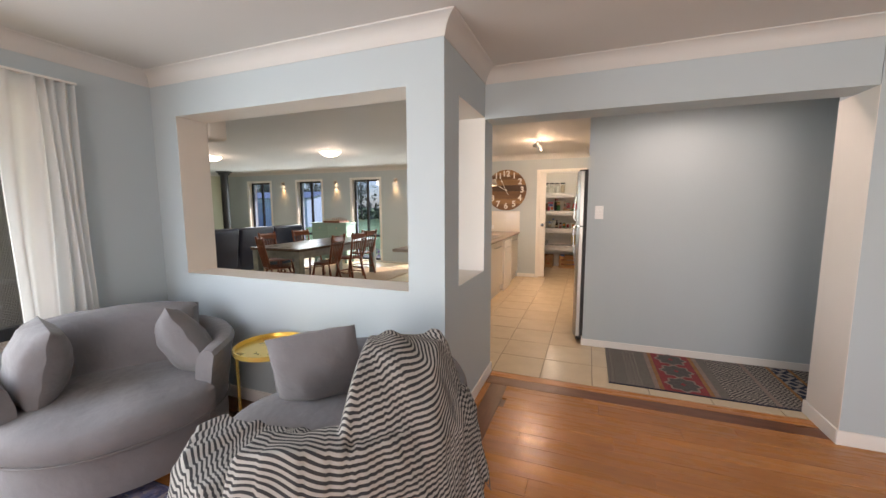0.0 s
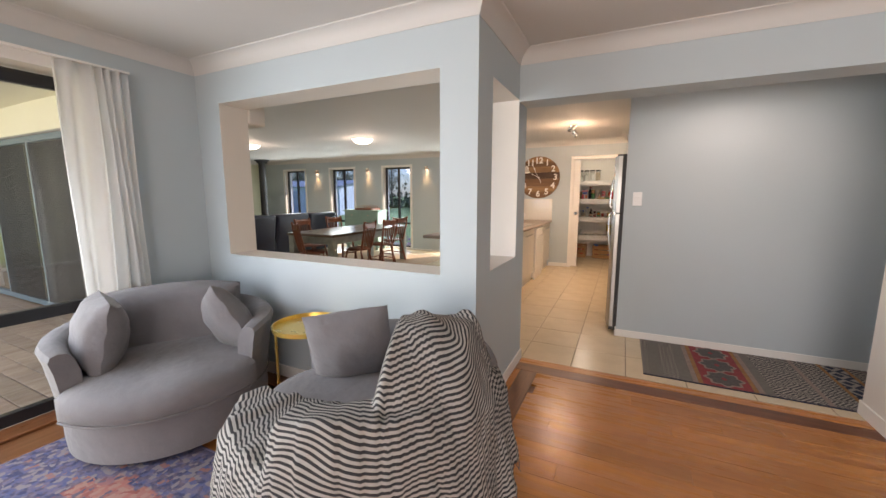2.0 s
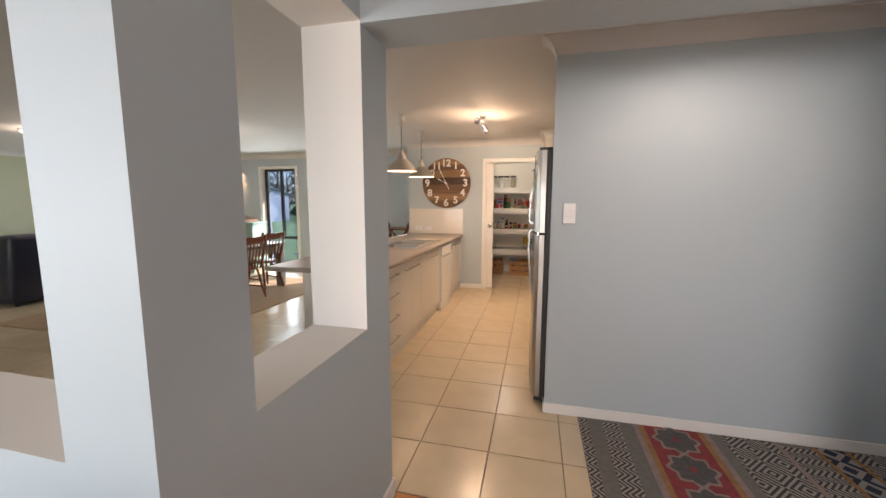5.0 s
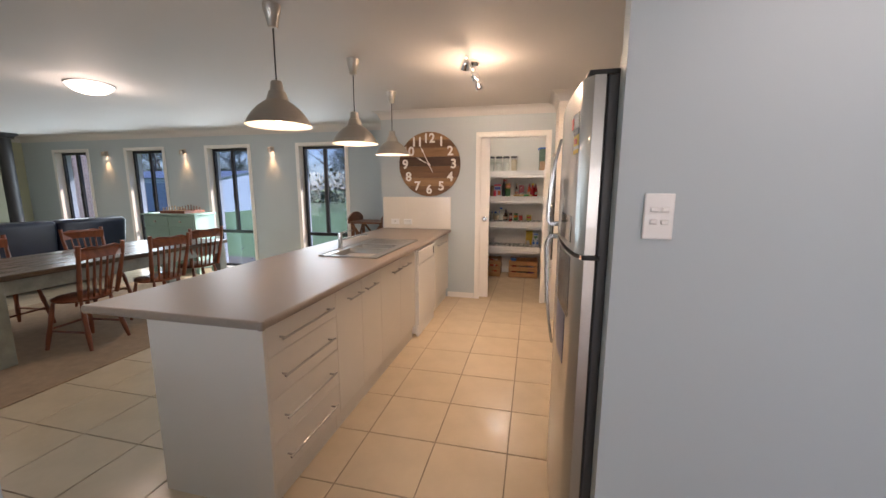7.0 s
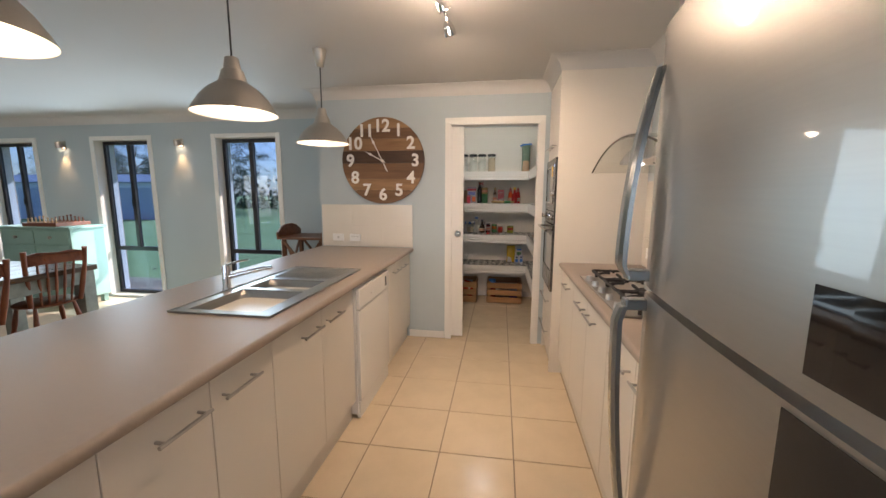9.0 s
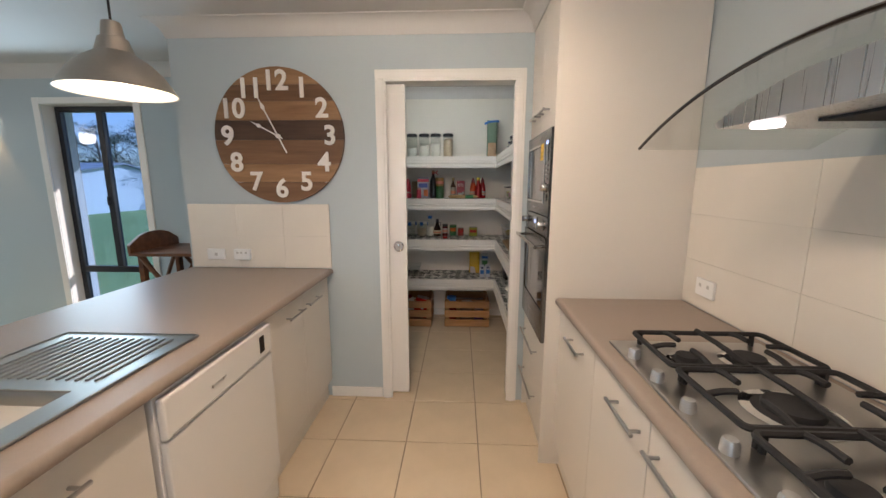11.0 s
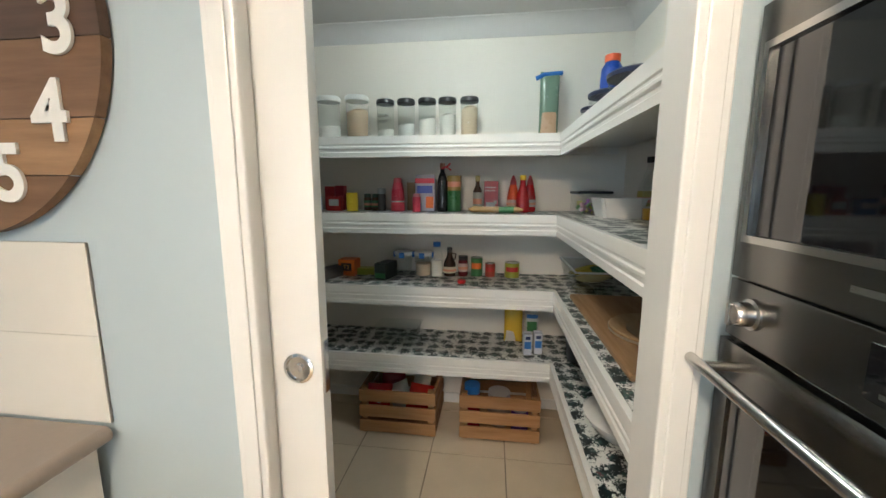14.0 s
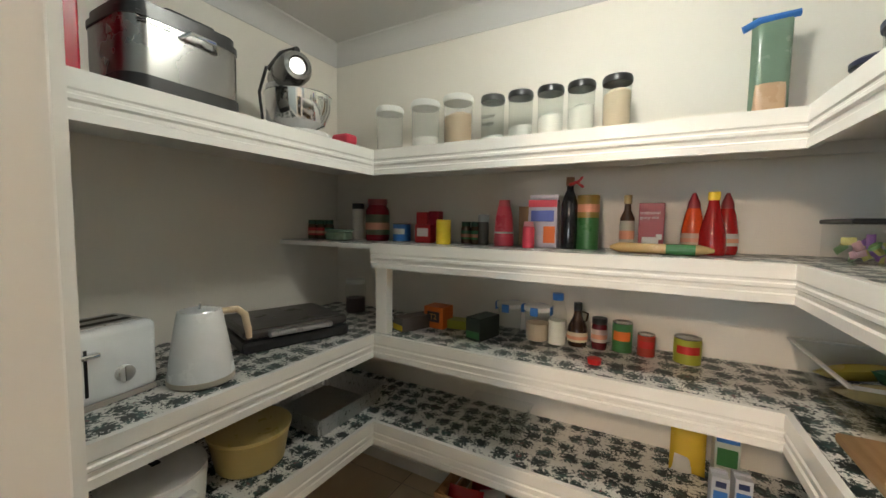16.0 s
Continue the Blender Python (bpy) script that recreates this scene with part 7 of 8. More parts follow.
part("body", lathe([(0, 0), (0.12, 0), (0.14, 0.015), (0.15, 0.13), (0.155, 0.135), (0.155, 0.145), (0.06, 0.175), (0, 0.178)], 36), paint((0.008, 0.008, 0.009), 0.3), pot, smooth=True)
part("knob", lathe([(0.012, 0.176), (0.02, 0.195), (0, 0.20)], 16), BLACK_LID, pot)
dish = thing("white_dish", "round white lidded serving dish on the lower side shelf", "dish", at=pose(0.27, 7.93, z))
part("dish", lathe([(0, 0), (0.11, 0), (0.13, 0.01), (0.165, 0.06), (0.168, 0.068), (0.12, 0.10), (0.03, 0.118), (0, 0.12)], 40), paint((0.70, 0.69, 0.66), 0.15), dish, smooth=True)
part("knob", lathe([(0.014, 0.118), (0.02, 0.135), (0, 0.138)], 16), paint((0.70, 0.69, 0.66), 0.15), dish)

# left hand shelves: appliances
z = TOPS[0]
rd = thing("red_box", "tall glossy red box at the end of the upper shelf", "box", at=pose(-1.53, 7.475, z))
part("box", boxes((-0.13, 0.13, -0.09, 0.09, 0, 0.34), bevel=0.006), paint((0.42, 0.012, 0.03), 0.25), rd)
BRUSHED_DULL = plain("dull_steel", (0.27, 0.265, 0.255), 0.27, metal=1.0, vary=0.03, scale=6)
bk = thing("bread_maker", "stainless bread maker with black lid and base", "bread maker", at=pose(-1.468, 7.77, z))
bk.scale = (0.92, 0.90, 0.78)
for nm, z0, z1, gr, m in (("base", 0.0, 0.052, 0.004, BLACK_LID), ("body", 0.052, 0.225, 0.0, BRUSHED_DULL), ("collar", 0.225, 0.245, 0.003, BLACK_LID), ("lid", 0.245, 0.275, -0.006, BLACK_LID)):
    pts = []
    for cx, cy, a0 in ((0.075, 0.105, 0), (-0.075, 0.105, 90), (-0.075, -0.105, 180), (0.075, -0.105, 270)):
        pts += [(cx + (0.055 + gr) * math.cos(radians(a0 + 15 * i)), cy + (0.055 + gr) * math.sin(radians(a0 + 15 * i))) for i in range(7)]
    part(nm, prism(pts, z1 - z0, "z", at=z0), m, bk, smooth=True)
part("lid_grip", boxes((-0.04, 0.10, -0.05, 0.09, 0.275, 0.30), bevel=0.01), BLACK_LID, bk)
part("handle", tube([(0.131, -0.03, 0.20), (0.155, -0.015, 0.215), (0.158, 0.05, 0.212), (0.131, 0.07, 0.19)], 0.007, 8), CHROME, bk, smooth=True)
for k in range(4):
    for j in range(3):
        part("vent", boxes((0.1302, 0.1315, -0.135 + j * 0.03, -0.112 + j * 0.03, 0.205 + k * 0.009, 0.209 + k * 0.009)), INK, bk)
mx = thing("stand_mixer", "steel and white stand mixer with a chrome bowl", "mixer", at=pose(-1.475, 8.22, z, 0, 0, -92))
part("base", lathe([(0, 0), (0.12, 0), (0.125, 0.012), (0.115, 0.028), (0.06, 0.034), (0, 0.035)], 36), paint(WHITE, 0.25), mx, smooth=True)
part("bowl", lathe([(0.05, 0.036), (0.055, 0.045), (0.095, 0.065), (0.115, 0.11), (0.12, 0.165), (0.123, 0.167), (0.117, 0.165), (0.11, 0.11), (0, 0.055)], 36, cap=False), CHROME, mx, smooth=True)
part("column", boxes((-0.04, 0.04, -0.16, -0.09, 0.02, 0.24), bevel=0.018), STEEL, mx)
part("head", lathe([(0, -0.17), (0.035, -0.165), (0.055, -0.12), (0.062, 0.0), (0.060, 0.06), (0.05, 0.085), (0.035, 0.088), (0.03, 0.08), (0, 0.08)], 28, m=Matrix.Translation((0.0, -0.045, 0.268)) @ pose(0, 0, 0, -90, 0, -20)), BRUSHED_DULL, mx, smooth=True)
part("grip", tube([(0.0, -0.16, 0.30), (0.01, -0.08, 0.335), (0.02, 0.02, 0.33)], [0.02, 0.017, 0.012], 10), BLACK_LID, mx, smooth=True)
part("cable", tube([(0.03, -0.15, 0.30), (0.05, -0.17, 0.2), (0.05, -0.15, 0.08), (0.07, -0.12, 0.02)], 0.006, 6), BLACK_LID, mx)
cc = thing("cutter_pack", "clear pack of red biscuit cutters", "packet", at=pose(-1.47, 8.46, z))
part("tray", boxes((-0.06, 0.06, -0.05, 0.05, 0.0, 0.03), bevel=0.006), BLACK_LID, cc)
part("cutters", boxes((-0.045, 0.045, -0.035, 0.035, 0.03, 0.075), bevel=0.012), paint(PINK), cc)
z = TOPS[2]
to = thing("toaster", "white two slot toaster with steel top", "toaster", at=pose(-1.58, 7.59, z, 0, 0, 8))
part("body", boxes((-0.09, 0.09, -0.14, 0.14, 0.012, 0.205), bevel=0.022, seg=4), paint((0.74, 0.76, 0.77), 0.2), to, smooth=True)
part("foot", boxes((-0.085, 0.085, -0.135, 0.135, 0.0, 0.016), bevel=0.003), paint((0.40, 0.36, 0.32)), to)
tp = part("top_plate", boxes((-0.065, 0.065, -0.115, 0.115, 0.2045, 0.208), bevel=0.002), STEEL, to)
for x in (-0.03, 0.03):
    part("slot", boxes((x - 0.014, x + 0.014, -0.10, 0.10, 0.2075, 0.2085)), INK, tp)
part("lever_slot", boxes((0.0895, 0.0915, -0.035, -0.028, 0.04, 0.16)), INK, to)
part("lever", boxes((0.09, 0.112, -0.055, -0.008, 0.14, 0.152), bevel=0.004), CHROME, to)
part("dial", lathe([(0.022, 0), (0.022, 0.012), (0.018, 0.015), (0, 0.015)], 24, m=Matrix.Translation((0.09, 0.05, 0.075)) @ pose(0, 0, 0, 0, 90, 0)), STEEL, to, smooth=True)
kt = thing("electric_kettle", "white conical kettle with a pale timber grip", "kettle", at=pose(-1.46, 7.83, z, 0, 0, -22))
part("body", lathe([(0, 0.015), (0.088, 0.015), (0.089, 0.022), (0.078, 0.10), (0.063, 0.19), (0.058, 0.215), (0.056, 0.215)], 40), paint((0.76, 0.77, 0.78), 0.25), kt, smooth=True)
part("base_ring", lathe([(0, 0), (0.087, 0), (0.09, 0.004), (0.0895, 0.018), (0.085, 0.02)], 40), paint((0.42, 0.37, 0.30)), kt, smooth=True)
part("lid", lathe([(0.0565, 0.213), (0.054, 0.217), (0.05, 0.212), (0, 0.212)], 32), STEEL, kt, smooth=True)
part("lid_ring", tube([(0.012 * math.cos(a), 0, 0.222 + 0.012 * math.sin(a)) for a in [2 * math.pi * i / 14 for i in range(15)]], 0.003, 6), CHROME, kt)
part("grip", tube([(0.0, 0.058, 0.205), (0, 0.10, 0.205), (0, 0.122, 0.185), (0, 0.132, 0.13), (0, 0.134, 0.105)], [0.010, 0.011, 0.012, 0.011, 0.009], 10), wood("kettle_grip", (0.50, 0.38, 0.24), (0.66, 0.54, 0.38), axis=2), kt, smooth=True)
sp = thing("sandwich_press", "black and steel sandwich press with a ribbed lid", "sandwich press", at=pose(-1.64, 8.27, z, 0, 0, -18))
sp.scale = (1.12, 1.25, 1.0)
part("base", boxes((-0.16, 0.16, -0.17, 0.17, 0.0, 0.045), bevel=0.012), BLACK_LID, sp)
part("lid", boxes((-0.155, 0.155, -0.165, 0.165, 0.05, 0.085), bevel=0.012), paint((0.045, 0.040, 0.036), 0.3), sp)
part("handle", boxes((0.15, 0.18, -0.10, 0.10, 0.055, 0.075), bevel=0.006), STEEL, sp)
lb = bottle("lunch_jar", -1.66, 8.74, z, [(0, 0), (0.05, 0), (0.055, 0.01), (0.055, 0.14), (0.045, 0.16)], CLEAR, [(0.05, 0.158), (0.05, 0.18), (0, 0.181)], FROST, "clear jar of dark beans in the shelf corner", "jar")
part("contents", lathe([(0, 0.004), (0.05, 0.005), (0.05, 0.08), (0, 0.08)], 20), paint((0.04, 0.02, 0.03), 0.5), lb)
z = TOPS[3]
rc = thing("rice_cooker", "round white rice cooker with a vented lid", "rice cooker", at=pose(-1.52, 7.72, z))
part("body", lathe([(0, 0.0), (0.11, 0.0), (0.125, 0.01), (0.135, 0.13), (0.13, 0.14)], 40), paint((0.74, 0.73, 0.71), 0.25), rc, smooth=True)
part("lid", lathe([(0.132, 0.14), (0.134, 0.15), (0.10, 0.168), (0, 0.172)], 40), paint((0.70, 0.68, 0.66), 0.25), rc, smooth=True)
part("vent", boxes((-0.02, 0.02, -0.012, 0.012, 0.171, 0.176), bevel=0.003), INK, rc)
part("side_grip", boxes((0.125, 0.165, -0.04, 0.04, 0.10, 0.118), bevel=0.008), paint((0.74, 0.73, 0.71), 0.25), rc)
yt = thing("yellow_bowl", "deep cream yellow plastic bowl with a lid", "bowl", at=pose(-1.53, 8.03, z))
part("body", lathe([(0, 0), (0.105, 0), (0.115, 0.01), (0.135, 0.12), (0.14, 0.125), (0.14, 0.13)], 40), paint((0.66, 0.50, 0.17), 0.35), yt, smooth=True)
part("lid", lathe([(0.141, 0.128), (0.142, 0.138), (0.12, 0.142), (0, 0.138)], 40), paint((0.60, 0.47, 0.18), 0.3), yt, smooth=True)
open_tub("roasting_tray", "stainless roasting tray on the lower shelf", -1.80, -1.40, 8.24, 8.66, z, 0.085, STEEL, category="tray")


# ---- dining and living room ----
def window(x0, label):
    """A tall aluminium window in a white surround: two lights above a transom, one below."""
    w = structure(new("window"), label, "window")
    a, b = x0 + 0.06, x0 + 0.87
    t = 0.045
    y0, y1 = 8.115, 8.115 + t
    for nm, r in (("frame_head", (a, b, y0, y1, 2.055, 2.10)), ("frame_sill", (a, b, y0, y1, 0.03, 0.075)), ("frame_jamb", (a, a + 0.045, y0, y1, 0.075, 2.055)), ("frame_jamb", (b - 0.045, b, y0, y1, 0.075, 2.055)),
                  ("transom", (a + 0.045, b - 0.045, y0, y1, 0.635, 0.69)), ("mullion", ((a + b) / 2 - 0.035, (a + b) / 2 + 0.02, y0 - 0.006, y1, 0.69, 2.055))):
        part(nm, boxes(r, bevel=0.004, seg=1), BLACK_FRAME, w)
    m = (a + b) / 2
    for r in ((a + 0.045, m - 0.035, 8.135, 8.140, 0.69, 2.055), (m + 0.02, b - 0.045, 8.135, 8.140, 0.69, 2.055), (a + 0.045, b - 0.045, 8.135, 8.140, 0.075, 0.635)):
        g = part("pane", boxes(r), DINING_PANE, w)
        g.visible_shadow = False
    for nm, r in (("surround", (x0, a, 7.995, 8.01, 0.03, 2.15)), ("surround", (b, x0 + 0.93, 7.995, 8.01, 0.03, 2.15)), ("surround", (a, b, 7.995, 8.01, 2.10, 2.15))):
        part(nm, boxes(r, bevel=0.003, seg=1), TRIM, w)
    part("catch", boxes((m - 0.03, m - 0.01, y0 - 0.02, y0 - 0.006, 1.25, 1.33), bevel=0.003), BLACK_FRAME, w)
    # brick jamb outside
    for k in range(24):
        part("brick", boxes((a - 0.13, a - 0.02, 8.262, 8.29, 0.03 + k * 0.086, 0.106 + k * 0.086), bevel=0.004, seg=1), BRICK, w)
    return w


for k, x0 in enumerate(WIN_L):
    ob = window(x0, "tall black aluminium window in a white surround")
    ob.name = "window_%d" % (k + 1)

# wall lights
NICKEL = brushed("brushed_nickel", (0.50, 0.44, 0.38), 0.3)
for x in (-4.29, -6.06, -7.83):
    s = thing("wall_light", "small brushed nickel wall spot between the windows, lit", "wall lamp", "wall lights", pose(x, 8.01, 2.04))
    part("backplate", boxes((-0.035, 0.035, -0.012, 0.0, -0.05, 0.06), bevel=0.006), NICKEL, s)
    h = part("spot_head", lathe([(0.02, 0.045), (0.034, 0.04), (0.04, -0.03), (0.037, -0.03), (0.03, 0.02)], 20, cap=False, m=pose(-0.005, -0.055, 0, 14, 0, 0)), NICKEL, s, smooth=True)
    part("bulb", lathe([(0, -0.026), (0.03, -0.024), (0.03, -0.01), (0, 0.0)], 16, m=pose(-0.005, -0.055, 0, 14, 0, 0)), SPOTGLOW, h)
    lamp("wall_glow", "SPOT", look((x, 7.945, 1.99), (x, 8.03, 1.1)), 5.5, (1.0, 0.58, 0.26), cone=62, radius=0.02)

# oyster ceiling lights
OYSTER = glow("oyster_glass", (1.0, 0.93, 0.82), 1.5)
for x, y in ((-4.18, 5.33), (-6.7, 5.0)):
    o = thing("ceiling_light", "round white glass oyster ceiling light, lit", "ceiling lamp", "oyster lights", pose(x, y, 0))
    part("rim", lathe([(0.19, CK), (0.19, CK - 0.012), (0.175, CK - 0.018)], 40), CHROME, o, smooth=True)
    part("diffuser", lathe([(0.178, CK - 0.016), (0.165, CK - 0.04), (0.12, CK - 0.075), (0.06, CK - 0.09), (0, CK - 0.094)], 40), OYSTER, o, smooth=True)
    lamp("oyster_lamp", "POINT", Matrix.Translation((x, y, CK - 0.16)), 7, (1.0, 0.90, 0.76), radius=0.12)

# dining table
OLD_TOP = wood("dark_table_top", (0.05, 0.026, 0.014), (0.15, 0.085, 0.045), axis=1, stretch=8, rough=0.28, per_object=0.3)
GREYGREEN = plain("worn_grey_green_paint", (0.26, 0.27, 0.23), 0.6, vary=0.25, scale=9, bumps=0.2)
tb = thing("dining_table", "long plank dining table with chunky worn painted legs", "table")
TX0, TX1, TYA, TYB = -5.08, -4.06, 4.32, 6.66
for k in range(5):
    w = (TX1 - TX0) / 5
    part("top_plank", boxes((TX0 + k * w + 0.001, TX0 + (k + 1) * w - 0.001, TYA, TYB, 0.70, 0.745), bevel=0.004, seg=1), OLD_TOP, tb)
for r in ((TX0 + 0.03, TX1 - 0.03, TYA + 0.04, TYA + 0.07, 0.58, 0.70), (TX0 + 0.03, TX1 - 0.03, TYB - 0.07, TYB - 0.04, 0.58, 0.70), (TX0 + 0.03, TX0 + 0.06, TYA + 0.07, TYB - 0.07, 0.58, 0.70), (TX1 - 0.06, TX1 - 0.03, TYA + 0.07, TYB - 0.07, 0.58, 0.70)):
    part("apron", boxes(r, bevel=0.003, seg=1), GREYGREEN, tb)
for x in (TX0 + 0.02, TX1 - 0.13):
    for y in (TYA + 0.02, TYB - 0.13):
        part("leg", boxes((x, x + 0.11, y, y + 0.11, 0.012, 0.699), bevel=0.006), GREYGREEN, tb)

CHAIRWOOD = wood("cherry_chair_wood", (0.155, 0.040, 0.016), (0.34, 0.098, 0.040), axis=2, stretch=8, rough=0.32, per_object=0.2)


def dining_chair(at):
    c = thing("dining_chair", "reddish wooden dining chair with a spindle back at the table", "chair", "chairs round the table", at)
    bm = lathe([(0, 0.425), (0.19, 0.425), (0.215, 0.433), (0.22, 0.445), (0.20, 0.455), (0, 0.446)], 28)
    for v in bm.verts:
        v.co.y *= 0.93
    part("seat", bm, CHAIRWOOD, c, smooth=True)
    turned = [0.014, 0.019, 0.022, 0.017, 0.021, 0.016, 0.013]
    for x, y, tx, ty in ((0.14, 0.13, 0.20, 0.19), (-0.14, 0.13, -0.20, 0.19), (0.13, -0.13, 0.18, -0.22), (-0.13, -0.13, -0.18, -0.22)):
        part("leg", tube([(tx + (x - tx) * i / 6, ty + (y - ty) * i / 6, 0.43 * i / 6 + 0.0) for i in range(7)], turned, 10), CHAIRWOOD, c, smooth=True)
    part("stretcher", tube([(-0.17, 0.165, 0.18), (0.17, 0.165, 0.18)], 0.011, 8), CHAIRWOOD, c, smooth=True)
    for x in (0.165, -0.165):
        part("stretcher", tube([(x, 0.165, 0.16), (x, -0.185, 0.16)], 0.011, 8), CHAIRWOOD, c, smooth=True)
    for x in (-0.185, 0.185):
        part("back_post", tube([(x * 0.9, -0.165, 0.445), (x * 0.98, -0.20, 0.60), (x * 1.06, -0.24, 0.78), (x * 1.08, -0.26, 0.93)], [0.018, 0.021, 0.016, 0.019], 10), CHAIRWOOD, c, smooth=True)
    for k in range(5):
        x = -0.11 + 0.055 * k
        part("spindle", tube([(x * 0.9, -0.17, 0.447), (x, -0.205, 0.62), (x * 1.1, -0.24, 0.81)], [0.008, 0.012, 0.008], 8), CHAIRWOOD, c, smooth=True)
    pts = [(-0.20, 0.80), (-0.10, 0.812), (0.10, 0.812), (0.20, 0.80), (0.205, 0.89), (0.12, 0.915), (0, 0.905), (-0.12, 0.915), (-0.205, 0.89)]
    bm = prism(pts, 0.022, "y", at=-0.011)
    for v in bm.verts:
        v.co.y += -0.252 + 0.9 * (v.co.x * v.co.x) - 0.02
    part("crest_rail", bm, CHAIRWOOD, c)
    return c


first_chair = dining_chair(pose(-4.46, 4.28, 0.012, 0, 0, -30))
for x, y, r in ((-5.13, 5.0, -84), (-5.16, 5.85, -96), (-4.04, 4.93, 98), (-4.06, 5.66, 84), (-4.27, 6.36, 78)):
    copy_thing(first_chair, pose(x, y, 0.012, 0, 0, r))

dr = thing("dining_rug", "plain tan woven rug under the dining table", "rug")
part("weave", boxes((-6.0, -3.40, 3.95, 7.2, 0.0, 0.011), bevel=0.004), plain("tan_jute", (0.36, 0.25, 0.16), 0.95, vary=0.12, scale=14, bumps=0.6, bscale=160), dr)

# sofa
LEATHER = plain("navy_leather", (0.011, 0.015, 0.034), 0.34, vary=0.2, scale=7, bumps=0.25, bscale=60)
sofa = thing("recliner_sofa", "long dark navy leather recliner sofa with padded backs", "sofa", at=pose(-7.08, 5.88, 0))
part("base", boxes((-0.50, 0.42, -1.38, 1.38, 0.04, 0.40), bevel=0.04, seg=3), LEATHER, sofa, smooth=True)
for k in range(3):
    y0 = -1.395 + k * 0.93
    part("seat_pad", boxes((-0.54, 0.18, max(y0, -1.16) + 0.005, min(y0 + 0.93, 1.165) - 0.005, 0.36, 0.50), bevel=0.05, seg=3), LEATHER, sofa, smooth=True)
    bk = boxes((0.16, 0.46, y0 + 0.003, y0 + 0.927, 0.10, 0.97), bevel=0.07, seg=4)
    for v in bk.verts:
        v.co.x += 0.14 * (v.co.z - 0.4)
    part("back_pad", bk, LEATHER, sofa, smooth=True)
for y in (-1.40, 1.17):
    part("armrest", boxes((-0.52, 0.155, y, y + 0.235, 0.04, 0.60), bevel=0.07, seg=4), LEATHER, sofa, smooth=True)
for x in (-0.42, 0.34):
    for y in (-1.3, 1.3):
        part("foot", boxes((x - 0.03, x + 0.03, y - 0.03, y + 0.03, 0, 0.045)), DARK_FOOT, sofa)

# television, low cabinets, heater
tv = thing("television", "large flat black television on the living room wall", "television")
part("panel", boxes((-9.985, -9.935, 4.84, 6.06, 1.10, 2.02), bevel=0.006), BLACK_LID, tv)
SCREEN = plain("television_screen", (0.006, 0.006, 0.007), 0.3)
SCREEN.node_tree.nodes["Principled BSDF"].inputs["Specular IOR Level"].default_value = 0.12
part("screen", boxes((-9.9355, -9.931, 4.86, 6.04, 1.12, 2.0)), SCREEN, tv)
part("bracket", boxes((-10.0, -9.985, 5.4, 5.7, 1.4, 1.7)), DARK_FOOT, tv)
for k in range(3):
    cb = thing("low_cabinet", "low white washed cabinet under the television", "cabinet", "living room cabinets", pose(-9.99, 4.0 + k * 1.02, 0))
    part("body", boxes((0.0, 0.42, 0.0, 1.0, 0.05, 0.72), bevel=0.004), plain("whitewash", (0.55, 0.50, 0.43), 0.6, vary=0.1, bumps=0.15) if k == 0 else bpy.data.materials["whitewash"], cb)
    part("top", boxes((-0.0, 0.45, -0.005, 1.005, 0.72, 0.75), bevel=0.005), OLD_TOP, cb)
    for j in range(2):
        part("door", boxes((0.42, 0.436, 0.03 + j * 0.48, 0.49 + j * 0.48, 0.09, 0.69), bevel=0.003), bpy.data.materials["whitewash"], cb)
    for x in (0.03, 0.36):
        for y in (0.05, 0.92):
            part("foot", boxes((x, x + 0.04, y, y + 0.04, 0, 0.05)), DARK_FOOT, cb)
STOVE = plain("stove_black", (0.018, 0.018, 0.019), 0.5, vary=0.15, bumps=0.15)
ht = thing("wood_heater", "black freestanding wood heater with a tall flue", "heater", at=pose(-9.38, 7.42, 0, 0, 0, 40))
part("firebox", boxes((-0.32, 0.32, -0.26, 0.26, 0.22, 0.74), bevel=0.012), STOVE, ht)
part("top_plate", boxes((-0.36, 0.36, -0.30, 0.30, 0.745, 0.775), bevel=0.008), STOVE, ht)
part("pedestal", boxes((-0.22, 0.22, -0.20, 0.20, 0.03, 0.22)), STOVE, ht)
d = part("door", boxes((-0.24, 0.24, -0.285, -0.26, 0.28, 0.66), bevel=0.006), STOVE, ht)
part("glass", boxes((-0.19, 0.19, -0.288, -0.285, 0.33, 0.60)), BLACK_GLASS, d)
part("flue", lathe([(0.095, 0.775), (0.095, CK - 0.001)], 28, cap=False), STOVE, ht, smooth=True)
part("flue_collar", lathe([(0.10, CK - 0.09), (0.14, CK - 0.09), (0.145, CK - 0.05), (0.20, CK - 0.02), (0.20, CK - 0.002), (0.10, CK - 0.002)], 28), STOVE, ht, smooth=True)
part("hearth", boxes((-0.55, 0.55, -0.5, 0.45, 0.0, 0.03), bevel=0.004), plain("hearth_slate", (0.08, 0.08, 0.08), 0.6, vary=0.15), ht)

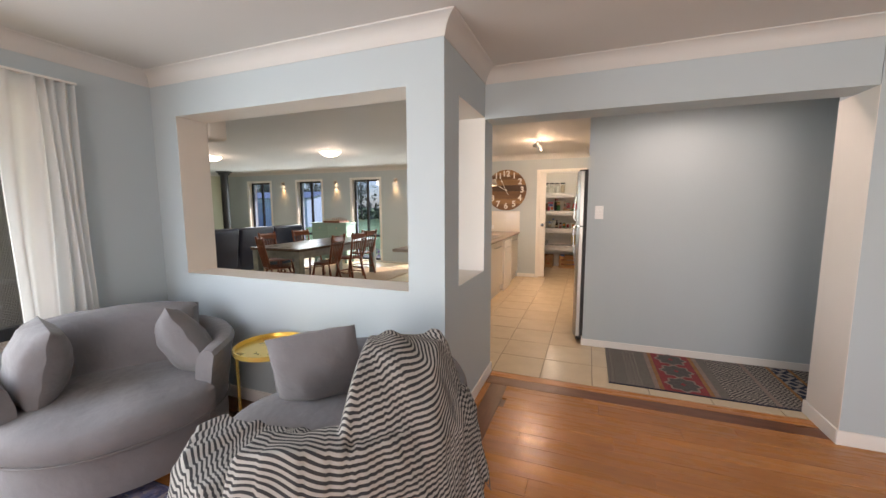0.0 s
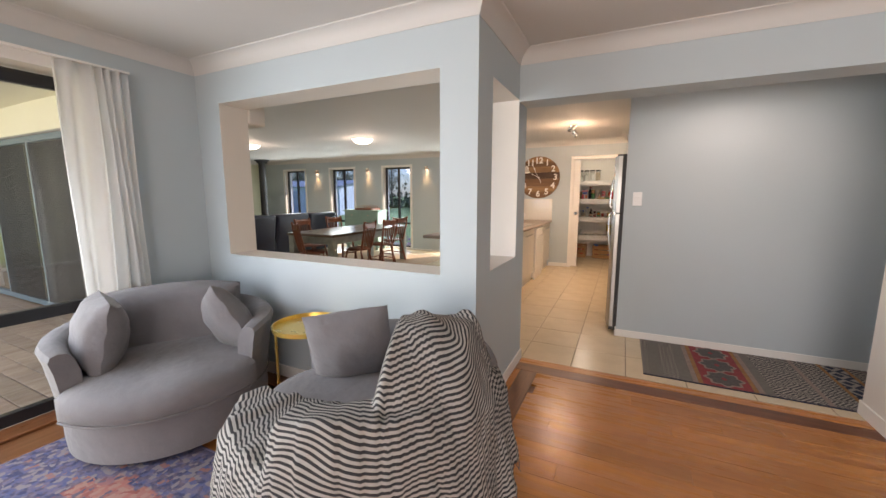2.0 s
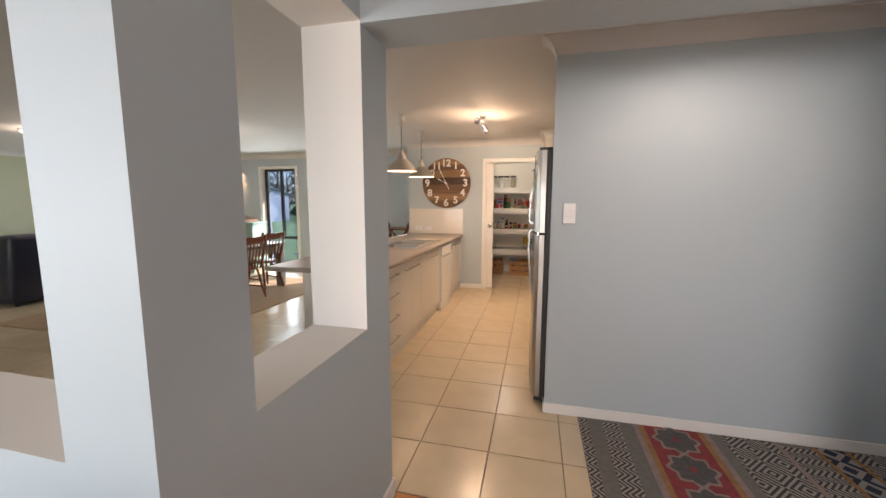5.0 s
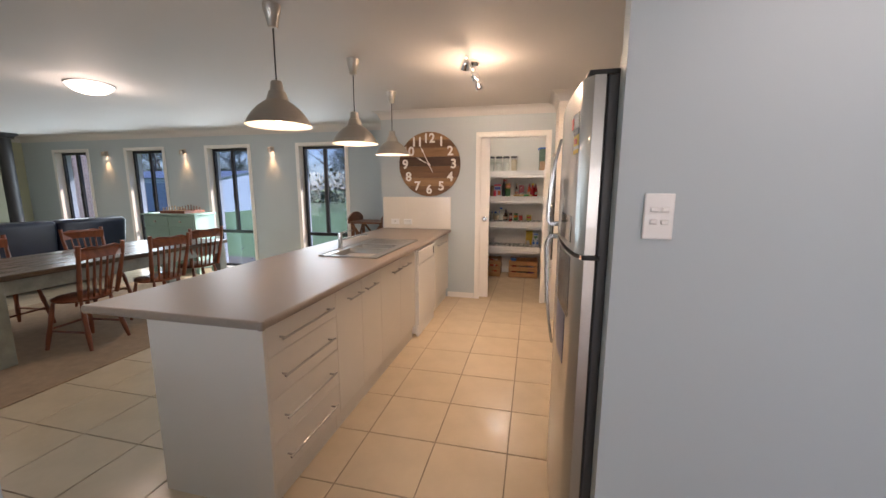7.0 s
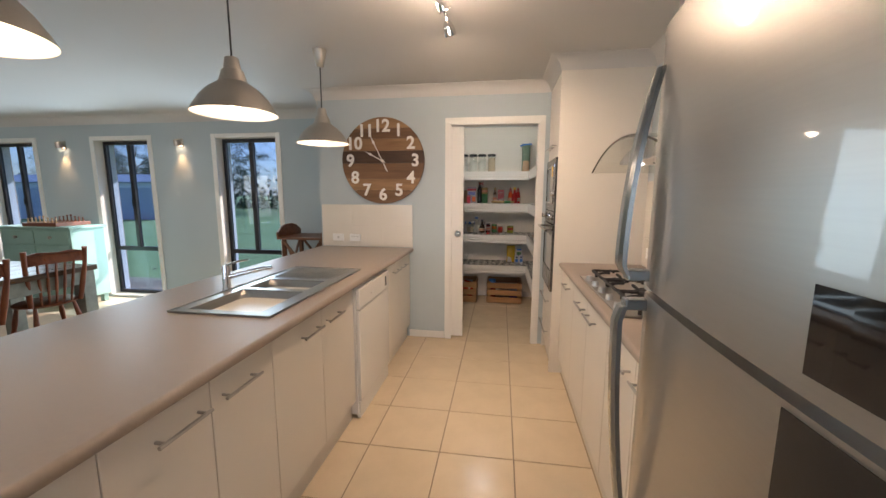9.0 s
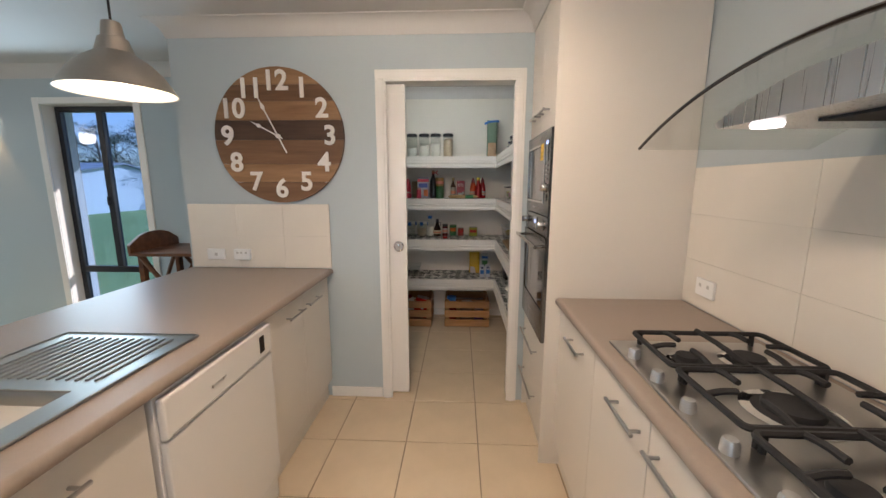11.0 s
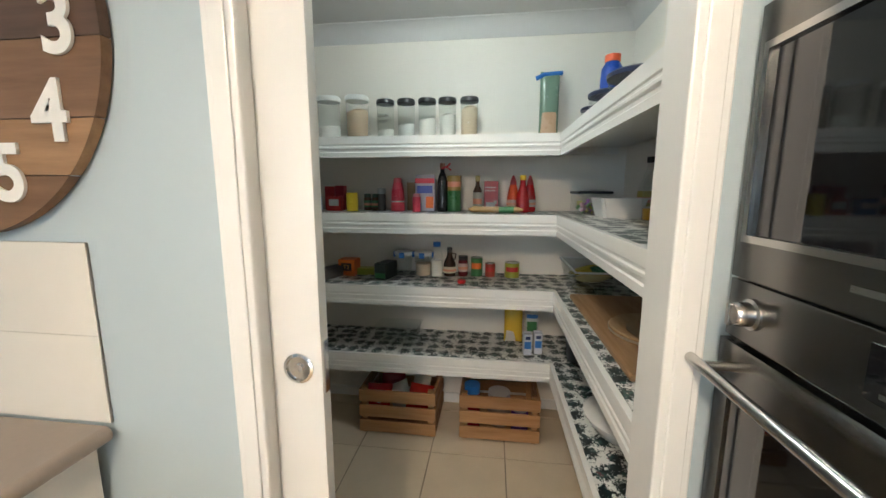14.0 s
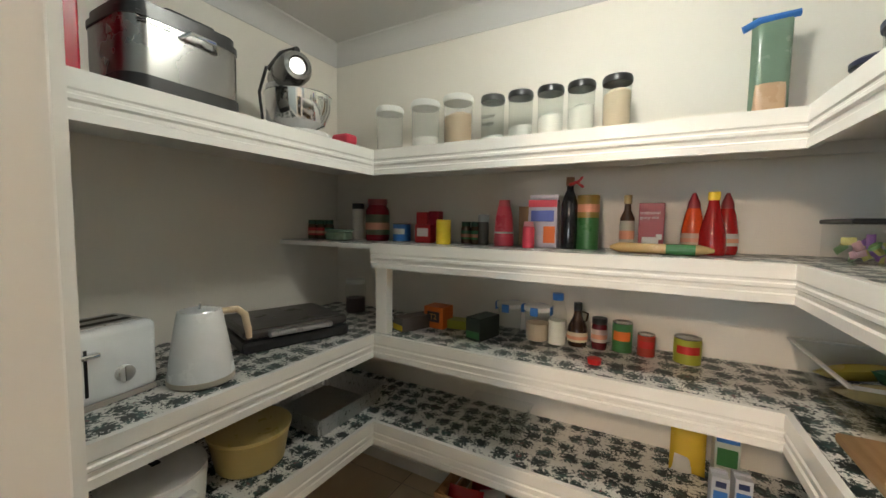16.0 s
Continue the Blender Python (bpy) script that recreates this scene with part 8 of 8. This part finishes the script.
# mint sideboard with a chess set
MINT = plain("mint_paint", (0.26, 0.40, 0.34), 0.5, vary=0.06, scale=4, bumps=0.1)
sb = thing("sideboard", "mint green painted timber sideboard against the window wall", "sideboard", at=pose(-5.93, 7.66, 0, 0, 0, 0))
part("body", boxes((-0.52, 0.52, -0.20, 0.20, 0.10, 0.98), bevel=0.008), MINT, sb)
part("top", boxes((-0.55, 0.55, -0.23, 0.22, 0.98, 1.01), bevel=0.01), MINT, sb)
for j in range(2):
    d = part("drawer", boxes((-0.50 + j * 0.51, -0.01 + j * 0.51, -0.214, -0.20, 0.80, 0.96), bevel=0.004), MINT, sb)
    part("knob", lathe([(0.008, 0), (0.02, 0.02), (0.018, 0.03), (0, 0.032)], 14, m=Matrix.Translation((-0.255 + j * 0.51, -0.214, 0.88)) @ pose(0, 0, 0, 90, 0, 0)), NICKEL, d, smooth=True)
    d = part("door", boxes((-0.50 + j * 0.51, -0.01 + j * 0.51, -0.214, -0.20, 0.13, 0.78), bevel=0.004), MINT, sb)
    part("door_panel", boxes((-0.44 + j * 0.51, -0.07 + j * 0.51, -0.218, -0.214, 0.19, 0.72), bevel=0.003), MINT, d)
for x in (-0.49, 0.43):
    for y in (-0.18, 0.12):
        part("leg", boxes((x, x + 0.06, y, y + 0.06, 0, 0.10), bevel=0.005), MINT, sb)
REDWOOD = wood("chess_wood", (0.15, 0.04, 0.02), (0.30, 0.09, 0.04), axis=0)
ch = thing("chess_set", "timber chess board with standing pieces on the sideboard", "chess set", at=pose(-5.85, 7.66, 1.01))
part("board", boxes((-0.25, 0.25, -0.20, 0.20, 0, 0.045), bevel=0.004), REDWOOD, ch)
for k in range(8):
    for y, m in ((-0.16, paint((0.45, 0.28, 0.14))), (0.14, REDWOOD)):
        h = (0.05, 0.06, 0.065, 0.08, 0.085, 0.065, 0.06, 0.05)[k]
        part("piece", lathe([(0.014, 0.045), (0.015, 0.052), (0.007, 0.06), (0.006, 0.045 + h * 0.7), (0.011, 0.045 + h * 0.8), (0.008, 0.045 + h), (0, 0.047 + h)], 10, m=Matrix.Translation((-0.21 + 0.06 * k, y, 0))), m, ch, smooth=True)

# timber drinks trolley by the return wall
TROL = wood("trolley_wood", (0.10, 0.035, 0.015), (0.24, 0.095, 0.04), axis=0, stretch=8, rough=0.35)
tr = thing("serving_trolley", "dark timber serving trolley with crossed side braces", "trolley", at=pose(-2.42, 7.68, 0))
for x in (-0.24, 0.20):
    for y in (-0.20, 0.16):
        part("leg", boxes((x, x + 0.04, y, y + 0.04, 0, 0.92), bevel=0.004), TROL, tr)
part("tray", boxes((-0.27, 0.27, -0.24, 0.24, 0.92, 0.945), bevel=0.005), TROL, tr)
for x in (-0.27, 0.25):
    pts = [(-0.24, 0.945), (0.24, 0.945), (0.24, 1.00), (0.14, 1.06), (0.06, 1.08), (-0.06, 1.08), (-0.14, 1.06), (-0.24, 1.00)]
    part("end_gallery", prism(pts, 0.02, "x", at=x), TROL, tr)
for y in (-0.22, 0.17):
    for a, b in (((-0.22, 0.35), (0.22, 0.90)), ((0.22, 0.35), (-0.22, 0.90))):
        part("cross_brace", tube([(a[0], y + 0.02 if a[0] < 0 else y + 0.03, a[1]), (b[0], y + 0.02 if a[0] < 0 else y + 0.03, b[1])], 0.016, 6), TROL, tr)
for x in (-0.235, 0.205):
    for a, b in (((-0.18, 0.35), (0.16, 0.90)), ((0.16, 0.35), (-0.18, 0.90))):
        part("cross_brace", tube([(x + (0.012 if a[0] < 0 else 0.028), a[0], a[1]), (x + (0.012 if a[0] < 0 else 0.028), b[0], b[1])], 0.014, 6), TROL, tr)
part("lower_shelf", boxes((-0.25, 0.25, -0.22, 0.22, 0.32, 0.345), bevel=0.004), TROL, tr)

# split air conditioner on the living side of the pass-through wall
ac = thing("air_conditioner", "cream wall mounted air conditioner beside the pass-through", "air conditioner")
part("case", boxes((-3.45, -2.66, 1.842, 2.01, 1.955, 2.24), bevel=0.02, seg=3), CABINET, ac, smooth=True)
part("louvre", boxes((-3.42, -2.69, 2.005, 2.014, 1.97, 2.00), bevel=0.003), TRIM, ac)


# ---- outdoors ----
def grass_material():
    mat, nt, b = nodes_of("lawn")
    vec = coords(nt, 1.0)
    n = mixed(nt, 0.5, noise_node(nt, vec, 0.25, 5), noise_node(nt, vec, 9, 4))
    nt.links.new(ramp(nt, n, [(0.3, (0.13, 0.22, 0.07)), (0.5, (0.18, 0.27, 0.095)), (0.7, (0.25, 0.32, 0.13))]), b.inputs["Base Color"])
    b.inputs["Roughness"].default_value = 0.9
    bump(nt, b, noise_node(nt, vec, 60, 3), 0.6, 0.03)
    return mat


slab("ground", [(-400, 400, -400, 400, -0.6, -0.36)], grass_material(), "wide green lawn round the house", "ground")
structure(part("eave", boxes((-10.6, -2.0, 8.262, 8.95, 2.20, 2.30)), TRIM), "white eave over the dining windows", "eave")
WING = plain("pale_red_brick", (0.46, 0.31, 0.25), 0.85, vary=0.2, scale=14, bumps=0.5, bscale=40)
wing = structure(part("brick_wing", boxes((-12.6, -11.22, 8.42, 10.2, -0.36, 2.6)), plain("wing_mortar", (0.50, 0.46, 0.42), 0.95, vary=0.1, bumps=0.4)), "pale red brick wing of the house beside the lawn", "wall")
for k in range(34):
    for j in range(8):
        a = 8.42 + j * 0.24 - (0.12 if k % 2 else 0)
        lo, hi = max(8.42, a), min(10.2, a + 0.23)
        if hi - lo > 0.03:
            part("brick", boxes((-11.23, -11.208, lo, hi, -0.35 + k * 0.086, -0.274 + k * 0.086)), WING, wing)

SHEDMAT = plain("shed_steel", (0.66, 0.70, 0.74), 0.45, vary=0.05)
ROLL = plain("roller_door_steel", (0.42, 0.47, 0.56), 0.45, vary=0.05)
shed = thing("shed", "long pale steel garage shed with roller doors on the lawn", "shed", at=pose(-37.6, 25.0, -0.36, 0, 0, 4))
bm = prism([(0, 0), (7, 0), (7, 2.5), (3.5, 3.1), (0, 2.5)], 15.0, "x", at=0)
part("wall", bm, SHEDMAT, shed)
part("roof", prism([(-0.2, 2.48), (3.5, 3.12), (7.2, 2.48), (7.2, 2.55), (3.5, 3.22), (-0.2, 2.55)], 15.4, "x", at=-0.2), plain("shed_roof", (0.24, 0.28, 0.34), 0.5), shed)
for k in range(4):
    d = part("roller_door", boxes((0.6 + k * 3.6, 3.3 + k * 3.6, -0.03, 0.02, 0.02, 2.15), bevel=0.01), ROLL, shed)
    for j in range(12):
        part("slat", boxes((0.62 + k * 3.6, 3.28 + k * 3.6, -0.045, -0.03, 0.05 + j * 0.175, 0.20 + j * 0.175), bevel=0.005, seg=1), ROLL, d)

LEAF = plain("gum_leaf", (0.05, 0.072, 0.032), 0.6, vary=0.35, scale=3)
BARK = plain("gum_bark", (0.20, 0.16, 0.13), 0.85, vary=0.3, scale=5, bumps=0.4, bscale=20)


def tree_meshes(seed, h):
    rng = random.Random(seed)
    trunk = tube([(0, 0, 0), (0.1, 0.05, h * 0.25), (-0.1, 0.1, h * 0.55), (0.05, 0, h * 0.85)], [0.22, 0.17, 0.12, 0.05], 8)
    ends = []
    for k in range(9):
        z = h * rng.uniform(0.28, 0.8)
        a, ln = rng.uniform(0, 6.28), h * rng.uniform(0.12, 0.28)
        tip = Vector((math.cos(a) * ln, math.sin(a) * ln, z + ln * 0.8))
        tube([(0, 0, z), tuple(Vector((0, 0, z)).lerp(tip, 0.5) + Vector((0, 0, 0.1))), tuple(tip)], [0.08, 0.05, 0.02], 6, trunk)
        ends.append(tip)
    ends.append(Vector((0, 0, h * 0.9)))
    verts, faces = [], []
    for tip in ends:
        for c in range(7):
            centre = tip + Vector((rng.gauss(0, h * 0.07), rng.gauss(0, h * 0.07), rng.gauss(0, h * 0.055)))
            for j in range(42):
                p = centre + Vector((rng.gauss(0, 0.28), rng.gauss(0, 0.28), rng.gauss(0, 0.22)))
                a = Vector((rng.uniform(-1, 1), rng.uniform(-1, 1), rng.uniform(-1.4, 0.2))).normalized() * rng.uniform(0.10, 0.20)
                s = a.orthogonal().normalized() * rng.uniform(0.03, 0.06)
                n = len(verts)
                verts += [p - s * 0.2, p + a * 0.5 + s, p + a, p + a * 0.5 - s]
                faces.append((n, n + 1, n + 2, n + 3))
    me = bpy.data.meshes.new("crown")
    me.from_pydata([tuple(v) for v in verts], [], faces)
    me.materials.append(LEAF)
    return trunk, me


kinds = []
for seed, h in ((1, 9.0), (2, 11.0), (3, 7.5)):
    tr_bm, crown = tree_meshes(seed, h)
    t = thing("gum_tree", "tall gum tree with a loose grey green crown", "tree", "trees behind the lawn", pose(-30 + seed * 9, 44, -0.36))
    part("trunk", tr_bm, BARK, t, smooth=True)
    c = new("crown", crown)
    c.parent = t
    kinds.append(t)
rng = random.Random(21)
for k in range(34):
    x = -46 + k * 1.75 + rng.uniform(-0.6, 0.6)
    y = 36 + rng.uniform(-2, 9)
    copy_thing(kinds[k % 3], pose(x, y, -0.36, 0, 0, rng.uniform(0, 360)) @ Matrix.Scale(0.78, 4))
# low scrub that closes the tree line
verts, faces = [], []
for k in range(5200):
    p = Vector((rng.uniform(-60, 30), rng.uniform(42, 47), -0.36 + abs(rng.gauss(0, 1.3))))
    a = Vector((rng.uniform(-1, 1), rng.uniform(-1, 1), rng.uniform(-0.5, 1))).normalized() * rng.uniform(0.3, 0.7)
    s = a.orthogonal().normalized() * rng.uniform(0.12, 0.3)
    n = len(verts)
    verts += [tuple(p - s * 0.2), tuple(p + a * 0.5 + s), tuple(p + a), tuple(p + a * 0.5 - s)]
    faces.append((n, n + 1, n + 2, n + 3))
me = bpy.data.meshes.new("scrub")
me.from_pydata(verts, [], faces)
me.materials.append(LEAF)
tagged(new("scrub", me), "dense dark green scrub under the far trees", "scrub", kind="stuff")
# purple flowers by the window
verts, faces = [], []
for k in range(260):
    p = Vector((-5.15 + rng.gauss(0, 0.25), 9.0 + rng.gauss(0, 0.12), -0.36 + rng.uniform(0, 0.55)))
    a = Vector((rng.uniform(-1, 1), rng.uniform(-1, 1), rng.uniform(0, 1))).normalized() * 0.05
    s = a.orthogonal().normalized() * 0.025
    n = len(verts)
    verts += [tuple(p), tuple(p + a * 0.5 + s), tuple(p + a), tuple(p + a * 0.5 - s)]
    faces.append((n, n + 1, n + 2, n + 3))
me = bpy.data.meshes.new("flowers")
me.from_pydata(verts, [], faces)
me.materials.append(plain("purple_petals", (0.32, 0.12, 0.30), 0.7, vary=0.3, scale=20))
tagged(new("flowers", me), "low clump of purple flowers outside the window", "flowers", kind="stuff")

# unseen downlight, added to brighten the hall wall and runner
hd = thing("hall_downlight", "small round recessed downlight added to the hall ceiling, unseen, lit", "ceiling lamp")
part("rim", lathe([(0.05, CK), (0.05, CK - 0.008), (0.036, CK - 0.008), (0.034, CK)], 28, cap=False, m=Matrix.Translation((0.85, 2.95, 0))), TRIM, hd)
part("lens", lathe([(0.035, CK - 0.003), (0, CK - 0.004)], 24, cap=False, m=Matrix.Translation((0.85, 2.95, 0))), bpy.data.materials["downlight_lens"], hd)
lamp("hall_fill", "SPOT", look((0.85, 2.95, CK - 0.02), (0.95, 2.95, 0)), 17, (1.0, 0.93, 0.86), cone=165, radius=0.09)


# ---- floor pieces ----
def tile_mesh(w, d, h=0.006, bev=0.002):
    bm = boxes((-w / 2, w / 2, -d / 2, d / 2, -h, 0), bevel=bev, seg=1)
    me = bpy.data.meshes.new("tile")
    bmesh.ops.recalc_face_normals(bm, faces=bm.faces)
    bm.to_mesh(me)
    bm.free()
    return me


P = 0.405
floor_ob = bpy.data.objects["floor"]
shared = {}
rest = bmesh.new()
count = 0
blocked = [(-10.2, -2.0, 8.01, 9.3), (0.9, 4, 3.7, 9.3), (0.62, 4, 7.2, 9.3), (-0.822, -0.582, 1.84, 2.69), (-10.2, -0.582, 0, 1.84), (-0.582, 4, 0, 2.70)]
for i in range(-26, 9):
    for j in range(-3, 16):
        x0, y0 = 0.237 + i * P, 2.72 + j * P
        x1, y1 = x0 + P - 0.005, y0 + P - 0.005
        x0, x1, y0, y1 = max(x0, -10.0), min(x1, 3.5), max(y0, 1.84), min(y1, 8.99)
        if j >= 13 and x0 < -1.9:
            y1 = min(y1, 8.01)
        mx, my = (x0 + x1) / 2, (y0 + y1) / 2
        if x1 - x0 < 0.03 or y1 - y0 < 0.03 or any(a < mx < b and c < my < d for a, b, c, d in blocked):
            continue
        near = -3.6 < mx < 1.6 and count < 300
        if near:
            key = (round(x1 - x0, 3), round(y1 - y0, 3))
            if key not in shared:
                shared[key] = tile_mesh(*key)
                shared[key].materials.append(TILE)
            t = new("tile", shared[key])
            t.parent = floor_ob
            t.location = (mx, my, 0)
            count += 1
        else:
            box(rest, x0, x1, y0, y1, -0.006, 0)
tagged(part("tiles", rest, TILE, floor_ob), "cream ceramic floor tiles further off", kind="stuff")

LIGHT_Y = wood("timber_edge_board", (0.42, 0.148, 0.038), (0.62, 0.26, 0.075), axis=1, stretch=7, rough=0.26, per_object=0.2)
lounge_floor = bpy.data.objects["floor_lounge"]
rng = random.Random(4)
W = 0.13
plank_meshes = {}
y = -3.95
# border boards along the tiles, the nib and the jamb, then the field
for x0, x1, y0, y1, mat in ((-0.570, 3.4, 2.620, 2.713, PLANK), (-0.570, 3.4, 2.490, 2.618, PLANK_X), (-0.570, -0.525, PY - 0.012, 2.488, LIGHT_Y), (-0.523, -0.395, PY - 0.012, 2.488, PLANK_Y), (LW, -0.570, 1.455, PY - 0.012, PLANK_X), (LW, -2.69, -3.95, 1.453, PLANK_Y)):
    bm = boxes((x0, x1, y0, y1, -0.015, 0.0), bevel=0.0015, seg=1)
    part("border_board", bm, mat, lounge_floor, "darker timber border board")
while y < 2.483:
    y1 = min(y + W, 2.488)
    x = -2.688
    end = 3.4
    while x < end - 0.05:
        length = rng.uniform(0.7, 2.0)
        x1 = min(x + length, end)
        if y1 > 1.455:
            lo = -0.393
        else:
            lo = -2.688
        a, b = max(x, lo), x1
        if b - a > 0.04:
            bm = boxes((a, b - 0.0008, y, y1 - 0.0008, -0.015, 0.0), bevel=0.0006, seg=1)
            part("plank", bm, PLANK, lounge_floor)
        x = x1
    y = y1 if y1 < 2.483 else 9
